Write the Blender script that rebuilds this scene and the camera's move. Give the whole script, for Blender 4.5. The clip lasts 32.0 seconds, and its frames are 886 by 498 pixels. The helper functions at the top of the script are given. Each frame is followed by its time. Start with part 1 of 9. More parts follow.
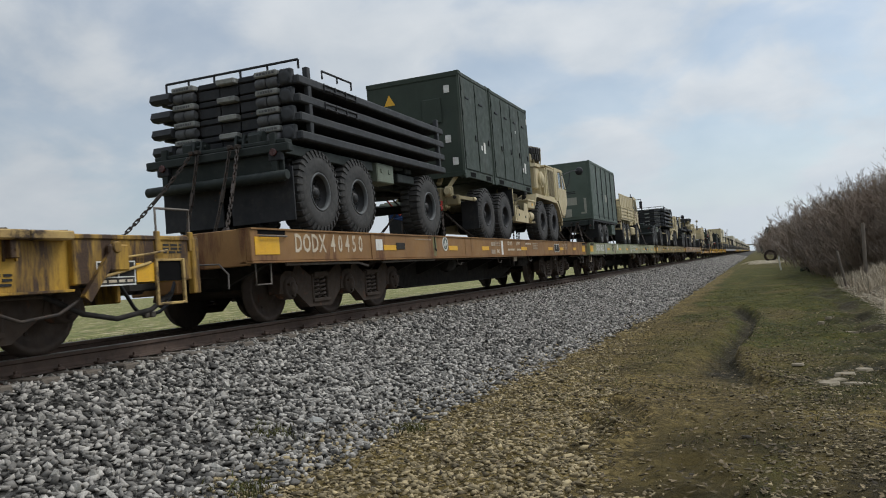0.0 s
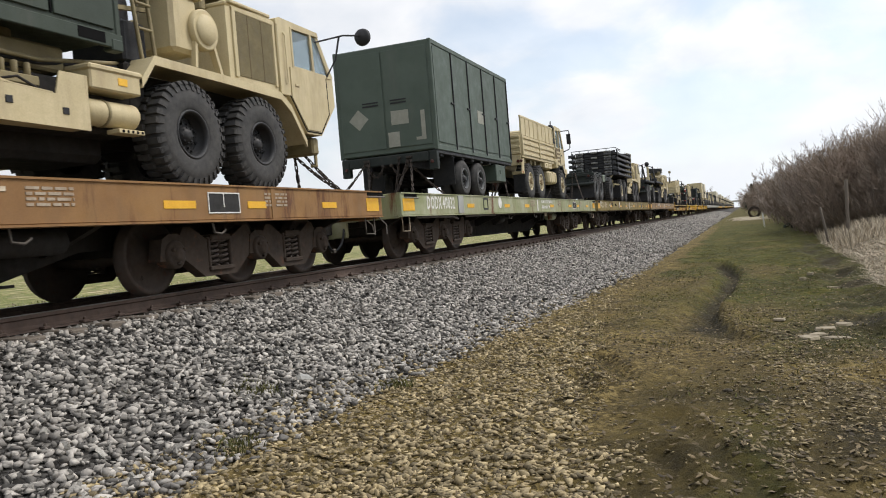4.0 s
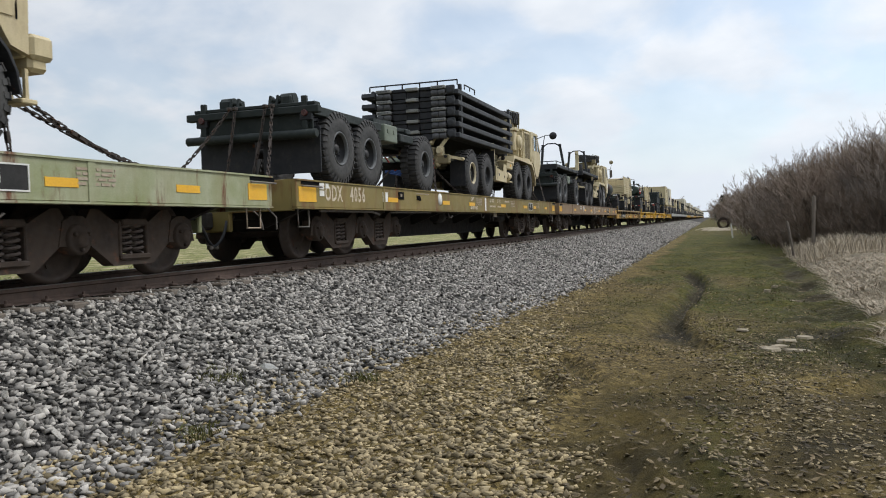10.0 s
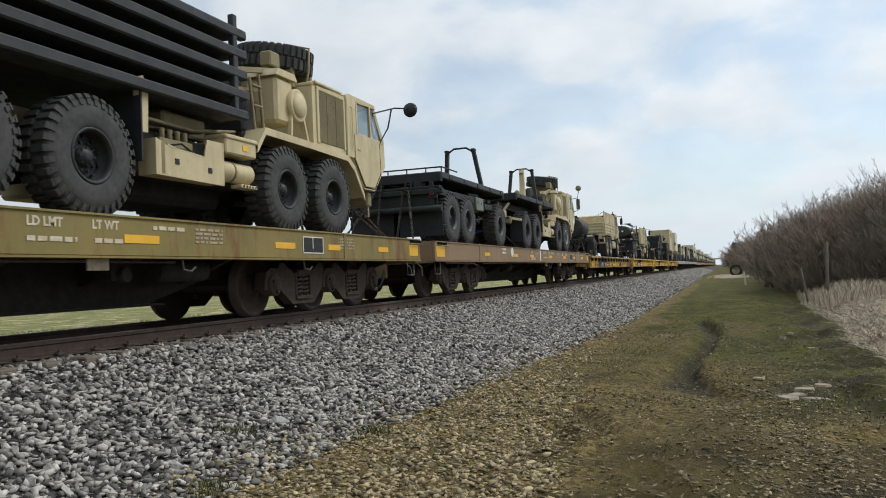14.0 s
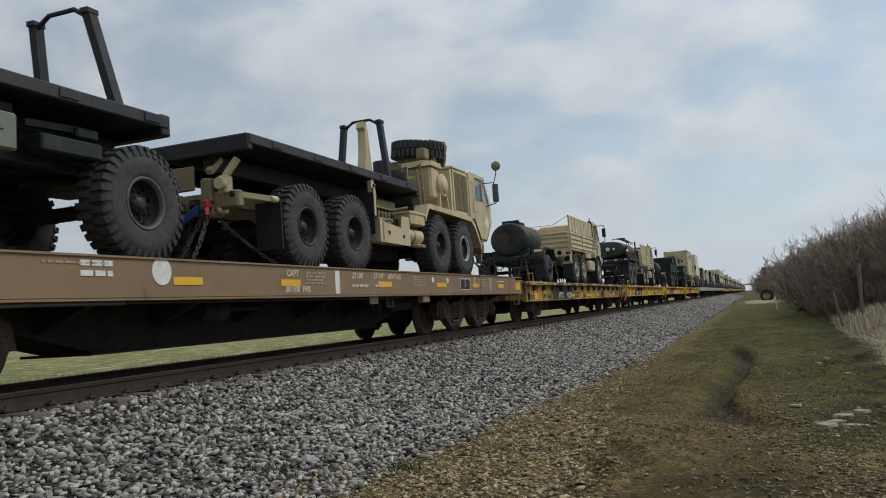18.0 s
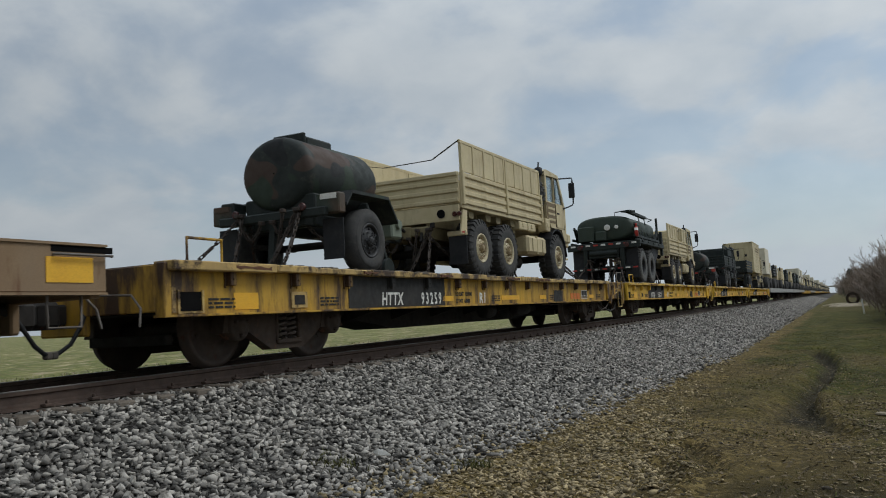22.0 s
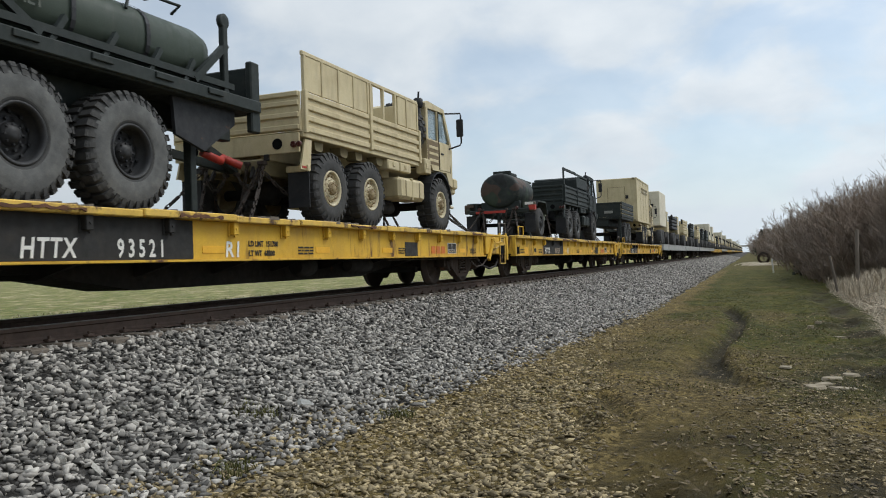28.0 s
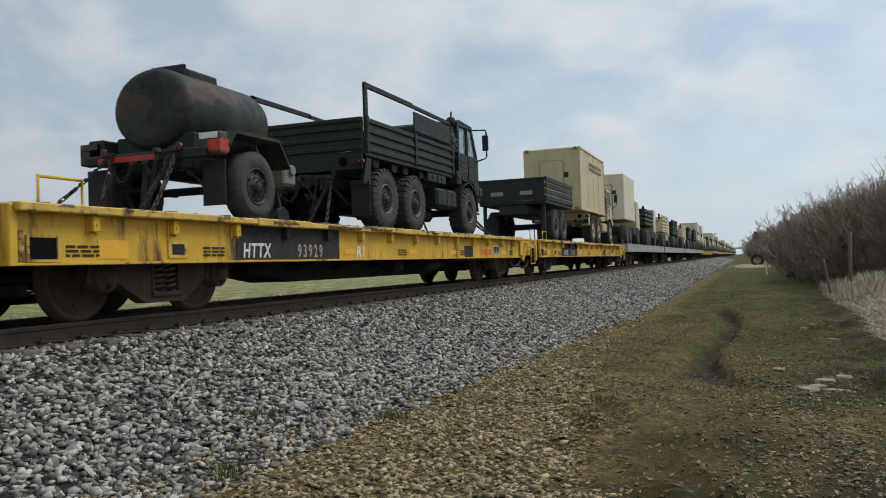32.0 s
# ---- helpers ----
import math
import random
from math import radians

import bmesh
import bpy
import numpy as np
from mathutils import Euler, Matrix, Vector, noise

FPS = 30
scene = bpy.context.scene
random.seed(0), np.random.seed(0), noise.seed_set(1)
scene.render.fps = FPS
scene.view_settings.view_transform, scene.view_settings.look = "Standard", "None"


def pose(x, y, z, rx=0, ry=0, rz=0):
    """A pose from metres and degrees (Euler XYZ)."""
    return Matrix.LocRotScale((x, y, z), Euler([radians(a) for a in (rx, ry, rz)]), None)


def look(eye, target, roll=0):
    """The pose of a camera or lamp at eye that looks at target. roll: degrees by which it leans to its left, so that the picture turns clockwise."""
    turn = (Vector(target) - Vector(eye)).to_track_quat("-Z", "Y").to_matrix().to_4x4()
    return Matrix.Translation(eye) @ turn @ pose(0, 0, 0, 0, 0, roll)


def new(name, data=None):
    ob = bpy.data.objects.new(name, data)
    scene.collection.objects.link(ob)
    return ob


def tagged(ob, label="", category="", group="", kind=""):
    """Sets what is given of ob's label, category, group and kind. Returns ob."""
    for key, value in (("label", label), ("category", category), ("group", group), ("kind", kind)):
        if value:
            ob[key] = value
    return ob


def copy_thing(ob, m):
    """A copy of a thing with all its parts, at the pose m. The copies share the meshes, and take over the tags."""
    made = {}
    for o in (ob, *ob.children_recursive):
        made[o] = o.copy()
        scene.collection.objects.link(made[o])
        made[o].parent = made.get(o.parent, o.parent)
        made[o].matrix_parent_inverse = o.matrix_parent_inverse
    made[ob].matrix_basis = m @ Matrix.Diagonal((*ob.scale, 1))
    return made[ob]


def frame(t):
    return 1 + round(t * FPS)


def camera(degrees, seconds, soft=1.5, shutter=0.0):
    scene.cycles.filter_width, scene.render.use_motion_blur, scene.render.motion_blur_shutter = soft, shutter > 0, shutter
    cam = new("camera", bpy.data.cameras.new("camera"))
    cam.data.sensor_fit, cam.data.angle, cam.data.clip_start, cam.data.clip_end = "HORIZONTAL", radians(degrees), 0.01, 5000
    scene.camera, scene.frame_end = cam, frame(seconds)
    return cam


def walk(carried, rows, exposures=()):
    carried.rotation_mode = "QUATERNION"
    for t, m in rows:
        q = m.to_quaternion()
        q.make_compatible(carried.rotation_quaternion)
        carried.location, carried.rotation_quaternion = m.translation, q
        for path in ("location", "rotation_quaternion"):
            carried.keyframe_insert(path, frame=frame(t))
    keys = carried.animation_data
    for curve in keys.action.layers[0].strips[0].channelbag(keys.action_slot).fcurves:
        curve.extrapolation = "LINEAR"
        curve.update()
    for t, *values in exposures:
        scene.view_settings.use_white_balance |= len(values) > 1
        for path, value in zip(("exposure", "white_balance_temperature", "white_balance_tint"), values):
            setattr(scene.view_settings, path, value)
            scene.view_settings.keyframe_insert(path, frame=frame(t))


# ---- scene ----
EYE = (7.5, 0.0, 0.493)          # the rail tops lie at z = 0, the track's middle at x = 0
PATH = [                         # seconds, then the camera's turn in degrees
    (0, 91.83, 4.45, 21.53),
    (0.5, 92.50, 5.11, 22.51),
    (1, 92.08, 5.13, 21.94),
    (1.5, 91.25, 5.43, 20.77),
    (2, 90.96, 4.03, 21.60),
    (2.5, 89.92, 4.27, 22.34),
    (3, 90.23, 5.11, 22.32),
    (3.5, 88.72, 4.97, 21.14),
    (5.5, 89.11, 4.15, 19.71),
    (6, 89.04, 3.39, 18.73),
    (6.5, 89.25, 3.54, 18.48),
    (7, 89.50, 4.15, 18.65),
    (7.5, 88.61, 4.64, 17.96),
    (8, 89.25, 3.88, 18.17),
    (8.5, 88.84, 3.22, 18.68),
    (9, 88.07, 1.72, 19.19),
    (9.5, 87.82, 1.72, 18.58),
    (10, 88.33, 1.85, 18.54),
    (10.5, 88.17, 1.75, 18.50),
    (11, 89.01, 1.05, 18.52),
    (11.5, 90.20, 0.81, 18.12),
    (12, 89.44, 1.72, 19.49),
    (12.5, 91.34, 1.80, 20.26),
    (13, 91.90, 1.84, 20.16),
    (13.5, 91.25, 1.32, 19.60),
    (14, 91.95, 2.43, 19.34),
    (14.5, 92.95, 3.03, 20.31),
    (15, 94.25, 3.25, 20.92),
    (15.5, 92.91, 2.92, 20.20),
    (17.5, 94.39, 3.88, 20.81),
    (18, 94.46, 3.95, 21.26),
    (18.5, 94.61, 4.30, 21.75),
    (19, 95.25, 3.53, 20.99),
    (19.5, 94.88, 3.14, 22.43),
    (20, 95.19, 3.61, 24.82),
    (20.5, 95.57, 3.50, 26.48),
    (21, 94.70, 4.44, 27.86),
    (21.5, 95.05, 4.01, 26.82),
    (22, 94.61, 3.07, 26.34),
    (22.5, 94.49, 2.53, 24.72),
    (23, 94.75, 2.97, 24.53),
    (23.5, 91.84, 3.02, 23.93),
    (24, 92.21, 1.97, 22.94),
    (24.5, 92.90, 2.15, 23.17),
    (26.5, 92.32, 3.49, 22.41),
    (27, 92.20, 3.68, 19.77),
    (27.5, 91.60, 2.87, 20.45),
    (28, 90.96, 1.99, 21.08),
    (28.5, 91.05, 1.95, 20.83),
    (29, 91.55, 2.03, 20.93),
    (29.5, 91.56, 2.60, 21.62),
    (30, 91.66, 2.97, 21.90),
    (30.5, 91.20, 2.46, 22.08),
    (31, 90.98, 2.21, 22.48),
    (31.5, 91.64, 2.46, 21.74),
    (32, 91.07, 1.91, 20.68),
]
TRAIN = [                        # seconds, metres that the train has rolled towards the camera
    (0, 0.00), (2, 8.38), (4, 16.74), (6, 25.05), (8, 33.31), (10, 41.51), (12, 49.65), (14, 57.84), (16, 65.98), (18, 74.08), (20, 82.17), (22, 90.21), (24, 98.20), (26, 106.18), (28, 114.17), (30, 122.13), (32, 130.11)
]

cam = camera(58.0, 32.0, soft=1.0, shutter=0.12)
walk(cam, [(t, pose(*EYE, rx, ry, rz)) for t, rx, ry, rz in PATH],
     exposures=[(0.0, -0.09, 6250, 8), (1.0, 0.26, 6450, 9), (3.0, 0.55, 6750, 10), (4.5, 0.40, 6500, 12), (6.0, 0.32, 6400, 13), (7.0, 0.40, 6400, 15), (8.0, 0.32, 6380, 14), (9.0, 0.26, 6380, 11), (10.0, 0.27, 6300, 10), (11.0, 0.22, 6330, 9), (13.0, 0.22, 6330, 7),
                (14.0, 0.18, 6300, 7), (15.0, -0.14, 6250, 7), (18.0, -0.24, 6250, 7), (20.0, -0.20, 6230, 6), (22.0, -0.42, 6160, 6), (23.0, -0.29, 6220, 6), (24.0, -0.01, 6250, 8), (26.0, 0.00, 6250, 7), (27.0, -0.06, 6190, 6), (28.0, 0.12, 6220, 7), (29.0, -0.02, 6220, 5), (30.0, -0.02, 6220, 6), (31.0, -0.06, 6200, 6), (31.5, -0.18, 6170, 6), (32.0, -0.10, 6190, 6)])

# ---- world, sun ----
SUN_WAY = (0.541, 0.387, 0.747)      # towards the sun, ahead and to the right of the camera


def build_world():
    w = bpy.data.worlds.new("cloudy_sky")
    scene.world = w
    w.use_nodes = True
    nt = w.node_tree
    nt.nodes.clear()
    N, K = nt.nodes.new, nt.links.new
    out, bg = N("ShaderNodeOutputWorld"), N("ShaderNodeBackground")
    sky = N("ShaderNodeTexSky")
    sky.sky_type, sky.sun_disc = "NISHITA", False
    sky.sun_elevation, sky.sun_rotation = radians(48), radians(54)
    sky.air_density, sky.dust_density = 1.0, 0.6
    tc, sep = N("ShaderNodeTexCoord"), N("ShaderNodeSeparateXYZ")
    K(tc.outputs["Generated"], sep.inputs[0])
    # the cloud deck is flat: project the direction on a plane overhead
    add = N("ShaderNodeMath"); add.operation = "MAXIMUM"; add.inputs[1].default_value = 0.0
    K(sep.outputs["Z"], add.inputs[0])
    add2 = N("ShaderNodeMath"); add2.operation = "ADD"; add2.inputs[1].default_value = 0.42
    K(add.outputs[0], add2.inputs[0])
    dx, dy = N("ShaderNodeMath"), N("ShaderNodeMath")
    dx.operation = dy.operation = "DIVIDE"
    K(sep.outputs["X"], dx.inputs[0]); K(add2.outputs[0], dx.inputs[1])
    K(sep.outputs["Y"], dy.inputs[0]); K(add2.outputs[0], dy.inputs[1])
    comb = N("ShaderNodeCombineXYZ")
    K(dx.outputs[0], comb.inputs[0]); K(dy.outputs[0], comb.inputs[1])

    def noise_(scale, detail, rough, dist):
        n = N("ShaderNodeTexNoise")
        n.inputs["Scale"].default_value, n.inputs["Detail"].default_value = scale, detail
        n.inputs["Roughness"].default_value, n.inputs["Distortion"].default_value = rough, dist
        K(comb.outputs[0], n.inputs["Vector"])
        return n
    big, small = noise_(2.9, 8, 0.52, 0.25), noise_(6.0, 7, 0.52, 0.2)
    cover = N("ShaderNodeMapRange"); cover.interpolation_type = "SMOOTHSTEP"
    cover.inputs["From Min"].default_value, cover.inputs["From Max"].default_value = 0.40, 0.57
    cover.inputs["To Min"].default_value, cover.inputs["To Max"].default_value = 0.55, 0.97
    K(big.outputs["Fac"], cover.inputs["Value"])
    shade = N("ShaderNodeValToRGB")
    shade.color_ramp.elements[0].position, shade.color_ramp.elements[0].color = 0.30, (0.70, 0.745, 0.80, 1)
    shade.color_ramp.elements[1].position, shade.color_ramp.elements[1].color = 0.70, (0.88, 0.895, 0.915, 1)
    K(small.outputs["Fac"], shade.inputs[0])
    mul = N("ShaderNodeMix"); mul.data_type = "RGBA"; mul.blend_type = "MULTIPLY"
    mul.inputs["Factor"].default_value = 1.0
    K(sky.outputs[0], mul.inputs["A"]); mul.inputs["B"].default_value = (0.135, 0.138, 0.135, 1)
    mix = N("ShaderNodeMix"); mix.data_type = "RGBA"
    K(cover.outputs[0], mix.inputs["Factor"]); K(mul.outputs["Result"], mix.inputs["A"]); K(shade.outputs[0], mix.inputs["B"])
    # pale haze low down, and a deck that brightens overhead as a cloudy sky does
    low = N("ShaderNodeMapRange"); low.interpolation_type = "SMOOTHSTEP"
    low.inputs["From Min"].default_value, low.inputs["From Max"].default_value = -0.02, 0.17
    low.inputs["To Min"].default_value, low.inputs["To Max"].default_value = 0.9, 0.0
    K(sep.outputs["Z"], low.inputs["Value"])
    haze = N("ShaderNodeMix"); haze.data_type = "RGBA"
    K(low.outputs[0], haze.inputs["Factor"]); K(mix.outputs["Result"], haze.inputs["A"]); haze.inputs["B"].default_value = (0.74, 0.79, 0.85, 1)
    high = N("ShaderNodeMapRange")
    high.inputs["From Min"].default_value, high.inputs["From Max"].default_value = 0.30, 1.0
    high.inputs["To Min"].default_value, high.inputs["To Max"].default_value = 1.0, 1.7
    K(sep.outputs["Z"], high.inputs["Value"])
    top = N("ShaderNodeMix"); top.data_type = "RGBA"; top.blend_type = "MULTIPLY"; top.inputs["Factor"].default_value = 1.0
    K(haze.outputs["Result"], top.inputs["A"]); K(high.outputs[0], top.inputs["B"])
    dot = N("ShaderNodeVectorMath"); dot.operation = "DOT_PRODUCT"
    nrm = N("ShaderNodeVectorMath"); nrm.operation = "NORMALIZE"
    K(tc.outputs["Generated"], nrm.inputs[0]); K(nrm.outputs[0], dot.inputs[0]); dot.inputs[1].default_value = SUN_WAY
    glow = N("ShaderNodeMapRange")
    for k, v in (("From Min", -1.0), ("From Max", 1.0), ("To Min", 0.46), ("To Max", 1.14)):
        glow.inputs[k].default_value = v
    K(dot.outputs["Value"], glow.inputs["Value"])
    aim = N("ShaderNodeMix"); aim.data_type = "RGBA"; aim.blend_type = "MULTIPLY"; aim.inputs["Factor"].default_value = 1.0
    K(top.outputs["Result"], aim.inputs["A"]); K(glow.outputs[0], aim.inputs["B"])
    K(aim.outputs["Result"], bg.inputs["Color"])
    bg.inputs["Strength"].default_value = 0.92
    K(bg.outputs[0], out.inputs[0])


build_world()
sun = new("sun", bpy.data.lights.new("sun", "SUN"))
sun.data.energy, sun.data.angle, sun.data.color = 1.75, radians(22), (1.0, 0.955, 0.89)
sun.matrix_world = look((42, 36, 58), (0, 6, 0))


# ---- materials ----
def mat(name, col, col2=None, rough=0.6, metal=0.0, dirt=0.25, dirt_col=(0.16, 0.13, 0.1), rust=0.0,
        scale=3.0, bump=0.15, grain=60.0, spec=0.4, streak=False, isl=0.0, rnd=0.0, rust_col=(0.17, 0.062, 0.025)):
    """A worn painted or natural surface: two scales of colour, dirt, rust and fine relief, in metres."""
    m = bpy.data.materials.new(name)
    m.use_nodes = True
    nt = m.node_tree
    N, K = nt.nodes.new, nt.links.new
    b = nt.nodes["Principled BSDF"]
    b.inputs["Roughness"].default_value, b.inputs["Metallic"].default_value = rough, metal
    b.inputs["Specular IOR Level"].default_value = spec
    tc = N("ShaderNodeTexCoord")
    vec = tc.outputs["Object"]
    if streak:
        mp = N("ShaderNodeMapping")
        mp.inputs["Scale"].default_value = (1, 1, 0.18)
        K(vec, mp.inputs[0])
        vec2 = mp.outputs[0]
    else:
        vec2 = vec

    def nz(s, d=5.0, v=None, r=0.6):
        n = N("ShaderNodeTexNoise")
        n.inputs["Scale"].default_value, n.inputs["Detail"].default_value, n.inputs["Roughness"].default_value = s, d, r
        K(v or vec, n.inputs["Vector"])
        return n.outputs["Fac"]

    def rng(v, a, c, lo=0.0, hi=1.0):
        r = N("ShaderNodeMapRange")
        for k, x in (("From Min", a), ("From Max", c), ("To Min", lo), ("To Max", hi)):
            r.inputs[k].default_value = x
        K(v, r.inputs["Value"])
        return r.outputs[0]

    def mixc(f, a, c, mode="MIX"):
        x = N("ShaderNodeMix"); x.data_type = "RGBA"; x.blend_type = mode
        if isinstance(f, float): x.inputs["Factor"].default_value = f
        else: K(f, x.inputs["Factor"])
        for s, v in (("A", a), ("B", c)):
            if isinstance(v, tuple): x.inputs[s].default_value = (*v, 1)
            else: K(v, x.inputs[s])
        return x.outputs["Result"]
    c2 = col2 or tuple(v * 0.72 for v in col)
    colour = mixc(rng(nz(scale), 0.35, 0.65), col, c2)
    fine = nz(grain, 4.0)
    colour = mixc(0.35, colour, rng(fine, 0.2, 0.8, 0.55, 1.25), "MULTIPLY")
    if dirt > 0:
        colour = mixc(rng(nz(scale * 1.7, 7.0, vec2, 0.7), 0.62 - 0.3 * dirt, 0.82, 0.0, min(1.0, 0.35 + dirt)), colour, dirt_col)
    if rust > 0:
        fr = rng(nz(scale * 1.1 + 0.7, 8.0, vec2, 0.72), 0.66 - 0.28 * rust, 0.72 - 0.2 * rust)
        colour = mixc(fr, colour, mixc(rng(fine, 0.3, 0.7), rust_col, tuple(v * 0.45 for v in rust_col)))
    if isl or rnd:
        src = N("ShaderNodeNewGeometry").outputs["Random Per Island"] if isl else N("ShaderNodeObjectInfo").outputs["Random"]
        amt = isl or rnd
        colour = mixc(1.0, colour, rng(src, 0, 1, 1 - amt, 1 + amt), "MULTIPLY")
    K(colour, b.inputs["Base Color"])
    K(rng(nz(scale * 3), 0.3, 0.7, max(0.05, rough - 0.12), min(1.0, rough + 0.15)), b.inputs["Roughness"])
    if bump:
        bp = N("ShaderNodeBump")
        bp.inputs["Strength"].default_value, bp.inputs["Distance"].default_value = bump, 0.01
        K(fine, bp.inputs["Height"]); K(bp.outputs[0], b.inputs["Normal"])
    return m


def glass_mat(name, tint):
    m = bpy.data.materials.new(name)
    m.use_nodes = True
    b = m.node_tree.nodes["Principled BSDF"]
    b.inputs["Base Color"].default_value, b.inputs["Roughness"].default_value = (*tint, 1), 0.05
    b.inputs["Transmission Weight"].default_value, b.inputs["IOR"].default_value = 0.75, 1.3
    return m


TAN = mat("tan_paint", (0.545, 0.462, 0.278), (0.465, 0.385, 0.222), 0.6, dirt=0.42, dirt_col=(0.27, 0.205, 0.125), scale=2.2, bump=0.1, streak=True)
# darker tan: dusty mesh and fittings, also painted shade on the under-bed brackets
TAN_D = mat("dusty_mesh_and_shade_tan", (0.235, 0.195, 0.10), (0.18, 0.145, 0.075), 0.7, dirt=0.3, scale=4)
GREEN = mat("dark_green_paint", (0.044, 0.057, 0.043), (0.036, 0.047, 0.036), 0.55, dirt=0.25, dirt_col=(0.09, 0.085, 0.07), scale=1.6, bump=0.08, streak=True, spec=0.22)
GREEN_B = mat("faded_green_paint", (0.072, 0.096, 0.076), (0.060, 0.082, 0.064), 0.6, dirt=0.2, dirt_col=(0.11, 0.11, 0.095), scale=1.2, bump=0.08, streak=True)
OLIVE_D = mat("black_green_paint", (0.017, 0.022, 0.020), (0.024, 0.029, 0.026), 0.6, dirt=0.25, dirt_col=(0.07, 0.065, 0.055), scale=3, spec=0.22)
OLIVE_L = mat("grey_green_paint", (0.16, 0.185, 0.14), (0.13, 0.15, 0.11), 0.6, dirt=0.25, scale=3)
BLACK = mat("black_steel", (0.018, 0.019, 0.021), (0.028, 0.028, 0.03), 0.55, dirt=0.3, dirt_col=(0.06, 0.052, 0.045), rust=0.06, scale=4, spec=0.22)
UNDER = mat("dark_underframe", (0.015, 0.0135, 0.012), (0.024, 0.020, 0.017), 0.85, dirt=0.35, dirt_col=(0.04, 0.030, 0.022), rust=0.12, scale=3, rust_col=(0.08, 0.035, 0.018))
BOGIE = mat("dusty_brown_casting", (0.064, 0.044, 0.031), (0.040, 0.028, 0.020), 0.85, dirt=0.4, dirt_col=(0.06, 0.05, 0.043), rust=0.3, scale=5, rust_col=(0.15, 0.07, 0.04))
SPRING = mat("dusty_spring_steel", (0.12, 0.095, 0.08), (0.08, 0.06, 0.05), 0.8, dirt=0.3, scale=8)
WHEEL_S = mat("worn_wheel_steel", (0.060, 0.046, 0.038), (0.078, 0.056, 0.043), 0.7, metal=0.2, dirt=0.4, dirt_col=(0.04, 0.032, 0.026), rust=0.25, scale=5, rust_col=(0.10, 0.045, 0.025))
RUBBER = mat("dusty_tyre_rubber", (0.040, 0.040, 0.040), (0.064, 0.062, 0.059), 0.85, dirt=0.35, dirt_col=(0.105, 0.098, 0.088), scale=5, bump=0.2, spec=0.25)
RUBBER_G = mat("grey_dusted_tyre_rubber", (0.13, 0.13, 0.125), (0.08, 0.08, 0.078), 0.9, dirt=0.3, dirt_col=(0.17, 0.16, 0.145), scale=5, bump=0.2, spec=0.2)
RIM_B = mat("dark_rim_paint", (0.018, 0.018, 0.019), None, 0.6, dirt=0.25, dirt_col=(0.05, 0.045, 0.04), scale=8)
RIM_G = mat("grey_rim_paint", (0.085, 0.09, 0.09), None, 0.55, dirt=0.3, dirt_col=(0.04, 0.036, 0.03), scale=8)
RIM_W = mat("pale_worn_rim_edge", (0.42, 0.42, 0.40), (0.25, 0.25, 0.24), 0.6, dirt=0.4, dirt_col=(0.1, 0.09, 0.08), scale=9)
# darker brown for the cab's rear panel, shade painted in; also for seams
BROWN_P = mat("brown_panel_with_shade", (0.17, 0.122, 0.062), (0.135, 0.095, 0.048), 0.7, dirt=0.3, scale=4)
HUB_T = mat("grimy_tan_hub", (0.30, 0.235, 0.12), (0.17, 0.115, 0.05), 0.6, dirt=0.6, dirt_col=(0.09, 0.055, 0.025), scale=11)
RIM_T = mat("tan_rim_paint", (0.55, 0.49, 0.34), (0.42, 0.35, 0.21), 0.6, dirt=0.35, dirt_col=(0.2, 0.13, 0.06), scale=9)
BROWN = mat("brown_freight_paint", (0.262, 0.140, 0.048), (0.205, 0.105, 0.038), 0.7, dirt=0.35, dirt_col=(0.14, 0.088, 0.04), rust=0.4, scale=1.3, streak=True, bump=0.1, rust_col=(0.15, 0.06, 0.022))
BROWN_B = mat("faded_brown_freight_paint", (0.235, 0.158, 0.088), (0.205, 0.132, 0.072), 0.7, dirt=0.3, dirt_col=(0.2, 0.145, 0.1), rust=0.25, scale=1.1, streak=True, bump=0.1, rust_col=(0.16, 0.07, 0.03))
SAGE = mat("sage_freight_paint", (0.235, 0.26, 0.125), (0.37, 0.37, 0.26), 0.65, dirt=0.6, dirt_col=(0.20, 0.185, 0.075), rust=0.36, scale=1.4, streak=True, bump=0.1)
OCHRE = mat("olive_ochre_freight_paint", (0.225, 0.168, 0.05), (0.175, 0.14, 0.045), 0.65, dirt=0.45, dirt_col=(0.13, 0.088, 0.03), rust=0.5, scale=1.1, streak=True, bump=0.1, rust_col=(0.2, 0.09, 0.025))
GREYC = mat("pale_grey_freight_paint", (0.36, 0.36, 0.34), (0.28, 0.28, 0.26), 0.7, dirt=0.3, rust=0.1, scale=1.4, streak=True)
YELLOW = mat("worn_yellow_paint", (0.62, 0.375, 0.03), (0.52, 0.305, 0.025), 0.6, dirt=0.35, dirt_col=(0.28, 0.165, 0.03), rust=0.42, scale=1.5, streak=True, bump=0.12, rust_col=(0.14, 0.06, 0.022))
YELLOW_L = mat("scraped_yellow_edge", (0.66, 0.43, 0.075), (0.52, 0.33, 0.055), 0.65, dirt=0.5, dirt_col=(0.30, 0.2, 0.09), rust=0.52, scale=2.2, bump=0.2, rust_col=(0.095, 0.045, 0.022))
YELLOW_D = mat("grimy_yellow_paint", (0.55, 0.325, 0.03), (0.42, 0.24, 0.025), 0.65, dirt=0.7, dirt_col=(0.15, 0.092, 0.036), rust=0.66, scale=1.3, streak=True, bump=0.14, rust_col=(0.075, 0.04, 0.02))
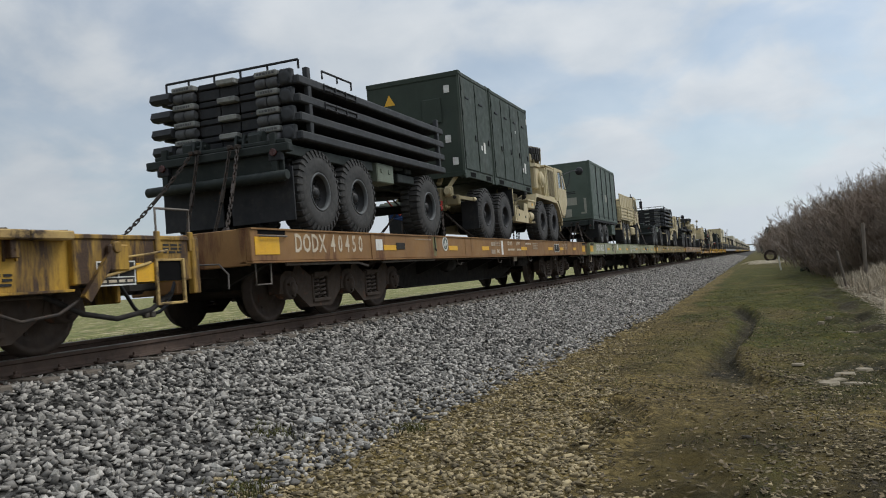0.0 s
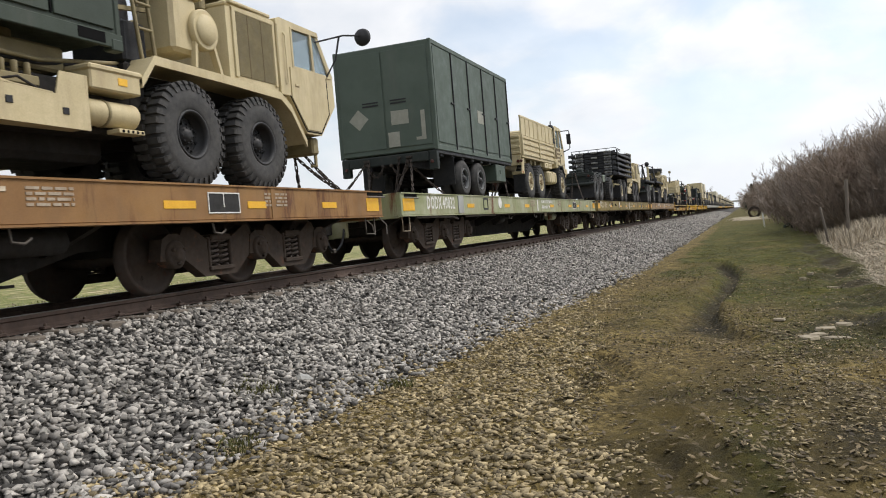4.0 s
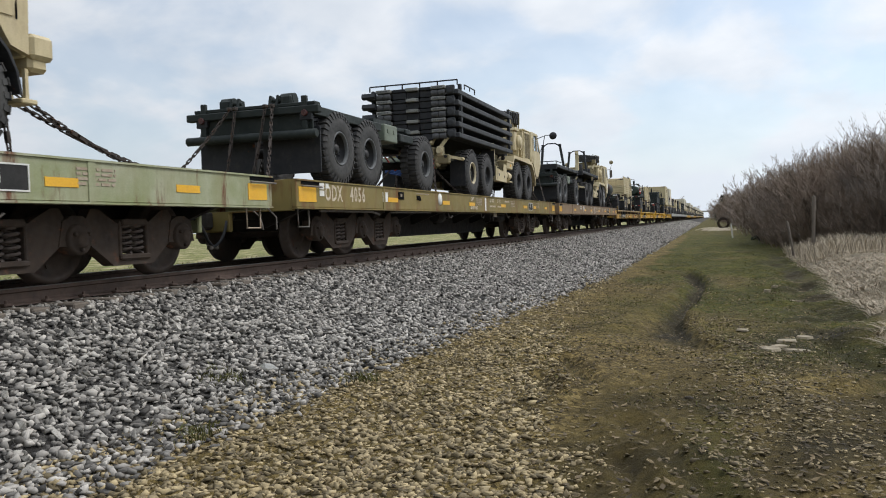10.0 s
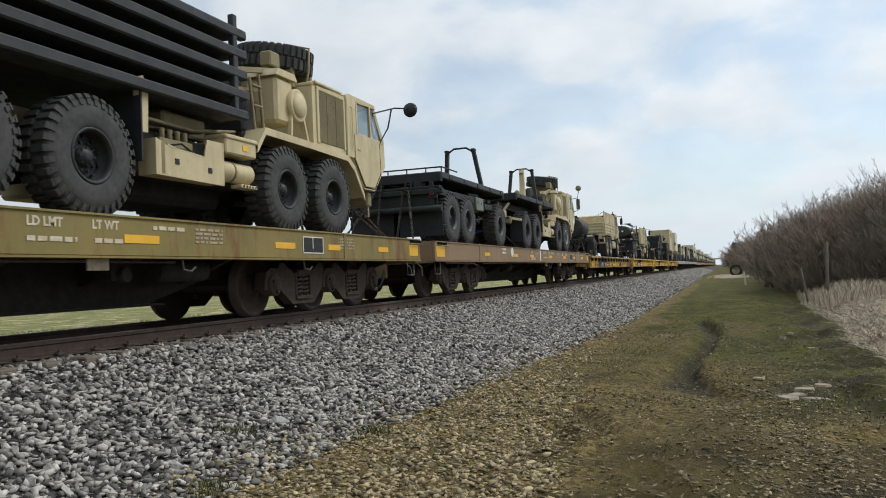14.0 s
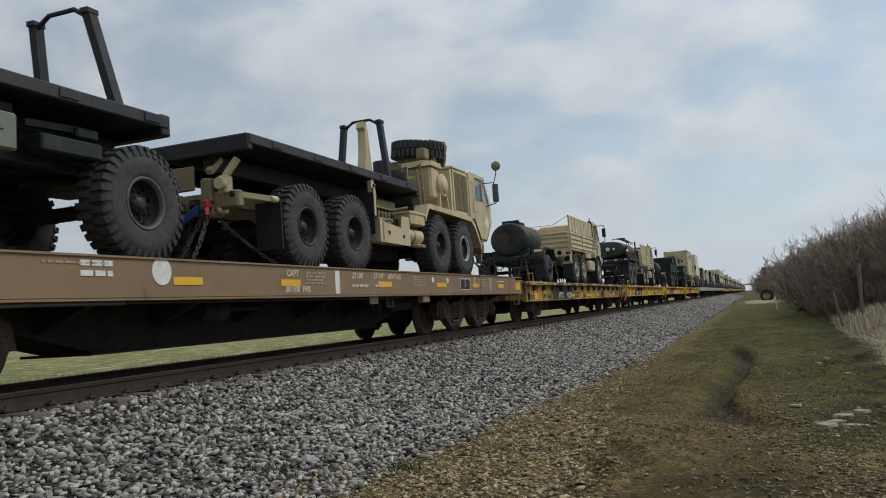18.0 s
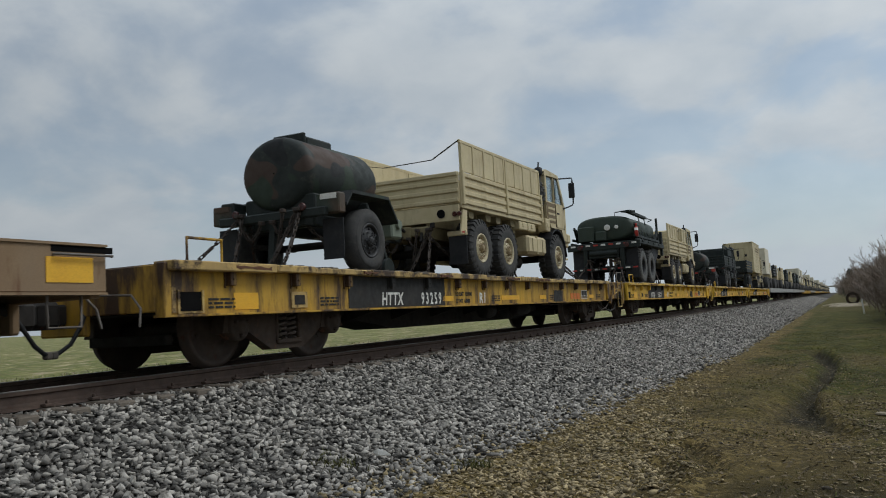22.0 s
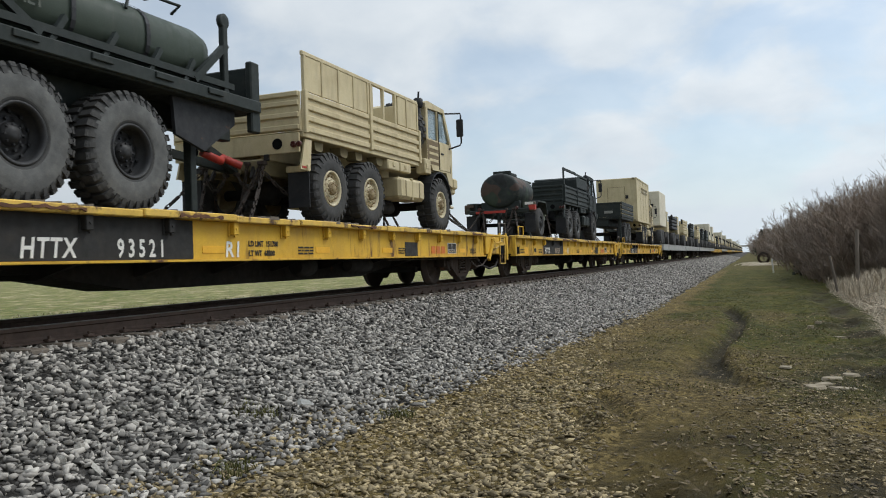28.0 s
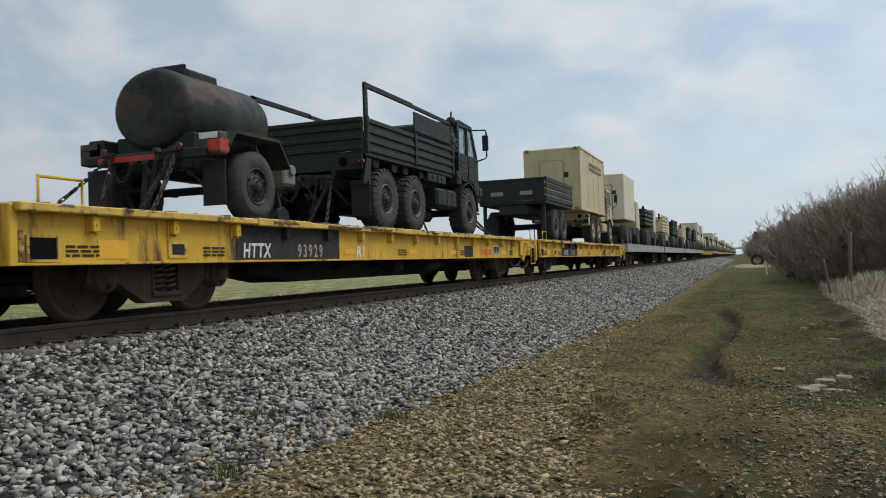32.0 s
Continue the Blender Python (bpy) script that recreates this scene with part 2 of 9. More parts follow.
YELLOW_DL = mat("grimy_yellow_edge", (0.56, 0.39, 0.13), (0.36, 0.24, 0.09), 0.7, dirt=0.6, dirt_col=(0.2, 0.13, 0.06), rust=0.72, scale=1.9, bump=0.2, rust_col=(0.055, 0.032, 0.02))
RUST_P = mat("bare_rusted_plate", (0.085, 0.040, 0.022), (0.13, 0.058, 0.028), 0.85, dirt=0.4, dirt_col=(0.05, 0.03, 0.02), scale=6, bump=0.3)
STAIN_G = mat("green_copper_stain", (0.125, 0.155, 0.070), (0.19, 0.15, 0.062), 0.8, dirt=0.5, dirt_col=(0.20, 0.12, 0.045), scale=5, streak=True)
PANEL = mat("black_stencil_panel", (0.014, 0.014, 0.013), (0.022, 0.020, 0.018), 0.75, dirt=0.2, dirt_col=(0.05, 0.04, 0.026), scale=3)
AMBER = mat("reflective_amber_strip", (0.75, 0.42, 0.03), (0.68, 0.36, 0.025), 0.45, dirt=0.12, scale=4, bump=0.02)
WHITE = mat("white_stencil_paint", (0.74, 0.73, 0.69), (0.6, 0.58, 0.53), 0.6, dirt=0.25, dirt_col=(0.3, 0.24, 0.17), scale=6, bump=0.0)
WHITE_W = mat("weathered_stencil_paint", (0.62, 0.55, 0.43), (0.45, 0.36, 0.25), 0.7, dirt=0.45, dirt_col=(0.24, 0.15, 0.08), rust=0.25, scale=7, bump=0.0)
WHITE_F = mat("faded_stencil_paint", (0.40, 0.34, 0.26), (0.30, 0.23, 0.16), 0.7, dirt=0.4, dirt_col=(0.2, 0.13, 0.07), scale=9, bump=0.0)
ORANGE = mat("faded_orange_paint", (0.62, 0.16, 0.02), (0.45, 0.13, 0.03), 0.6, scale=8)
RED = mat("red_paint", (0.42, 0.035, 0.02), (0.3, 0.028, 0.02), 0.5, scale=8)
BLUE = mat("blue_webbing", (0.03, 0.07, 0.2), None, 0.8)
DECK = mat("weathered_deck_planks", (0.10, 0.082, 0.062), (0.14, 0.115, 0.088), 0.9, dirt=0.4, scale=3, bump=0.4, rnd=0.3)
RAIL = mat("rusty_rail_web", (0.098, 0.066, 0.050), (0.072, 0.048, 0.037), 0.85, metal=0.0, dirt=0.4, dirt_col=(0.034, 0.027, 0.021), rust=0.2, scale=5, rust_col=(0.085, 0.045, 0.026))
RAIL_T = mat("polished_rail_head", (0.20, 0.185, 0.17), (0.14, 0.12, 0.105), 0.45, metal=0.5, dirt=0.2, scale=2)
CHAIN = mat("chain_steel", (0.034, 0.029, 0.026), (0.06, 0.044, 0.033), 0.75, metal=0.2, rust=0.25, scale=12, rust_col=(0.14, 0.06, 0.03))
PLATE = mat("steel_plate", (0.16, 0.14, 0.12), None, 0.6, metal=0.3, rust=0.2, scale=8)
GREYPAD = mat("worn_grey_pads", (0.27, 0.27, 0.245), (0.18, 0.18, 0.165), 0.75, dirt=0.4, dirt_col=(0.05, 0.05, 0.05), scale=7)
PATCHED = mat("dull_cream_overpaint", (0.30, 0.30, 0.25), (0.24, 0.24, 0.2), 0.75, dirt=0.3, dirt_col=(0.15, 0.16, 0.13), scale=5)
PADDIM = mat("scuffed_dark_rollers", (0.10, 0.10, 0.10), (0.06, 0.06, 0.062), 0.8, dirt=0.3, dirt_col=(0.04, 0.04, 0.04), scale=8)
STACK = mat("dark_bridge_steel", (0.034, 0.036, 0.038), (0.046, 0.047, 0.049), 0.6, dirt=0.3, dirt_col=(0.06, 0.057, 0.053), scale=3, spec=0.22)
DIM_INK = mat("faded_grey_stencil", (0.085, 0.095, 0.08), (0.06, 0.07, 0.058), 0.75, dirt=0.3, scale=9, bump=0.0)
CAMO_N = mat("brown_camouflage", (0.09, 0.05, 0.032), (0.035, 0.045, 0.032), 0.7, scale=2)
GLASS = glass_mat("window_glass", (0.42, 0.50, 0.53))
# flat near-black that paints the shade inside slots, openings and seams
HOLE_SHADE = mat("painted_gap_shade", (0.006, 0.006, 0.006), None, 1.0, dirt=0.0, scale=6, bump=0.0, spec=0.1)
HOSE = mat("faded_red_rubber", (0.12, 0.045, 0.03), (0.07, 0.035, 0.025), 0.8, dirt=0.5, dirt_col=(0.08, 0.05, 0.035), scale=9)
LENS = mat("lamp_lens", (0.07, 0.022, 0.018), None, 0.25, dirt=0.1, scale=9)
CANVAS = mat("dark_canvas", (0.03, 0.03, 0.028), None, 0.95, scale=6)
TIMBER = mat("weathered_post_wood", (0.17, 0.14, 0.11), (0.12, 0.1, 0.08), 0.95, scale=5, bump=0.5)
TWIG = mat("bare_twigs", (0.30, 0.252, 0.21), (0.22, 0.182, 0.148), 0.95, dirt=0.2, dirt_col=(0.15, 0.12, 0.095), scale=1.2, rnd=0.3)
TWIG_R = mat("reddish_bare_twigs", (0.262, 0.204, 0.158), (0.19, 0.146, 0.11), 0.95, dirt=0.2, scale=1.2, rnd=0.3)
CONIFER = mat("dark_cedar_leaves", (0.022, 0.030, 0.022), (0.032, 0.036, 0.024), 0.95, scale=3, rnd=0.3)
STRAW = mat("dry_straw_grass", (0.46, 0.395, 0.295), (0.34, 0.28, 0.20), 0.95, dirt=0.2, scale=4, isl=0.4)
GRASS = mat("spring_grass", (0.065, 0.072, 0.014), (0.105, 0.094, 0.028), 0.95, dirt=0.2, dirt_col=(0.2, 0.16, 0.08), scale=4, isl=0.4)
FRESH = mat("fresh_green_grass", (0.135, 0.16, 0.045), (0.22, 0.21, 0.085), 0.95, dirt=0.2, dirt_col=(0.25, 0.21, 0.11), scale=4, isl=0.45)
STONE = mat("grey_crushed_stone", (0.296, 0.274, 0.242), (0.180, 0.166, 0.147), 0.9, dirt=0.2, dirt_col=(0.12, 0.10, 0.085), scale=9, bump=0.3, isl=0.85)
STONE_P = mat("grey_loose_stone", (0.35, 0.33, 0.29), (0.23, 0.215, 0.19), 0.9, dirt=0.2, scale=9, bump=0.3, rnd=0.4)
PEBBLE = mat("tan_gravel_stone", (0.305, 0.242, 0.136), (0.20, 0.155, 0.082), 0.95, dirt=0.3, dirt_col=(0.2, 0.145, 0.07), scale=9, bump=0.3, isl=0.62)
CHIP = mat("pale_flat_chips", (0.19, 0.15, 0.082), (0.11, 0.085, 0.043), 0.95, dirt=0.35, dirt_col=(0.12, 0.09, 0.05), scale=9, bump=0.3, isl=0.65)
LITTER = mat("dead_leaf_litter", (0.13, 0.095, 0.05), (0.07, 0.052, 0.028), 0.95, dirt=0.3, scale=6, isl=0.75)
CLOD = mat("damp_earth", (0.05, 0.038, 0.022), (0.03, 0.024, 0.015), 0.95, dirt=0.2, scale=20, bump=0.6, grain=90)
RUST_STONE = mat("rust_stained_stone", (0.105, 0.052, 0.030), (0.06, 0.032, 0.02), 0.95, dirt=0.3, scale=9, bump=0.3, isl=0.6)
SLAB_T = mat("pale_tan_rubble", (0.47, 0.41, 0.30), (0.35, 0.29, 0.2), 0.95, dirt=0.3, scale=5, bump=0.4)
PALE = mat("bleached_tan_paint", (0.64, 0.59, 0.46), (0.56, 0.5, 0.37), 0.65, dirt=0.3, dirt_col=(0.3, 0.24, 0.15), scale=2, bump=0.08)
SLAB = mat("pale_flat_stone", (0.29, 0.245, 0.17), (0.2, 0.165, 0.11), 0.95, dirt=0.4, dirt_col=(0.13, 0.1, 0.06), scale=9, bump=0.4)
CONCRETE = mat("pale_concrete", (0.42, 0.40, 0.36), None, 0.9, scale=4)


def camo_mat():
    m = mat("woodland_camouflage", (0.017, 0.022, 0.019), (0.014, 0.019, 0.016), 0.7, dirt=0.15, scale=2)
    nt = m.node_tree
    N, K = nt.nodes.new, nt.links.new
    b = nt.nodes["Principled BSDF"]
    src = b.inputs["Base Color"].links[0].from_socket
    tc = N("ShaderNodeTexCoord")
    col = src
    for loc, c in ((0.0, (0.05, 0.031, 0.022)), (7.0, (0.010, 0.011, 0.011)), (13.0, (0.024, 0.036, 0.023))):
        mp = N("ShaderNodeMapping"); mp.inputs["Location"].default_value = (loc, loc, loc)
        n = N("ShaderNodeTexNoise"); n.inputs["Scale"].default_value, n.inputs["Detail"].default_value = 1.3, 1.0
        r = N("ShaderNodeMapRange"); r.inputs["From Min"].default_value, r.inputs["From Max"].default_value = 0.56, 0.575
        x = N("ShaderNodeMix"); x.data_type = "RGBA"; x.inputs["B"].default_value = (*c, 1)
        K(tc.outputs["Object"], mp.inputs[0]); K(mp.outputs[0], n.inputs["Vector"]); K(n.outputs["Fac"], r.inputs["Value"])
        K(r.outputs[0], x.inputs["Factor"]); K(col, x.inputs["A"])
        col = x.outputs["Result"]
    K(col, b.inputs["Base Color"])
    return m


CAMO = camo_mat()


# ---- mesh helpers ----
class Shape:
    """Gathers simple solids into one mesh. Metres; x across the train, y along it, z up."""

    def __init__(self):
        self.v, self.f, self.s = [], [], []

    def add(self, vs, fs, smooth=False):
        k = len(self.v)
        self.v += vs
        self.f += [tuple(k + i for i in q) for q in fs]
        self.s += [smooth] * len(fs)
        return self

    def box(self, x0, x1, y0, y1, z0, z1, c=0.012):
        x0, x1, y0, y1, z0, z1 = min(x0, x1), max(x0, x1), min(y0, y1), max(y0, y1), min(z0, z1), max(z0, z1)
        c = min(c, 0.3 * (x1 - x0), 0.3 * (y1 - y0), 0.3 * (z1 - z0))
        if c <= 0.001:
            vs = [(x, y, z) for x in (x0, x1) for y in (y0, y1) for z in (z0, z1)]
            return self.add(vs, [(0, 1, 3, 2), (4, 6, 7, 5), (0, 4, 5, 1), (2, 3, 7, 6), (0, 2, 6, 4), (1, 5, 7, 3)])
        vs, idx = [], {}
        for i, (x, sx) in enumerate(((x0, 1), (x1, -1))):
            for j, (y, sy) in enumerate(((y0, 1), (y1, -1))):
                for k, (z, sz) in enumerate(((z0, 1), (z1, -1))):
                    for a, p in enumerate(((x, y + sy * c, z + sz * c), (x + sx * c, y, z + sz * c), (x + sx * c, y + sy * c, z))):
                        idx[i, j, k, a] = len(vs)
                        vs.append(p)
        fs = []
        for i in (0, 1):
            fs.append([idx[i, j, k, 0] for j, k in ((0, 0), (0, 1), (1, 1), (1, 0))])
            fs.append([idx[j, i, k, 1] for j, k in ((0, 0), (0, 1), (1, 1), (1, 0))])
            fs.append([idx[j, k, i, 2] for j, k in ((0, 0), (0, 1), (1, 1), (1, 0))])
        for a in (0, 1):
            for b in (0, 1):
                fs.append([idx[a, b, 0, 0], idx[a, b, 1, 0], idx[a, b, 1, 1], idx[a, b, 0, 1]])
                fs.append([idx[a, 0, b, 0], idx[a, 1, b, 0], idx[a, 1, b, 2], idx[a, 0, b, 2]])
                fs.append([idx[0, a, b, 1], idx[1, a, b, 1], idx[1, a, b, 2], idx[0, a, b, 2]])
                for d in (0, 1):
                    fs.append([idx[a, b, d, 0], idx[a, b, d, 1], idx[a, b, d, 2]])
        return self.add(vs, fs)

    def lathe(self, prof, cx, cy, cz, n=28, axis="x", smooth=True, caps=True):
        """A turned body: prof holds (place along the axis, radius)."""
        vs = []
        for a, r in prof:
            for i in range(n):
                t = 2 * math.pi * i / n
                u, w = r * math.cos(t), r * math.sin(t)
                vs.append({"x": (cx + a, cy + u, cz + w), "y": (cx + u, cy + a, cz + w), "z": (cx + u, cy + w, cz + a)}[axis])
        fs = [(j * n + i, j * n + (i + 1) % n, (j + 1) * n + (i + 1) % n, (j + 1) * n + i) for j in range(len(prof) - 1) for i in range(n)]
        self.add(vs, fs, smooth)
        if not caps:
            return self
        return self.add(vs[:n], [tuple(range(n))]).add(vs[-n:], [tuple(range(n))])

    def cyl(self, cx, cy, cz, r, length, axis="x", n=18, c=0.01):
        h = length / 2
        c = min(c, r * 0.3, h * 0.5)
        return self.lathe([(-h, r - c), (-h + c, r), (h - c, r), (h, r - c)], cx, cy, cz, n, axis)

    def tube(self, pts, r=0.02, n=8):
        pts = [Vector(p) for p in pts]
        vs = []
        for i, p in enumerate(pts):
            d = (pts[min(i + 1, len(pts) - 1)] - pts[max(i - 1, 0)]).normalized()
            a = d.cross(Vector((0, 0, 1)) if abs(d.z) < 0.9 else Vector((1, 0, 0))).normalized()
            b = d.cross(a)
            vs += [tuple(p + r * (a * math.cos(2 * math.pi * k / n) + b * math.sin(2 * math.pi * k / n))) for k in range(n)]
        fs = [(j * n + i, j * n + (i + 1) % n, (j + 1) * n + (i + 1) % n, (j + 1) * n + i) for j in range(len(pts) - 1) for i in range(n)]
        self.add(vs, fs, True)
        return self.add(vs[:n], [tuple(range(n))]).add(vs[-n:], [tuple(range(n))])

    def bar(self, p, q, w, h):
        """A flat bar from p to q."""
        p, q = Vector(p), Vector(q)
        d = (q - p).normalized()
        a = d.cross(Vector((0, 0, 1)) if abs(d.z) < 0.95 else Vector((0, 1, 0))).normalized()
        b = d.cross(a)
        vs = [tuple(o + a * (i * w / 2) + b * (j * h / 2)) for o in (p, q) for i, j in ((-1, -1), (1, -1), (1, 1), (-1, 1))]
        return self.add(vs, [(0, 1, 2, 3), (7, 6, 5, 4), (0, 4, 5, 1), (1, 5, 6, 2), (2, 6, 7, 3), (3, 7, 4, 0)])

    def prism(self, poly, x0, x1):
        """A solid with the outline poly, of (y, z), from x0 to x1."""
        n = len(poly)
        vs = [(x0, y, z) for y, z in poly] + [(x1, y, z) for y, z in poly]
        return self.add(vs, [tuple(range(n)), tuple(range(2 * n - 1, n - 1, -1))] + [(i, (i + 1) % n, n + (i + 1) % n, n + i) for i in range(n)])

    def mesh(self, name, material):
        me = bpy.data.meshes.new(name)
        me.from_pydata(self.v, [], self.f)
        me.polygons.foreach_set("use_smooth", self.s)
        me.materials.append(material)
        bm = bmesh.new()
        bm.from_mesh(me)
        bmesh.ops.recalc_face_normals(bm, faces=bm.faces)
        bm.to_mesh(me)
        bm.free()
        return me


def part(name, shape, material, parent, label="", at=None):
    """Links a Shape (or a mesh) as one mesh object under a thing or a part."""
    me = shape.mesh(name, material) if isinstance(shape, Shape) else shape
    ob = new(name, me)
    ob.parent = parent
    if at is not None:
        ob.matrix_basis = at
    return tagged(ob, label)


def thing(name, label, category, group="", kind=""):
    return tagged(new(name), label, category, group, kind)


def text_part(name, body, size, material, parent, m, label="", space=1.0, shear=0.0, squeeze=1.0):
    """Painted letters, as a thin mesh, standing on the plane m."""
    cu = bpy.data.curves.new(name, "FONT")
    cu.body, cu.size, cu.extrude, cu.resolution_u = body, size, 0.001, 2
    cu.space_character, cu.shear, cu.offset = space, shear, size * (0.022 if size > 0.15 else 0.035)
    tmp = bpy.data.objects.new(name, cu)
    scene.collection.objects.link(tmp)
    me = bpy.data.meshes.new_from_object(tmp.evaluated_get(bpy.context.evaluated_depsgraph_get()))
    bpy.data.objects.remove(tmp)
    me.materials.clear()
    me.materials.append(material)
    me.transform(Matrix.Diagonal((squeeze, 1, 1, 1)))
    return part(name, me, material, parent, label, m)


def facing(y, x, z):
    """The plane of lettering on the camera's side of a car: reads along +y, upright."""
    return Matrix(((0, 0, 1, x), (1, 0, 0, y), (0, 1, 0, z), (0, 0, 0, 1)))


MOVERS = []      # (thing, y in the train, z)
ROLLERS = []     # rail wheelsets that turn: (part, pose in the car, radius)


def place(ob, y, z, x=0.0):
    ob.matrix_basis = pose(x, y, z)
    MOVERS.append((ob, y, z, x))
    return ob


# ---- ground ----
def smooth(a, b, x):
    t = min(1.0, max(0.0, (x - a) / (b - a)))
    return t * t * (3 - 2 * t)


RUT_Y = (10.2, 10.5, 10.8, 12.1, 14.0, 16.3, 20.5, 23.0, 26.0)        # the crescent rut: its two edges along the lane
RUT_R = (7.62, 7.48, 7.34, 7.04, 6.94, 7.13, 7.30, 7.05, 6.6)
RUT_L = (6.75, 6.42, 6.2, 6.12, 6.3, 6.55, 6.75, 6.5, 6.25)
TAN_Y = (3.0, 4.7, 5.7, 6.8, 8.6, 11.8, 15.5, 26.0)                  # how far the tan stones reach from the ballast
TAN_X = (7.0, 6.75, 6.5, 6.2, 6.0, 5.4, 5.1, 5.1)


def in_rut(x, y):
    """How far across the rut (0 at its soft side, 1 at its sharp bank), the distance past the bank, and its strength."""
    if not 9.5 < y < 27.0:
        return 0.0, 9.0, 0.0
    a, b = np.interp(y, RUT_Y, RUT_L), np.interp(y, RUT_Y, RUT_R)
    b += 0.03 * noise.noise((y * 1.1, 0, 5))
    return (x - a) / (b - a), x - b, smooth(9.7, 11.1, y) * (0.4 + 0.6 * smooth(11.0, 13.8, y)) * (1 - 0.25 * smooth(16, 19, y)) * (1 - smooth(23, 26, y))


RUT_B = [(5.84, 9.2), (6.1, 8.5), (6.32, 7.9)]
RUT_D = [(5.75, 8.2), (6.05, 7.35)]
RUT_C = [(6.85, 6.4), (7.12, 5.8), (7.3, 5.2), (7.5, 4.7)]
RUT_E = [(6.9, 5.4), (7.1, 4.8)]


def near_line(x, y, pts):
    best = 9.0
    for (ax, ay), (bx, by) in zip(pts, pts[1:]):
        dx, dy = bx - ax, by - ay
        t = min(1.0, max(0.0, ((x - ax) * dx + (y - ay) * dy) / (dx * dx + dy * dy)))
        best = min(best, math.hypot((x - ax - t * dx), (y - ay - t * dy) * 0.55))
    return best


def bank(y):
    """Where the straw bank rises beside the lane."""
    return 9.25 + 0.6 * smooth(8, 25, y) + 2.2 * smooth(30, 40, y) + 0.3 * noise.noise((y * 0.33, 2.0, 0.0)) + 0.2 * noise.noise((y * 1.1, 5.0, 0.0))


def toe(y):
    """Where the ballast's foot lies across the plan."""
    return 3.75 + 0.9 * smooth(4, 26, y) + 0.18 * noise.noise((0.0, y * 0.7, 3.0))


def ground_z(x, y):
    if x < 0:
        z = -0.2 - 0.8 * smooth(1.7, 4.2, -x)
        return z + 0.03 * noise.noise((x * 0.3, y * 0.3, 0))
    f = toe(y)
    if x < f:
        u = max(0.0, (x - 1.25) / (f - 1.25))
        z = -0.235 - 0.825 * u
    else:
        z = -1.06 - 0.05 * smooth(f, f + 1.5, x)
    edge = bank(y)
    z += 0.42 * smooth(edge, edge + 1.6, x) * smooth(5.5, 10.0, y) - 0.08 * math.exp(-((x - edge + 0.3) / 0.35) ** 2)
    if x > f - 0.3 and y < 60:
        z += 0.035 * noise.noise((x * 1.3, y * 0.9, 0)) + 0.02 * noise.noise((x * 4.2, y * 4.2, 4)) + (0.022 * noise.noise((x * 9, y * 9, 8)) if y < 25 else 0)
        if y > 7:
            z += 0.07 * smooth(7, 11, y) * smooth(5.2, 6.2, x) * noise.noise((x * 1.9, y * 0.75, 31)) + 0.10 * smooth(8.1, 8.8, x) * (1 - smooth(10.5, 12.0, x)) * noise.noise((x * 2.3, y * 1.6, 33))
        u, past, amt = in_rut(x, y)
        if amt > 0:
            wob = 0.95 + 0.12 * noise.noise((x * 1.9, y * 1.1, 7))
            z -= 0.27 * amt * wob * (smooth(0.0, 0.95, u) ** 1.3 if past < 0 else 1 - smooth(0.0, 0.16, past))
            z += 0.06 * amt * math.exp(-((past - 0.24) / 0.15) ** 2) - 0.05 * amt * math.exp(-((u - 0.35) / 0.13) ** 2) * (1 - smooth(12.5, 14.5, y))
        for line in (RUT_B, RUT_C, RUT_D, RUT_E):
            d = near_line(x, y, line)
            z += -0.055 * math.exp(-(d / 0.09) ** 2) + 0.035 * math.exp(-((d - 0.2) / 0.08) ** 2)
    return z


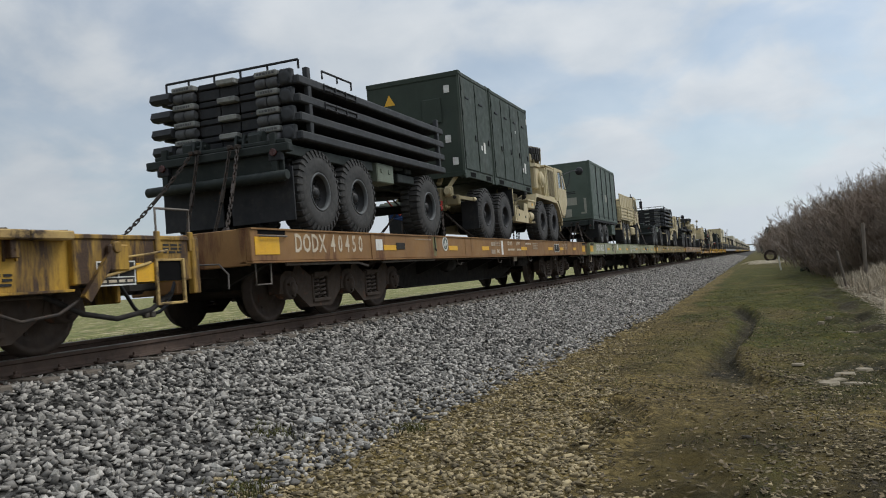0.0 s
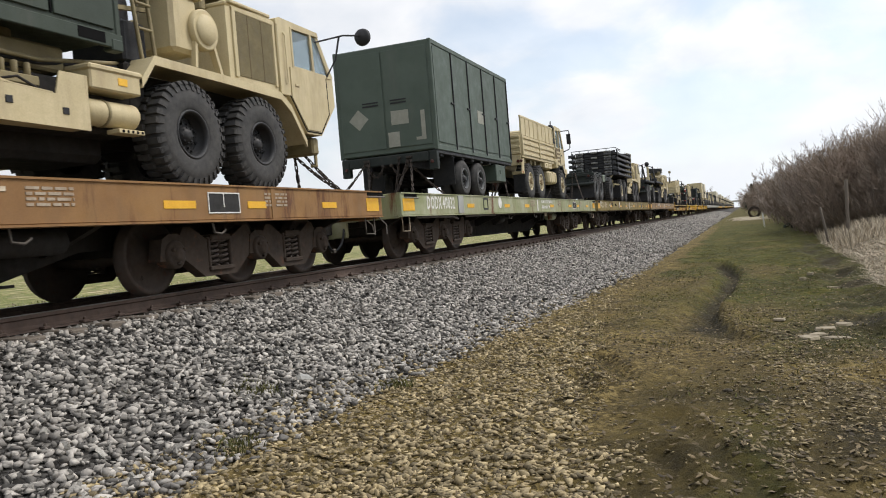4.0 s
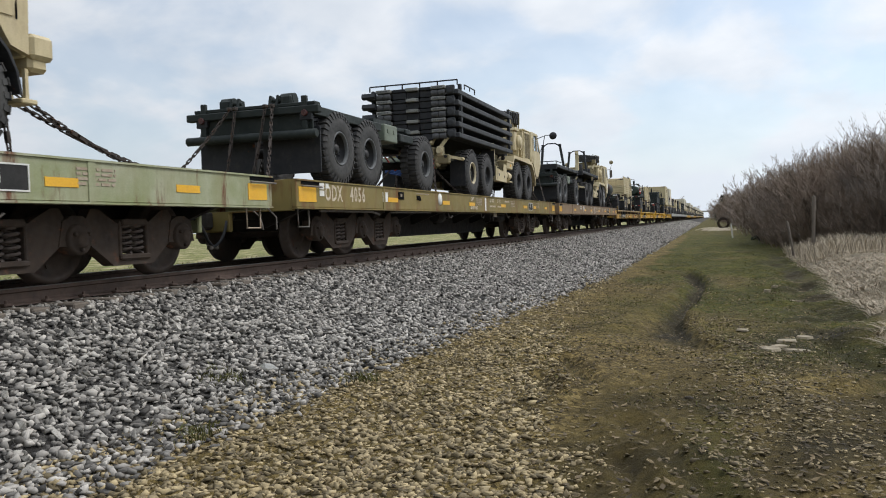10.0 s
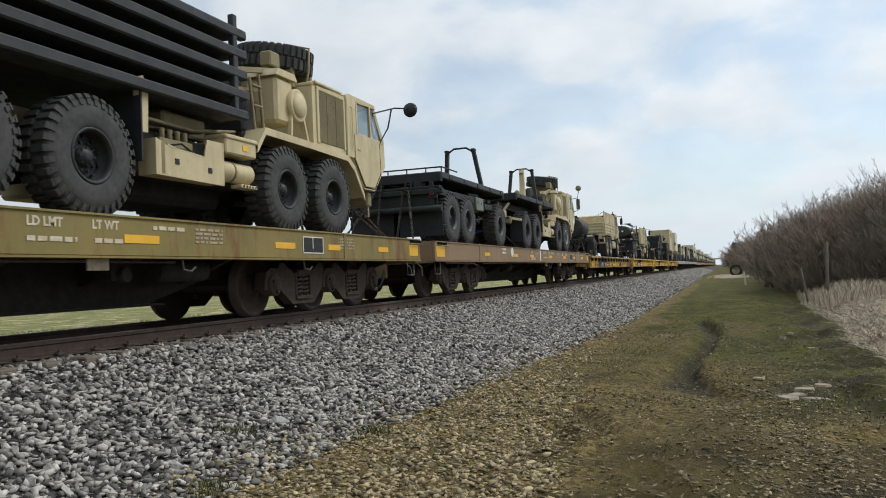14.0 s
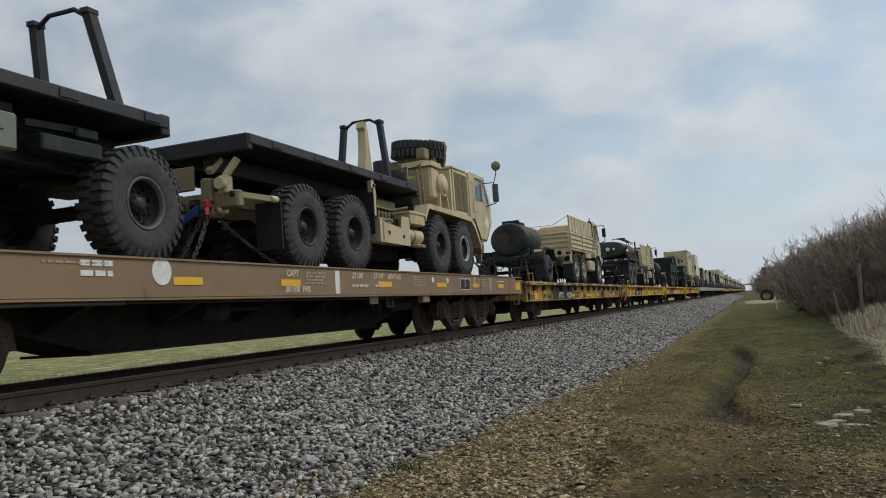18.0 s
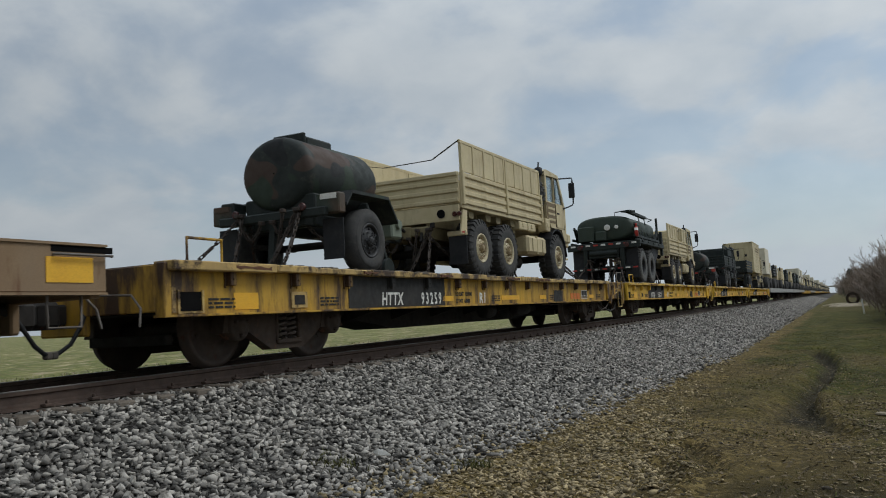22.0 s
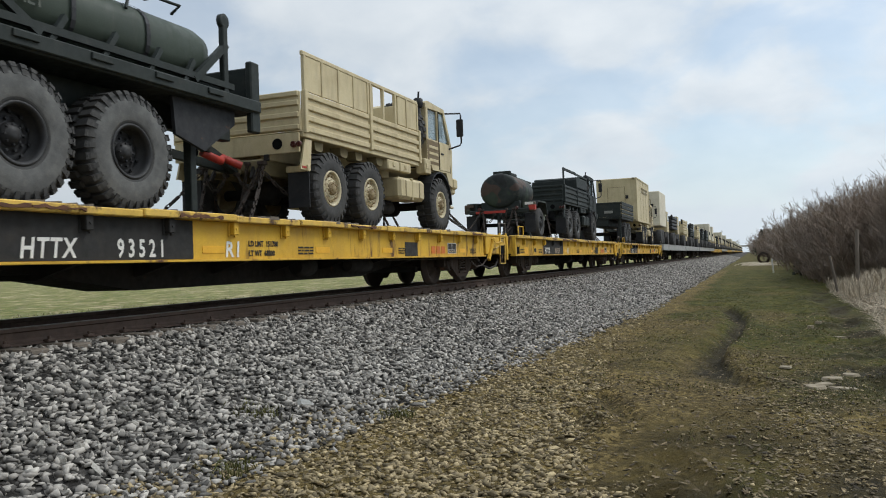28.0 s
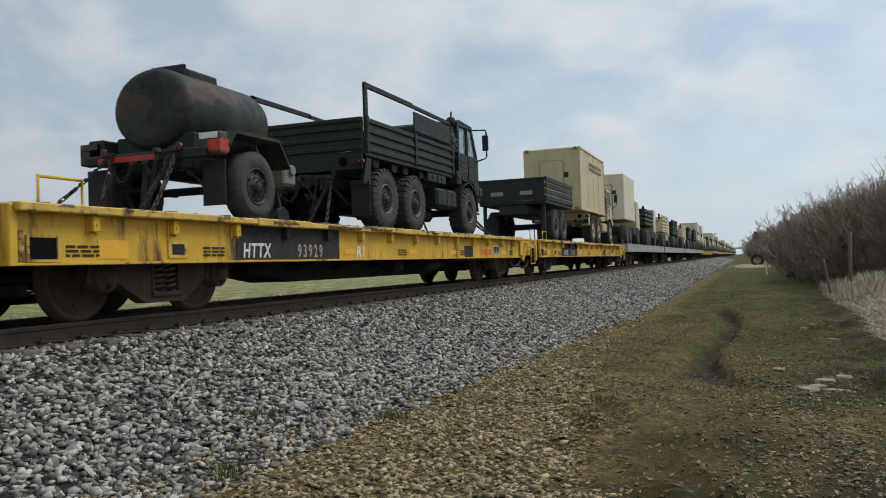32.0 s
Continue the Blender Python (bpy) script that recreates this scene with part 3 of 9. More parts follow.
def ground_material():
    m = bpy.data.materials.new("trackside_ground")
    m.use_nodes = True
    nt = m.node_tree
    N, K = nt.nodes.new, nt.links.new
    b = nt.nodes["Principled BSDF"]
    b.inputs["Roughness"].default_value = 0.95
    b.inputs["Specular IOR Level"].default_value = 0.2
    tc = N("ShaderNodeTexCoord")

    def nz(s, d=6.0, r=0.6):
        n = N("ShaderNodeTexNoise")
        n.inputs["Scale"].default_value, n.inputs["Detail"].default_value, n.inputs["Roughness"].default_value = s, d, r
        K(tc.outputs["Object"], n.inputs["Vector"])
        return n.outputs["Fac"]

    def ramp(v, *stops):
        r = N("ShaderNodeValToRGB")
        r.color_ramp.elements[0].position, r.color_ramp.elements[0].color = stops[0][0], (*stops[0][1], 1)
        r.color_ramp.elements[1].position, r.color_ramp.elements[1].color = stops[-1][0], (*stops[-1][1], 1)
        for p, c in stops[1:-1]:
            e = r.color_ramp.elements.new(p)
            e.color = (*c, 1)
        K(v, r.inputs[0])
        return r.outputs[0]

    def mixc(f, a, c):
        x = N("ShaderNodeMix"); x.data_type = "RGBA"
        K(f, x.inputs["Factor"]); K(a, x.inputs["A"]); K(c, x.inputs["B"])
        return x.outputs["Result"]

    def weight(name, wob=0.35):
        a = N("ShaderNodeAttribute"); a.attribute_name = name
        r = N("ShaderNodeMath"); r.operation = "MULTIPLY_ADD"
        n = N("ShaderNodeMath"); n.operation = "SUBTRACT"; n.inputs[1].default_value = 0.5
        K(nz(3.6, 10.0, 0.78), n.inputs[0])
        K(n.outputs[0], r.inputs[0]); r.inputs[1].default_value = wob * 3; K(a.outputs["Fac"], r.inputs[2])
        c = N("ShaderNodeMapRange"); c.inputs["From Min"].default_value, c.inputs["From Max"].default_value = 0.25, 0.75
        K(r.outputs[0], c.inputs["Value"])
        return c.outputs[0]
    vor = N("ShaderNodeTexVoronoi"); vor.inputs["Scale"].default_value = 24
    K(tc.outputs["Object"], vor.inputs["Vector"])
    sepc = N("ShaderNodeSeparateColor")
    K(vor.outputs["Color"], sepc.inputs[0])
    gravel = ramp(sepc.outputs[0], (0.0, (0.050, 0.036, 0.011)), (0.5, (0.130, 0.093, 0.030)), (1.0, (0.245, 0.18, 0.070)))
    soil = ramp(nz(9.0, 8.0, 0.7), (0.3, (0.046, 0.034, 0.009)), (0.7, (0.112, 0.082, 0.024)))
    gravel = mixc(weight("pebbly", 0.5), soil, gravel)
    grass = ramp(nz(7.0, 8.0, 0.75), (0.28, (0.013, 0.012, 0.002)), (0.43, (0.038, 0.041, 0.005)), (0.56, (0.068, 0.062, 0.008)), (0.74, (0.13, 0.095, 0.022)))
    # damp earth colour; in the rut it also carries painted shade
    mud_and_shade = ramp(nz(14.0, 8.0, 0.7), (0.3, (0.017, 0.014, 0.006)), (0.7, (0.050, 0.040, 0.016)))
    straw = ramp(nz(11.0, 10.0, 0.8), (0.3, (0.085, 0.068, 0.043)), (0.7, (0.29, 0.242, 0.168)))
    # bed far darker than the loose stones: paints the shade in their gaps
    stone = ramp(sepc.outputs[1], (0.0, (0.016, 0.014, 0.012)), (0.5, (0.05, 0.046, 0.041)), (1.0, (0.12, 0.112, 0.102)))
    field = ramp(nz(0.55, 10.0, 0.78), (0.36, (0.36, 0.29, 0.17)), (0.46, (0.10, 0.125, 0.028)), (0.53, (0.20, 0.185, 0.065)), (0.62, (0.44, 0.36, 0.24)))
    c = mixc(weight("grass"), gravel, grass)
    c = mixc(weight("straw", 0.3), c, straw)
    c = mixc(weight("mud_and_shade", 0.2), c, mud_and_shade)
    c = mixc(weight("field", 0.1), c, field)
    c = mixc(weight("ballast", 0.06), c, stone)
    damp = N("ShaderNodeMapRange")
    for k, v in (("From Min", 0.35), ("From Max", 0.64), ("To Min", 0.55), ("To Max", 1.30)):
        damp.inputs[k].default_value = v
    K(nz(1.15, 9.0, 0.72), damp.inputs["Value"])
    wet = N("ShaderNodeMix"); wet.data_type = "RGBA"; wet.blend_type = "MULTIPLY"; wet.inputs["Factor"].default_value = 1.0
    K(c, wet.inputs["A"]); K(damp.outputs[0], wet.inputs["B"])
    K(wet.outputs["Result"], b.inputs["Base Color"])
    bp = N("ShaderNodeBump"); bp.inputs["Strength"].default_value, bp.inputs["Distance"].default_value = 0.9, 0.05
    K(nz(19.0, 10.0, 0.8), bp.inputs["Height"]); K(bp.outputs[0], b.inputs["Normal"])
    return m


def stretch(a, b, step, grow, far):
    """Grid lines: even from a to b, then ever wider out to far."""
    out, s = list(np.arange(a, b, step)), step
    x = b
    while x < far:
        out.append(x)
        s *= grow
        x += s
    return out + [far]


def build_ground():
    ys = [-400.0, -150.0, -60.0, -25.0, -10.0, -4.0, 0.0] + stretch(2.5, 28.0, 0.13, 1.06, 4000.0)
    xs = stretch(3.2, 10.6, 0.095, 1.12, 2500.0)
    xs = [-2500.0, -1200, -600, -300, -150, -80, -50, -30, -20, -14, -10, -7.5, -6, -5, -4.2, -3.4, -2.6, -1.9, -1.4, -0.8, 0.0, 0.8, 1.25, 1.6, 2.0, 2.4, 2.8] + xs
    vs, W = [], {k: [] for k in ("grass", "mud_and_shade", "straw", "ballast", "field", "pebbly")}
    for y in ys:
        f = toe(y)
        for x in xs:
            vs.append((x, y, ground_z(x, y)))
            ball = 1.0 if -4.0 < x < f - 0.15 else 1.0 - smooth(f - 0.15, f + 0.45, x) if x > 0 else 0.0
            edge = bank(y)
            # worn tracks run bare down the lane; moss and short grass grow between
            gl = smooth(f + 0.45, f + 1.25, x + 0.4 * noise.noise((x, y * 0.5, 2))) * smooth(5.5, 12.5, y + 2.4 * noise.noise((x * 0.8, y * 0.3, 6)))
            gl *= 1 - 0.8 * (1 - smooth(-0.3, 0.5, x - np.interp(y, TAN_Y, TAN_X)))
            gl = max(gl, 0.6 * smooth(6.2, 6.7, x) * (1 - smooth(7.5, 7.9, x)) * (1 - smooth(5.5, 10.0, y)))
            gl *= 0.45 + 0.55 * max(smooth(6.5, 7.2, x), smooth(19, 27, y))
            g = gl * (1 - 0.55 * math.exp(-((x - 7.0) / 0.5) ** 2) * (y < 14))
            u, past, amt = in_rut(x, y)
            # rut mud, deepening towards the bank: the bank's shade is painted in with it
            mu = min(1.0, amt * 1.7) * (0.95 + 0.3 * noise.noise((x * 3, y * 3, 0))) * (smooth(0.1, 1.0, u) if past < 0 else 1 - smooth(0.03, 0.15, past))
            for line in (RUT_B, RUT_C, RUT_D, RUT_E):
                dd = near_line(x, y, line) if 3 < x < 11 and y < 16 else 9
                mu = max(mu, 0.48 * math.exp(-(dd / 0.12) ** 2))
            mu = max(mu, (0.55 + 0.6 * noise.noise((x * 1.4, y * 0.8, 15))) * math.exp(-((x - edge + 0.35) / 0.75) ** 2) * smooth(6, 12, y) * (1 - smooth(28, 45, y)))
            mu = max(mu, (0.42 + 0.55 * noise.noise((x * 1.1, y * 0.9, 21))) * smooth(7.6, 8.2, x) * (1 - smooth(10, 14, y))) if x < edge + 0.4 else mu
            W["grass"].append(0.74 * g * (1.15 + 0.9 * noise.noise((x * 0.7, y * 0.35, 12))) if 0 < x < edge + 0.3 and y < 75 else 0.55 if 0 < x < 12 else 0.6)
            W["mud_and_shade"].append(mu)
            W["straw"].append(smooth(edge + 0.1, edge + 0.7, x) if x > 0 else 0.55 * smooth(3.4, 4.2, -x) * (1 - smooth(8.0, 11.0, -x)))
            W["ballast"].append(ball)
            W["field"].append(smooth(4.0, 9.0, -x) if x < 0 else 1.0 if x > 60 else 0.0)
            W["pebbly"].append(0.95 - 0.8 * smooth(6.0, 6.8, x) * (1 - 0.4 * smooth(7.5, 8.0, x) * (1 - smooth(8.4, 8.9, x))) * (1 - smooth(6.5, 11.0, y)) - 0.4 * smooth(8, 14, y))
    n = len(xs)
    fs = [(j * n + i, j * n + i + 1, (j + 1) * n + i + 1, (j + 1) * n + i) for j in range(len(ys) - 1) for i in range(n - 1)]
    me = bpy.data.meshes.new("ground")
    me.from_pydata(vs, [], fs)
    me.polygons.foreach_set("use_smooth", [True] * len(fs))
    for k, v in W.items():
        me.attributes.new(k, "FLOAT", "POINT").data.foreach_set("value", v)
    me.materials.append(ground_material())
    return tagged(new("ground", me), "muddy trackside ground with gravel, moss and tyre ruts", "ground", kind="structure")


ground = build_ground()


# ---- track ----
def build_track():
    for k, x in enumerate((0.7525, -0.7525)):
        r = tagged(new("rail"), "rusty steel rail with a polished running edge", "rail", "rails of the track", "structure")
        sec = [(-0.075, -0.178), (0.075, -0.178), (0.07, -0.165), (0.018, -0.148), (0.011, -0.12), (0.011, -0.055), (0.034, -0.042), (0.036, -0.010)]
        sec += [(-0.036, -0.010), (-0.034, -0.042), (-0.011, -0.055), (-0.011, -0.12), (-0.018, -0.148), (-0.07, -0.165)]
        n = len(sec)
        s = Shape().add([(x + a, y, z) for y in (-120.0, 1600.0) for a, z in sec], [tuple(range(n)), tuple(range(2 * n - 1, n - 1, -1))] + [(i, (i + 1) % n, n + (i + 1) % n, n + i) for i in range(n)])
        part("rail_web", s, RAIL, r)
        part("rail_head", Shape().box(x - 0.036, x + 0.036, -120, 1600, -0.010, 0.0, 0.004), RAIL_T, r, "worn bright running surface")
        if k == 0:
            clip = Shape().box(x + 0.05, x + 0.13, -0.05, 0.05, -0.175, -0.14, 0.01).cyl(x + 0.09, 0.0, -0.135, 0.016, 0.05, "z", 6).mesh("rail_clip", RAIL)
            for j in range(60):
                part("rail_clip", clip, None, r, "", pose(0, 3.0 + j * 0.52, 0))
    ties = tagged(new("sleepers"), "dark timber sleepers bedded in the stone", "sleepers", kind="structure")
    tie = Shape().box(-1.3, 1.3, -0.11, 0.11, -0.36, -0.182, 0.015).mesh("sleeper", TIMBER)
    for j in range(110):
        part("sleeper", tie, None, ties, "", pose(0, 3.0 + j * 0.52, 0))


build_track()


# ---- loose stone ----
def rock(rr, n=0):
    """A broken stone of eight corners, about one unit across."""
    vs = []
    fx, fy, fz = rr.uniform(0.9, 1.35), rr.uniform(0.6, 0.95), rr.uniform(0.4, 0.75)
    for z, k, r in ((-0.40, 3, 0.40), (0.0, 4, 0.56), (0.42, 3, 0.36)):
        o = rr.uniform(0, 6)
        for i in range(k):
            a = o + 2 * math.pi * i / k + rr.uniform(-0.5, 0.5)
            q = r * rr.uniform(0.45, 1.35)
            vs.append((fx * q * math.cos(a), fy * q * math.sin(a), fz * (z + rr.uniform(-0.2, 0.2))))
    bm = bmesh.new()
    for v in vs:
        bm.verts.new(v)
    bmesh.ops.convex_hull(bm, input=bm.verts)
    bmesh.ops.triangulate(bm, faces=bm.faces)
    bm.verts.ensure_lookup_table()
    live = [v for v in bm.verts if v.link_faces]
    idx = {v: i for i, v in enumerate(live)}
    out = np.array([v.co[:] for v in live]), np.array([[idx[v] for v in f.verts] for f in bm.faces])
    bm.free()
    return out


def scatter(name, spots, sizes, material, seed, squash=0.7):
    """Many stones in one mesh."""
    rr = random.Random(seed)
    kinds = [rock(rr) for _ in range(24)]
    rng_ = np.random.default_rng(seed)
    V, F, base = [], [], 0
    pick = rng_.integers(0, len(kinds), len(spots))
    for k, (kv, kf) in enumerate(kinds):
        sel = np.where(pick == k)[0]
        if not len(sel):
            continue
        m = len(sel)
        q = rng_.normal(size=(m, 4))
        q /= np.linalg.norm(q, axis=1)[:, None]
        w, x, y, z = q.T
        R = np.stack([1 - 2 * (y * y + z * z), 2 * (x * y - z * w), 2 * (x * z + y * w), 2 * (x * y + z * w), 1 - 2 * (x * x + z * z), 2 * (y * z - x * w),
                      2 * (x * z - y * w), 2 * (y * z + x * w), 1 - 2 * (x * x + y * y)], 1).reshape(m, 3, 3)
        P = np.einsum("mij,vj->mvi", R, kv) * sizes[sel][:, None, None]
        P *= rng_.uniform(0.75, 1.25, (m, 1, 3)) * np.array([1, 1, squash])
        P += spots[sel][:, None, :]
        V.append(P.reshape(-1, 3))
        F.append((kf[None] + (base + np.arange(m) * len(kv))[:, None, None]).reshape(-1, 3))
        base += m * len(kv)
    V, F = np.concatenate(V), np.concatenate(F)
    me = bpy.data.meshes.new(name)
    me.vertices.add(len(V)); me.loops.add(F.size); me.polygons.add(len(F))
    me.vertices.foreach_set("co", V.astype(np.float32).ravel())
    me.loops.foreach_set("vertex_index", F.astype(np.int32).ravel())
    me.polygons.foreach_set("loop_start", np.arange(0, F.size, 3, dtype=np.int32))
    me.update(calc_edges=True)
    me.materials.append(material)
    return new(name, me)


def build_stones():
    rng_ = np.random.default_rng(5)
    pts, size = [], []
    for y0, y1, dens, s0, s1 in ((-5.0, 3.0, 110, 0.06, 0.11), (3.0, 12.0, 560, 0.045, 0.102), (12.0, 24.0, 400, 0.05, 0.10), (24.0, 48.0, 170, 0.065, 0.115), (48.0, 100.0, 50, 0.09, 0.16), (100.0, 240.0, 15, 0.16, 0.27)):
        n = int((y1 - y0) * 4.0 * dens)
        xs, ys = rng_.uniform(0.84, 5.0, n), rng_.uniform(y0, y1, n)
        for x, y in zip(xs, ys):
            f = toe(y)
            if x > f - 0.25 and rng_.random() < smooth(f - 0.25, f + 0.45, x):
                continue
            pts.append((x, y, ground_z(x, y) + rng_.uniform(-0.006, 0.034)))
            size.append(rng_.uniform(s0, s1) * (1.15 if rng_.random() < 0.06 else 1))
    keep = np.array(pts)
    ob = scatter("ballast", keep, np.array(size), STONE, 7)
    tagged(ob, "grey crushed-stone ballast heaped beside the rail", "ballast", kind="stuff")
    # between the rails and on the far side
    n = 7000
    x = np.where(rng_.random(n) < 0.5, rng_.uniform(-0.66, 0.66, n), rng_.uniform(-2.6, -0.84, n))
    y = 2.0 + 46.0 * rng_.random(n) ** 1.4
    p = np.stack([x, y, np.array([-0.19 if a > -1.6 else ground_z(a, b) for a, b in zip(x, y)])], 1)
    tagged(scatter("track_bed_stone", p, rng_.uniform(0.05, 0.09, n), STONE, 8), "grey stone between the rails", "ballast", kind="stuff")
    # tan stones trodden into the lane: thick by the ballast's foot and in a strip along the bank, thin on the mud
    pts, size = [], []
    for _ in range(52000):
        y = 3.2 + 19.0 * rng_.random() ** 1.6
        x = rng_.uniform(3.4, 9.4)
        f = toe(y)
        if x < f - 0.35:
            continue
        xb = np.interp(y, TAN_Y, TAN_X)
        near = 1 - smooth(xb - 0.35, xb + 0.35, x + 0.45 * noise.noise((x, y, 3)))
        keepit = near * (1 - 0.6 * smooth(10.0, 16.0, y))
        strip = smooth(7.3, 7.8, x) * (1 - smooth(8.4, 9.2, x)) * (1 - smooth(9.5, 12.0, y))
        keepit = max(keepit, 0.3 * strip, 0.07)
        if rng_.random() > keepit or (in_rut(x, y)[2] > 0.2 and -0.2 < in_rut(x, y)[0] < 1.3) or near_line(x, y, RUT_C) < 0.13:
            continue
        big = near > 0.5 and rng_.random() < 0.55
        pts.append((x, y, ground_z(x, y) + rng_.uniform(-0.008, 0.010)))
        size.append(rng_.uniform(0.046, 0.086) if big else rng_.uniform(0.016, 0.046))
    tagged(scatter("lane_gravel", np.array(pts), np.array(size), PEBBLE, 9, 0.6), "tan gravel trodden into the lane", "gravel", kind="stuff")
    # flat chips in a broken strip between the rut and the bank
    pts, size = [], []
    for _ in range(6000):
        y = 4.0 + 9.0 * rng_.random() ** 1.15
        x = rng_.normal(7.95 - 0.05 * (y - 7), 0.42)
        if noise.noise((x * 1.7, y * 1.3, 41)) < -0.12 or not 7.0 < x < 9.3:
            continue
        pts.append((x, y, ground_z(x, y) + rng_.uniform(-0.004, 0.008)))
        size.append(0.018 + 0.044 * rng_.random() ** 2)
    for _ in range(1200):
        y = 5.0 + 20.0 * rng_.random() ** 1.3
        x = rng_.uniform(5.0, 9.4)
        pts.append((x, y, ground_z(x, y) + rng_.uniform(-0.004, 0.006)))
        size.append(0.016 + 0.036 * rng_.random() ** 2)
    tagged(scatter("stone_chips", np.array(pts), np.array(size), CHIP, 10, 0.4), "pale flat stone chips strewn over the damp lane", "gravel", kind="stuff")
    # rust-stained fines along the rail's foot
    n = 2600
    y = 3.0 + 34.0 * rng_.random(n) ** 1.3
    x = 0.86 + 0.22 * rng_.random(n) ** 1.5
    p = np.stack([x, y, np.full(n, -0.215)], 1)
    tagged(scatter("stained_stone", p, rng_.uniform(0.03, 0.07, n), RUST_STONE, 11), "rust-stained stone along the rail's foot", "ballast", kind="stuff")


def build_litter():
    """Curled dead leaves and straw bits trodden into the lane."""
    rr = random.Random(77)
    V, F = [], []
    for _ in range(9000):
        y = 3.6 + 19.0 * rr.random() ** 1.4
        x = rr.uniform(toe(y) - 0.1, 9.6)
        q, a, z = rr.uniform(0.012, 0.04), rr.uniform(0, 6.28), ground_z(x, y) + 0.004
        c, d = math.cos(a), math.sin(a)
        k, lift = len(V), rr.uniform(0.003, 0.022)
        V += [(x + q * c, y + q * d, z + lift), (x - q * 0.5 * d, y + q * 0.5 * c, z + rr.uniform(0, 0.01)), (x - q * c, y - q * d, z), (x + q * 0.5 * d, y - q * 0.5 * c, z + rr.uniform(0, 0.012))]
        F.append((k, k + 1, k + 2, k + 3))
    me = bpy.data.meshes.new("leaf_litter")
    me.from_pydata(V, [], F)
    me.materials.append(LITTER)
    tagged(new("leaf_litter", me), "brown dead leaves and straw trodden into the lane", "litter", kind="stuff")


build_stones()
build_litter()


def build_loose_stones():
    """Single stones that lie on the ballast's face."""
    heap = tagged(new("loose_stones"), "single broken stones lying on the ballast slope", "stones", kind="structure")
    rr = random.Random(3)
    meshes = []
    for k in range(12):
        v, f = rock(rr)
        me = bpy.data.meshes.new("stone")
        me.from_pydata([tuple(p) for p in v], [], [tuple(int(i) for i in q) for q in f])
        me.materials.append(STONE_P)
        meshes.append(me)
    for k in range(280):
        y = 3.4 + 9.0 * rr.random() ** 1.3
        x = rr.uniform(0.95, toe(y) - 0.1)
        m = pose(x, y, ground_z(x, y) + 0.03, rr.uniform(0, 360), rr.uniform(0, 360), rr.uniform(0, 360)) @ Matrix.Scale(rr.uniform(0.06, 0.095), 4)
        part("stone", meshes[k % 12], None, heap, "", m)
    x, y = 3.37, 6.78            # the one white stone
    white = part("white_stone", meshes[3].copy(), None, heap, "bright white stone", pose(x, y, ground_z(x, y) + 0.105, 0, 10, 30) @ Matrix.Diagonal((0.16, 0.13, 0.10, 1)))
    white.data.materials[0] = WHITE


# ---- flatcars ----
R_WHEEL = 0.47
SHARED = {}


def shared(key, make, material):
    """One mesh for all alike parts."""
    if key not in SHARED:
        SHARED[key] = make().mesh(key, material)
    return SHARED[key]


def wheelset_shape():
    s = Shape().cyl(0, 0, 0, 0.085, 2.1, n=14)
    for d in (1, -1):
        prof = [(0.66, 0.10), (0.66, 0.49), (0.69, 0.50), (0.70, 0.472), (0.79, 0.466), (0.795, 0.40), (0.755, 0.385), (0.735, 0.20), (0.80, 0.17), (0.82, 0.10)]
        s.lathe([(d * a, r) for a, r in prof], 0, 0, 0, 36)
        for k in range(3):      # casting marks on the plate
            a = 2.1 * k
            s.box(d * 0.745, d * 0.765, 0.28 * math.cos(a) - 0.02, 0.28 * math.cos(a) + 0.02, 0.28 * math.sin(a) - 0.02, 0.28 * math.sin(a) + 0.02)
    return s


def coil(s, x, y, z0, z1, r=0.062, turns=5):
    pts = [(x + r * math.cos(a), y + r * math.sin(a), z0 + (z1 - z0) * i / (turns * 8)) for i, a in ((i, i * math.pi / 4) for i in range(turns * 8 + 1))]
    return s.tube(pts, 0.019, 5)


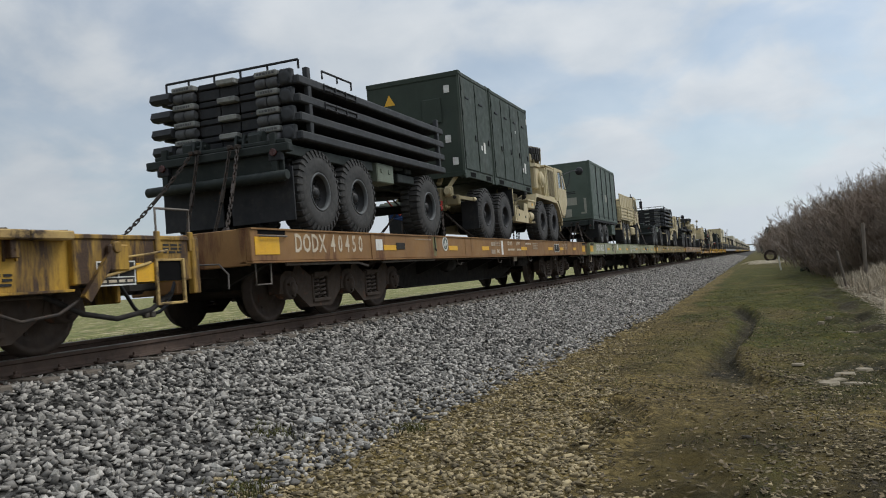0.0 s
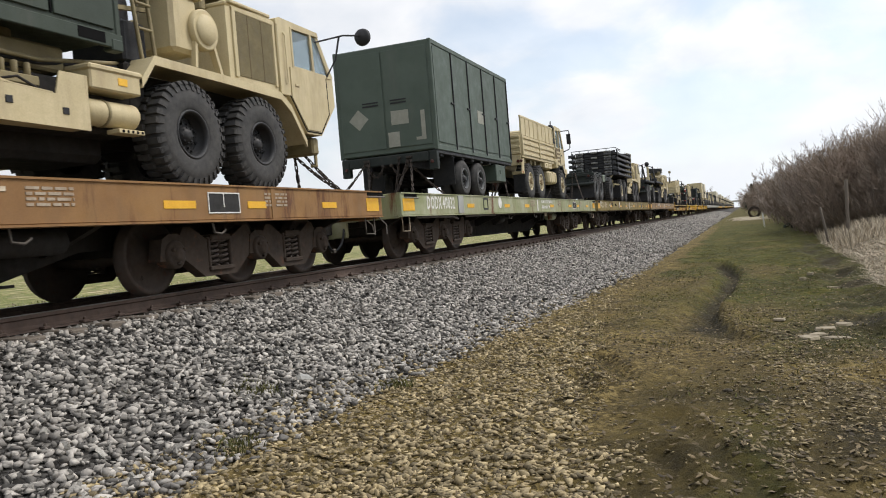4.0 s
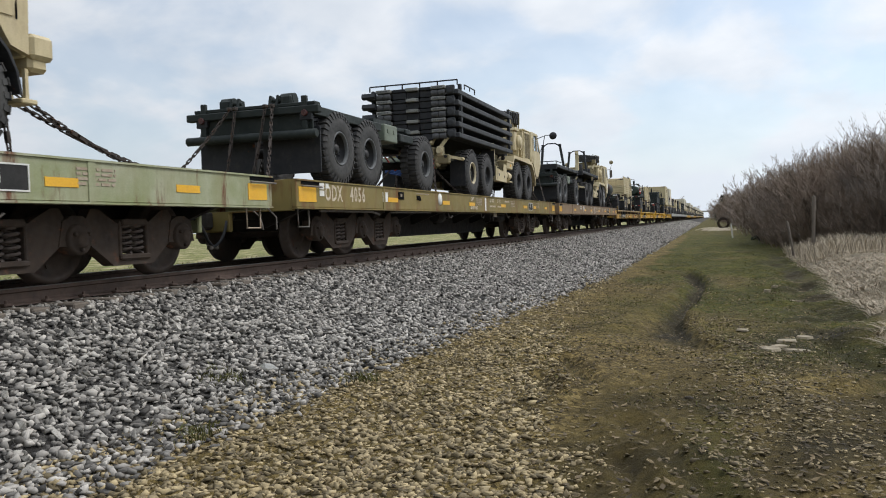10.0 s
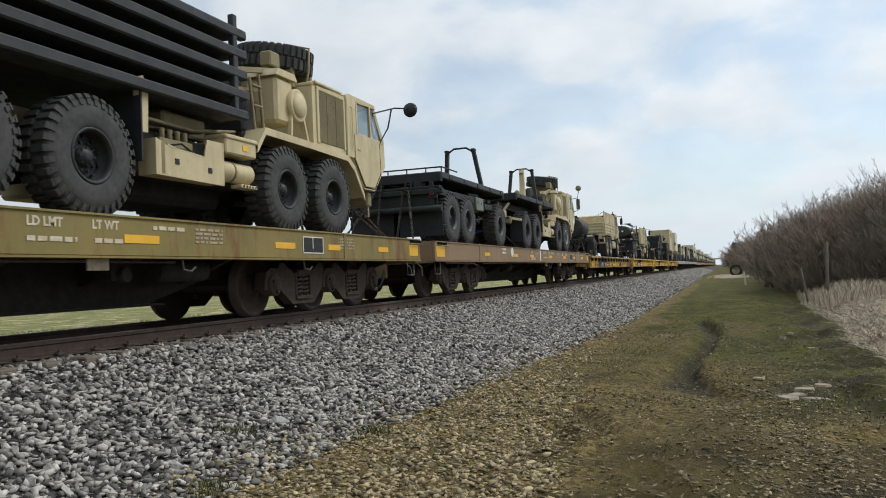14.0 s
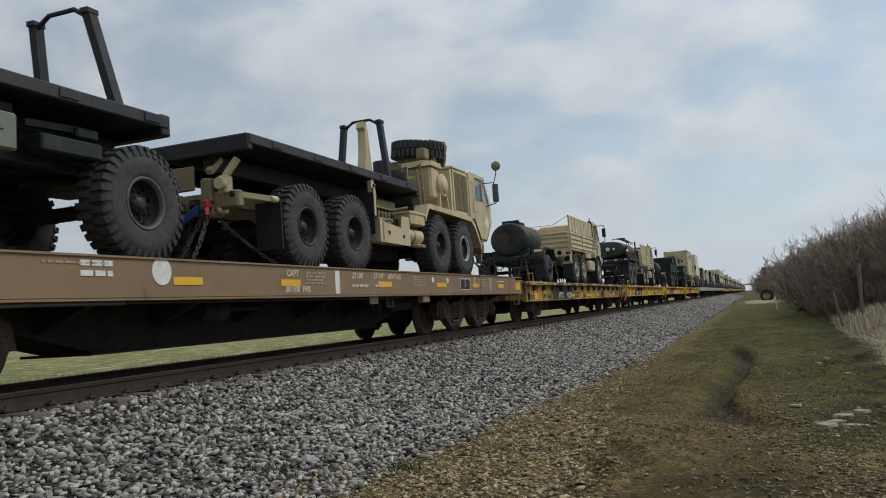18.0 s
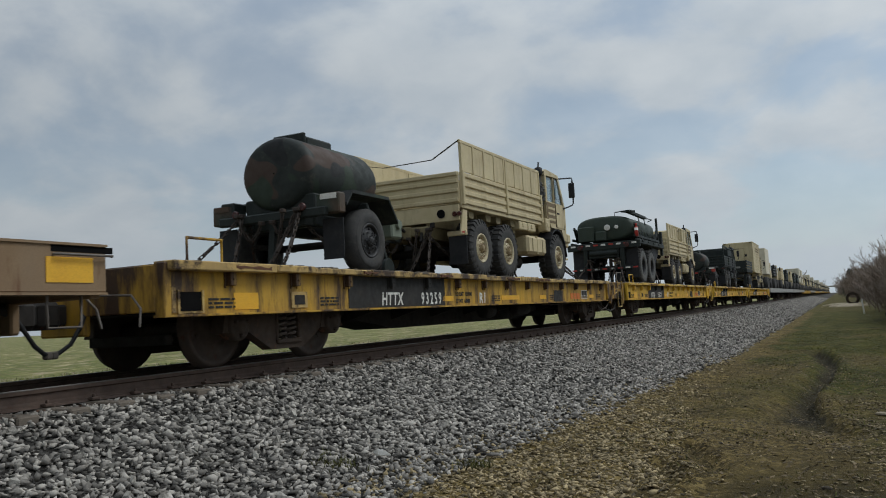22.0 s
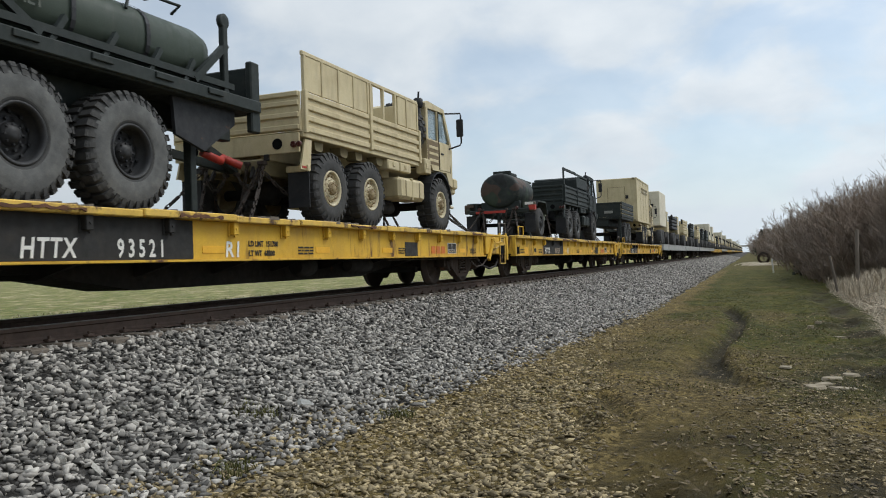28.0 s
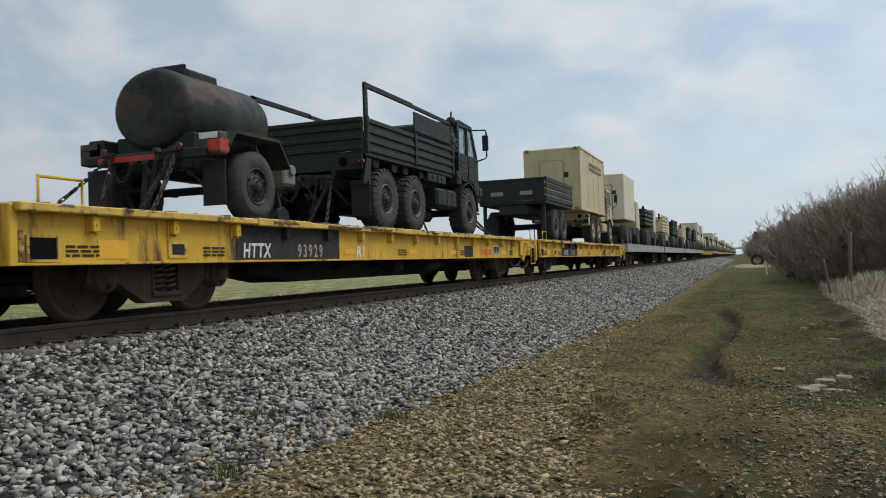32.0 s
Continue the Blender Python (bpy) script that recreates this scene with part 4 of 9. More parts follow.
def bogie(car, axles, rolling):
    """A freight bogie: cast side frames, springs, bearings, bolster and wheelsets."""
    mid, n = sum(axles) / len(axles), len(axles)
    def bolster():
        s = Shape().box(-0.98, 0.98, -0.2, 0.2, 0.42, 0.72, 0.03)
        for a in axles:
            s.box(-0.62, 0.62, a - mid - 0.62, a - mid - 0.5, 0.3, 0.42) if n == 2 else s.box(-0.7, 0.7, a - mid - 0.1, a - mid + 0.1, 0.5, 0.66)
        return s
    main = part("bogie", shared("bogie_bolster_%d" % n, bolster, UNDER), None, car, at=pose(0, mid, 0))
    rel = [a - mid for a in axles]

    def side():
        s = Shape()
        e0, e1 = rel[0] - 0.3, rel[-1] + 0.3
        for a in rel:                                     # jaws over the bearings
            s.prism([(a - 0.26, 0.40), (a - 0.2, 0.66), (a - 0.08, 0.72), (a + 0.08, 0.72), (a + 0.2, 0.66), (a + 0.26, 0.40), (a + 0.14, 0.40), (a + 0.11, 0.57), (a - 0.11, 0.57), (a - 0.14, 0.40)], 0.96, 1.14)
        for a, b in zip(rel, rel[1:]):                    # arched truss between them
            m, h = (a + b) / 2, (b - a) / 2
            s.prism([(a + 0.08, 0.66), (m - 0.25, 0.64), (m - 0.25, 0.28), (m + 0.25, 0.28), (m + 0.25, 0.64), (b - 0.08, 0.66), (b - 0.2, 0.43), (m + 0.33, 0.16), (m - 0.33, 0.16), (a + 0.2, 0.40)], 0.97, 1.13)
            for d, e in ((-1, a), (1, b)):
                s.prism([(e - d * 0.10, 0.62), (e - d * 0.22, 0.80), (e - d * 0.34, 0.80), (m + d * 0.26, 0.64), (m + d * 0.26, 0.54)], 0.99, 1.12)
                s.box(0.96, 1.15, m + d * 0.205, m + d * 0.25, 0.24, 0.66, 0.012)
            s.box(0.96, 1.17, m - 0.25, m + 0.25, 0.225, 0.285, 0.012).box(0.97, 1.17, m - 0.21, m + 0.21, 0.61, 0.69, 0.015)
        return s
    # frames of the two sides share one mesh, turned about
    me = shared("side_frame_%d_%.2f" % (n, rel[0]), side, BOGIE)
    for d in (0, 180):
        frame_ = part("side_frame", me, None, main, "dusty brown cast side frame" if d == 0 else "", pose(0, 0, 0, 0, 0, d))

    def springs():
        s = Shape()
        for k in (-1, 1):
            coil(s, 1.07, k * 0.098, 0.285, 0.61, 0.078)
        return s
    ms = shared("spring_nest", springs, SPRING)
    for a, b in zip(rel, rel[1:]):
        for d in (0, 180):
            part("spring_nest", ms, None, main, "", pose(0, (a + b) / 2, 0, 0, 0, d))

    def cap():
        s = Shape().lathe([(0.99, 0.17), (1.17, 0.17), (1.19, 0.14), (1.19, 0.09), (1.23, 0.085), (1.23, 0.02)], 0, 0, 0, 18)
        for k in range(3):
            a = k * 2.1 + 0.5
            s.cyl(1.205, 0.11 * math.cos(a), 0.11 * math.sin(a), 0.025, 0.05, n=6)
        return s
    mc = shared("bearing_cap", cap, BOGIE)
    mw = shared("rail_wheelset", wheelset_shape, WHEEL_S)
    for r in rel:
        for d in (0, 180):
            part("bearing_cap", mc, None, main, "", pose(0, r, R_WHEEL, 0, 0, d))
        w = part("wheelset", mw, None, main, "worn steel wheelset with a dull shine", pose(0, r, R_WHEEL))
        if rolling:
            ROLLERS.append((w, r))
    return main


def coupler(car, y, d):
    s = Shape().box(-0.10, 0.10, y, y + d * 0.42, 0.58, 0.80, 0.02).box(-0.19, 0.16, y + d * 0.40, y + d * 0.66, 0.54, 0.84, 0.05)
    part("coupler", s, UNDER, car)
    part("air_hose", Shape().tube([(0.32, y - d * 0.2, 0.74), (0.34, y - d * 0.02, 0.68), (0.36, y + d * 0.08, 0.52), (0.36, y + d * 0.18, 0.38), (0.34, y + d * 0.30, 0.30), (0.32, y + d * 0.42, 0.28)], 0.024, 8), BLACK, car)
    part("hose_coupling", Shape().box(0.28, 0.36, y + d * 0.38, y + d * 0.46, 0.24, 0.32, 0.015), PLATE, car)
    part("angle_cock", Shape().cyl(0.32, y - d * 0.16, 0.74, 0.045, 0.12, "y", 10).bar((0.32, y - d * 0.14, 0.78), (0.32, y + d * 0.02, 0.84), 0.03, 0.02), UNDER, car)
    part("uncoupling_rod", Shape().tube([(0.12, y + d * 0.30, 0.86), (0.3, y + d * 0.16, 0.88), (1.15, y + d * 0.10, 0.84), (1.30, y + d * 0.12, 0.70), (1.32, y + d * 0.16, 0.52)], 0.013, 6), PLATE, car, "bent steel uncoupling rod")


def stirrup(car, y, z, material, w=0.34, x=1.5, drop=0.30):
    part("step", Shape().tube([(x, y, z), (x, y, z - drop), (x, y + w, z - drop), (x, y + w, z)], 0.016, 6), material, car, "bent steel corner step")


def mark(name, car, y0, y1, z0, z1, material, x=1.583, label=""):
    part(name, Shape().box(x - 0.004, x + 0.004, y0, y1, z0, z1, 0), material, car, label)


def bars(name, car, y0, y1, z0, z1, rows, material, x, seed):
    """Writing that cannot be read: broken bars of its size."""
    rr = random.Random(seed)
    s, h = Shape(), (z1 - z0) / rows
    for k in range(rows):
        y = y0
        while y < y1:
            w = min(rr.uniform(0.04, 0.16), y1 - y)
            s.box(x - 0.003, x + 0.003, y, y + w, z1 - (k + 0.75) * h, z1 - (k + 0.2) * h, 0)
            y += w + 0.03
    part(name, s, material, car)


def six_axle_flatcar(material, label, y0, letters, kind=0, full=True, rolling=True):
    car = thing("flatcar", label, "flatcar", "flatcars of the train")
    L_, top, bot = 21.1, 1.272, 0.845
    for d in (1, -1):
        s = Shape().box(d * 1.50, d * 1.58, 0.0, L_, bot, top, 0.01)
        s.box(d * 1.40, d * 1.595, 0.0, L_, bot - 0.022, bot, 0).box(d * 1.38, d * 1.60, 0.0, L_, top - 0.018, top + 0.004, 0)
        for y in (3.42, 17.6):
            s.box(d * 1.575, d * 1.592, y - 0.05, y + 0.05, bot, top, 0.004)
        part("side_sill", s, material, car)
    part("deck", Shape().box(-1.40, 1.40, 0.05, L_ - 0.05, top - 0.07, top - 0.01, 0), DECK, car, "weathered timber deck")
    for y in (0.0, L_ - 0.10):
        part("end_sill", Shape().box(-1.50, 1.50, y, y + 0.10, bot - 0.05, top, 0.01).box(-0.4, 0.4, y, y + 0.1, 0.5, bot, 0.02), material, car)
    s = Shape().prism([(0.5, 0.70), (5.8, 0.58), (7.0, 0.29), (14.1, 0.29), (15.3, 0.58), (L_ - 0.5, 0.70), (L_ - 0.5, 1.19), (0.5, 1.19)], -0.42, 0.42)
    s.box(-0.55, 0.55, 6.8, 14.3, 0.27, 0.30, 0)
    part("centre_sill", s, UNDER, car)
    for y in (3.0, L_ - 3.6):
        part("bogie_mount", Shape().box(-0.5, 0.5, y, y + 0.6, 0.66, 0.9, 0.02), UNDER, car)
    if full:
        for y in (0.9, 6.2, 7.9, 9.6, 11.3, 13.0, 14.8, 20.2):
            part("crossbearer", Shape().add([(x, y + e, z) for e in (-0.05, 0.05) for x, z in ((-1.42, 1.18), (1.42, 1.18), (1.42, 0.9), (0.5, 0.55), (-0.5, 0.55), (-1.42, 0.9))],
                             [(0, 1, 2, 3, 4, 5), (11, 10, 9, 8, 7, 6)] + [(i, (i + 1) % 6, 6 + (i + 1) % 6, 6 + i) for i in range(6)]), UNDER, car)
        part("brake_rod", Shape().tube([(1.44, 5.6, 0.81), (1.44, 9.5, 0.80), (1.44, 13.4, 0.79)], 0.017, 6), BOGIE, car)
        part("train_pipe", Shape().tube([(1.50, 0.9, 0.80), (1.51, 3.0, 0.795), (1.50, 3.35, 0.74)], 0.022, 8), PLATE, car, "pale grey pipe under the sill")
        part("train_pipe", Shape().tube([(1.50, 3.9, 0.79), (1.51, 5.2, 0.80), (1.50, 6.3, 0.80)], 0.02, 8), PLATE, car)
        part("air_reservoir", Shape().cyl(1.05, 14.6 if kind == 1 else 14.0, 0.70, 0.135, 0.95, "y", 20, 0.05), SAGE if kind == 1 else UNDER, car)
        part("brake_valve", Shape().box(0.9, 1.15, 12.7, 13.0, 0.6, 0.85, 0.02).cyl(1.15, 12.85, 0.66, 0.09, 0.14, "x", 14), UNDER, car)
        part("brake_cylinder", Shape().cyl(0.95, 8.4, 0.72, 0.15, 0.5, "y", 16, 0.03).tube([(0.95, 8.6, 0.72), (0.95, 9.6, 0.72)], 0.03), UNDER, car)
        part("defect_card_holder", Shape().box(1.44, 1.47, 12.0, 12.3, 0.70, 0.83, 0.004), WHITE_F, car)
        for y in (0.18, L_ - 0.55):
            stirrup(car, y, bot, WHITE_F if kind == 1 else PLATE)
            part("hand_slot", Shape().box(1.56, 1.584, y - 0.02, y + 0.62, 1.195, 1.25, 0), HOLE_SHADE, car)
            part("grab_iron", Shape().tube([(1.585, y, 1.17), (1.63, y + 0.02, 1.17), (1.63, y + 0.58, 1.17), (1.585, y + 0.6, 1.17)], 0.013, 6), PLATE, car)
        if kind == 3:
            part("sill_bracket", Shape().box(1.46, 1.57, 14.08, 14.4, 0.69, 0.825, 0.01), material, car)
            part("lever_bracket", Shape().box(1.44, 1.47, 12.62, 12.95, 0.62, 0.825, 0.01).cyl(1.48, 12.8, 0.72, 0.05, 0.05, "x", 12), UNDER, car)
        for k in range(4 if kind != 3 else 0):
            part("hook", Shape().tube([(1.46, 7.7 + k * 2.9, 0.84), (1.48, 7.7 + k * 2.9, 0.70), (1.50, 7.82 + k * 2.9, 0.68), (1.5, 7.9 + k * 2.9, 0.73)], 0.014, 6), PLATE, car)
        coupler(car, 0.0, -1)
        coupler(car, L_, 1)
        # painted marks on the near side
        mark("amber_strip", car, 0.08, 0.64, 0.93, 1.16, AMBER, label="amber reflective strip")
        for a, w in ((3.62 if kind == 2 else 3.85, 0.5), (6.95, 0.5), (9.1, 0.5), (12.1 if kind == 3 else 12.4, 0.55), (14.78 if kind == 3 else 15.4, 0.55), (17.0, 0.42), (18.95, 0.45)):
            mark("amber_strip", car, a, a + w, 0.985, 1.075, AMBER)
        mark("amber_strip", car, 20.48, 20.95, 0.93, 1.15, AMBER)
        if kind == 3:
            mark("paint_patch", car, 18.2, 18.44, 0.89, 1.23, SAGE, label="green touched-up patch")
            mark("paint_patch", car, 17.12, 17.2, 1.08, 1.23, AMBER)
            bars("small_stencils", car, 18.9, 19.45, 1.12, 1.16, 1, WHITE, 1.585, 51)
        if kind != 1 and kind != 3:
            mark("patch", car, 3.36 if kind == 2 else 3.55, 3.60 if kind == 2 else 3.80, 0.985, 1.17, WHITE, label="white painted square")
        mark("stripe", car, 10.60, 10.74, 0.875, 1.225, WHITE, label="white vertical stripe")
        part("stencil_panel", Shape().box(1.579, 1.587, 16.2, 16.8, 0.93, 1.17, 0).box(1.583, 1.588, 16.22, 16.47, 1.03, 1.15, 0).box(1.583, 1.588, 16.5, 16.78, 1.03, 1.15, 0), PANEL, car)
        part("stencil_frame", Shape().box(1.586, 1.591, 16.18, 16.82, 1.165, 1.18, 0).box(1.586, 1.591, 16.18, 16.82, 0.925, 0.94, 0).box(1.586, 1.591, 16.18, 16.195, 0.93, 1.17, 0)
             .box(1.586, 1.591, 16.48, 16.495, 1.0, 1.17, 0).box(1.586, 1.591, 16.805, 16.82, 0.93, 1.17, 0), WHITE, car)
        if kind == 0:
            part("inspection_plate", Shape().box(1.578, 1.592, 4.35, 4.72, 1.0, 1.12, 0.004), UNDER, car)
            part("roundel", Shape().cyl(1.583, 6.75, 1.12, 0.15, 0.01, "x", 28, 0), WHITE, car, "white ring round a green emblem")
            part("emblem", Shape().cyl(1.587, 6.75, 1.12, 0.115, 0.01, "x", 24, 0), GREEN_B, car)
            part("arrow", Shape().box(1.590, 1.595, 6.735, 6.765, 1.03, 1.17, 0).prism([(6.69, 1.11), (6.75, 1.215), (6.81, 1.11), (6.79, 1.105), (6.75, 1.17), (6.71, 1.105)], 1.590, 1.595).box(1.590, 1.595, 6.675, 6.70, 1.06, 1.12, 0).box(1.590, 1.595, 6.80, 6.825, 1.06, 1.12, 0), WHITE, car)
            part("weeping_stain", Shape().prism([(6.10, 1.262), (6.26, 1.262), (6.28, 1.1), (6.25, 0.88), (6.13, 0.87), (6.09, 1.08)], 1.579, 1.582), STAIN_G, car, "green stain weeping down the side")
            part("tie_hook", Shape().tube([(1.588, 6.18, 1.25), (1.592, 6.18, 1.06), (1.60, 6.15, 1.0), (1.60, 6.20, 0.97), (1.59, 6.23, 1.01)], 0.011, 6), UNDER, car)
            part("panel_joint", Shape().box(1.579, 1.586, 7.95, 8.0, 0.85, 1.25, 0).box(1.579, 1.584, 8.35, 8.37, 0.85, 1.25, 0), material, car)
        elif kind == 1:
            part("roundel", Shape().cyl(1.583, 6.53, 1.11, 0.15, 0.01, "x", 28, 0), WHITE, car, "white painted disc")
            part("square_frame", Shape().box(1.58, 1.588, 5.08, 5.46, 1.18, 1.22, 0).box(1.58, 1.588, 5.08, 5.46, 0.93, 0.97, 0).box(1.58, 1.588, 5.08, 5.12, 0.93, 1.22, 0).box(1.58, 1.588, 5.42, 5.46, 0.93, 1.22, 0), BLACK, car)
            part("end_plate", Shape().box(1.578, 1.60, 3.2, 3.55, 0.86, 1.255, 0.006), GREYC, car, "pale grey side plate")
        elif kind == 2:
            for a, w, z0, z1 in ((0.76, 0.16, 1.03, 1.12), (0.76, 0.16, 1.14, 1.24), (0.97, 0.11, 1.16, 1.24)):
                mark("patch", car, a, a + w, z0, z1, WHITE, label="white painted square")
            part("roundel", Shape().lathe([(0, 0.001), (0, 0.14), (0.008, 0.14), (0.008, 0.001)], 1.58, 6.75, 1.10, 20), WHITE, car, "white painted drop")
            # a hole, drawn as a flat patch with its shade as colour
            part("inspection_plate", Shape().box(1.578, 1.596, 4.16, 4.44, 1.05, 1.20, 0.004), HOLE_SHADE, car)
            part("plate_tag", Shape().box(1.595, 1.600, 4.24, 4.33, 1.10, 1.16, 0), WHITE_F, car)
            part("tie_ring", Shape().box(1.578, 1.590, 5.2, 5.42, 1.05, 1.15, 0.004).tube([(1.59, 5.22, 1.12), (1.62, 5.26, 1.05), (1.62, 5.36, 1.05), (1.59, 5.40, 1.12)], 0.012, 6), HOLE_SHADE, car)
        else:
            part("roundel", Shape().cyl(1.583, 6.77, 1.13, 0.15, 0.01, "x", 28, 0), WHITE, car, "white painted disc")
            bars("scrawl", car, 5.65, 6.06, 1.04, 1.24, 2, WHITE, 1.584, 5)
            for k in (14.6, 15.42):
                part("mark_blot", Shape().cyl(1.583, k, 1.13, 0.06, 0.008, "x", 7, 0), WHITE, car)
        x = 1.584
        fade = WHITE if kind == 1 else WHITE_W
        if letters:
            text_part("reporting_mark", letters[0], 0.36, fade, car, facing(letters[2], x, 0.965), "stencilled letters", 1.12, 0, 0.74)
            text_part("car_number", letters[1], 0.36, fade, car, facing(letters[3], x, 0.965), "stencilled figures", letters[4], 0, 0.74)
        if kind != 1:
            bars("load_figures", car, 11.15, 11.75, 0.955, 1.04, 1, WHITE_W, x, 11)
            bars("load_figures", car, 11.98, 12.4, 0.955, 1.04, 1, WHITE_W, x, 12)
            bars("build_date", car, 12.85, 13.4, 1.12, 1.2, 1, WHITE_W, x, 13) if kind != 3 else None
        if kind == 0:
            for z0, z1 in ((1.09, 1.18), (0.90, 1.0)):
                mark("paint_patch", car, 9.78, 10.08, z0, z1, WHITE_F, label="faded painted-over rectangle")
            text_part("capacity_figures", "FMS", 0.125, WHITE_W, car, facing(10.22, x, 0.92))
            bars("small_stencils", car, 10.12, 10.5, 1.09, 1.2, 3, WHITE_F, x, 47)
        if kind in (2, 3):
            text_part("capacity_stencil", "CAPT", 0.125, WHITE_W, car, facing(9.25, x, 1.12))
            text_part("capacity_figures", "301000  FMS", 0.125, WHITE_W, car, facing(9.2, x, 0.90))
        if kind in (0, 2, 3):
            text_part("load_stencil", "LD LMT", 0.125, WHITE_W, car, facing(11.15, x, 1.12))
            text_part("load_stencil", "LT WT", 0.125, WHITE_W, car, facing(11.95, x, 1.12))
        if kind == 3:
            text_part("build_stencil", "NEW 3-05", 0.125, WHITE_W, car, facing(12.5, x, 1.12))
        if kind == 1:
            text_part("load_stencil", "LD LMT   LT WT   NEW 7-81", 0.125, WHITE, car, facing(11.2, x, 1.12))
            text_part("load_figures", "300000   94500     FMS", 0.125, WHITE, car, facing(11.2, x, 0.95))
        for k, a in enumerate((13.6, 17.4) if kind == 0 else (9.75, 13.6, 17.4)):
            bars("small_stencils", car, a, a + 0.55, 1.0, 1.2, 4, WHITE_F, x, 20 + k)
        bars("small_stencils", car, 5.2, 6.0, 1.17, 1.21, 1, WHITE_F, x, 31)
    bogie(car, (1.5, 3.3, 5.05), rolling)
    bogie(car, (16.05, 17.85, 19.6), rolling)
    return place(car, y0, 0.0)


def ragged(length, rr):
    """Broken ends of deck boards that stand out over the edge."""
    s, y = Shape(), 0.1
    while y < length:
        w = rr.uniform(0.08, 0.26)
        if rr.random() < 0.72:
            out, up = 1.50 + rr.uniform(0, 0.085), 1.168 + rr.uniform(0.0, 0.022)
            s.prism([(y, 1.140), (y + w, 1.140), (y + w * rr.uniform(0.7, 1.0), up), (y + w * rr.uniform(0.1, 0.4), up - rr.uniform(0, 0.012))], 1.30, out)
        y += w + 0.006
    return s


def scab(a, b, rr):
    """A patch with a broken outline where the paint has gone from the deck's edge."""
    n = 9
    low = [(a + (b - a) * i / n, 1.092 + rr.uniform(0, 0.03)) for i in range(n + 1)]
    high = [(a + (b - a) * i / n, 1.150 - rr.uniform(0, 0.028)) for i in range(n + 1)]
    return Shape().prism(low + high[::-1], 1.56, 1.590)


def four_axle_flatcar(label, y0, number, seed, full=True, rolling=True, ink=None, black_to=6.1, grimy=False, wide=1.05):
    side, edge = (YELLOW_D, YELLOW_DL) if grimy else (YELLOW, YELLOW_L)
    car = thing("flatcar", label, "flatcar", "flatcars of the train")
    L_, top = 18.85, 1.165
    rr = random.Random(seed)
    for d in (1, -1):
        s = Shape()                      # the deck's edge, in scraped and dented lengths
        y = 0.05
        while y < 17.0:
            w = min(rr.uniform(0.7, 1.7), 17.02 - y)
            q = rr.uniform(-0.012, 0.012)
            s.box(d * 1.30, d * (1.575 + q), y, y + w - 0.006, 1.085 + rr.uniform(-0.012, 0.006), top + q, 0.012)
            y += w
        part("deck_edge", s, edge, car, "scraped yellow deck edge with rust")
        s = Shape().box(d * 1.38, d * 1.44, 0.0, 17.05, 0.62, 1.09, 0.008).box(d * 1.34, d * 1.50, 0.0, 17.05, 0.60, 0.625, 0.004)
        s.box(d * 1.40, d * 1.50, 17.05, L_, 0.66, 1.13, 0.012).box(d * 1.42, d * 1.52, 17.05, L_, 1.10, 1.15, 0.01).box(d * 1.44, d * 1.53, L_ - 0.12, L_, 0.5, 1.13, 0.012)
        s.box(d * 1.36, d * 1.5, 0.0, 0.1, 0.6, 1.16, 0.012)
        part("side_sill", s, side, car, "worn yellow side plate")
        if full and d == 1:
            def pocket():
                return Shape().box(1.44, 1.525, -0.048, 0.048, 0.925, 1.085, 0.008).box(1.44, 1.46, -0.075, -0.05, 0.90, 1.085, 0.004).box(1.44, 1.46, 0.05, 0.075, 0.90, 1.085, 0.004).cyl(1.528, 0, 1.0, 0.016, 0.02, "x", 8, 0)
            me, dark = shared("stake_pocket_" + side.name, pocket, side), shared("painted_pocket", pocket, PANEL)
            for k in range(14):
                y = 1.0 + 1.185 * k
                part("stake_pocket", dark if 3.4 < y < black_to else me, None, car, at=pose(0, y, 0))
            part("deck_splinters", ragged(16.9, rr), DECK, car, "splintered deck timber over the edge")
            for a in [rr.uniform(0.5, 16.0) for _ in range(5)] + [black_to - 0.3]:
                part("bare_plate", scab(a, a + rr.uniform(0.3, 0.9), rr), RUST_P, car, "rusted bare patch on the deck edge")
    part("deck", Shape().box(-1.36, 1.36, 0.05, L_ - 0.02, 1.09, 1.15, 0), DECK, car, "weathered timber deck")
    for y in (0.0, L_ - 0.09):
        part("end_sill", Shape().box(-1.36, 1.36, y, y + 0.09, 0.66, 1.14, 0.01).box(-0.35, 0.35, y, y + 0.09, 0.45, 0.7, 0.02), side, car)
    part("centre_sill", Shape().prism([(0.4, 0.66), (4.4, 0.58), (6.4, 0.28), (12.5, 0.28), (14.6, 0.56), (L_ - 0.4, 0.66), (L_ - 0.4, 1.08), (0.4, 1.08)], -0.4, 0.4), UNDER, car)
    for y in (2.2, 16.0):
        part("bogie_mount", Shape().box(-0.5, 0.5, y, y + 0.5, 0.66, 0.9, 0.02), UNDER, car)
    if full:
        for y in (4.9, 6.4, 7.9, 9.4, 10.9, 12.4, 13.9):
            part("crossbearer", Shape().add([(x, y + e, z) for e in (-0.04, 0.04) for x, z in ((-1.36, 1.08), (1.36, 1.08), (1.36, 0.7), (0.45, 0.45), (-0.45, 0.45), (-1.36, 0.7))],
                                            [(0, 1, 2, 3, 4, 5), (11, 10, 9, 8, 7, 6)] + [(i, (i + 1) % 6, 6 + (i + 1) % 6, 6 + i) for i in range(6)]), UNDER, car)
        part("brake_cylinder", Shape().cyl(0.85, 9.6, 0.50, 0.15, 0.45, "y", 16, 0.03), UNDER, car)
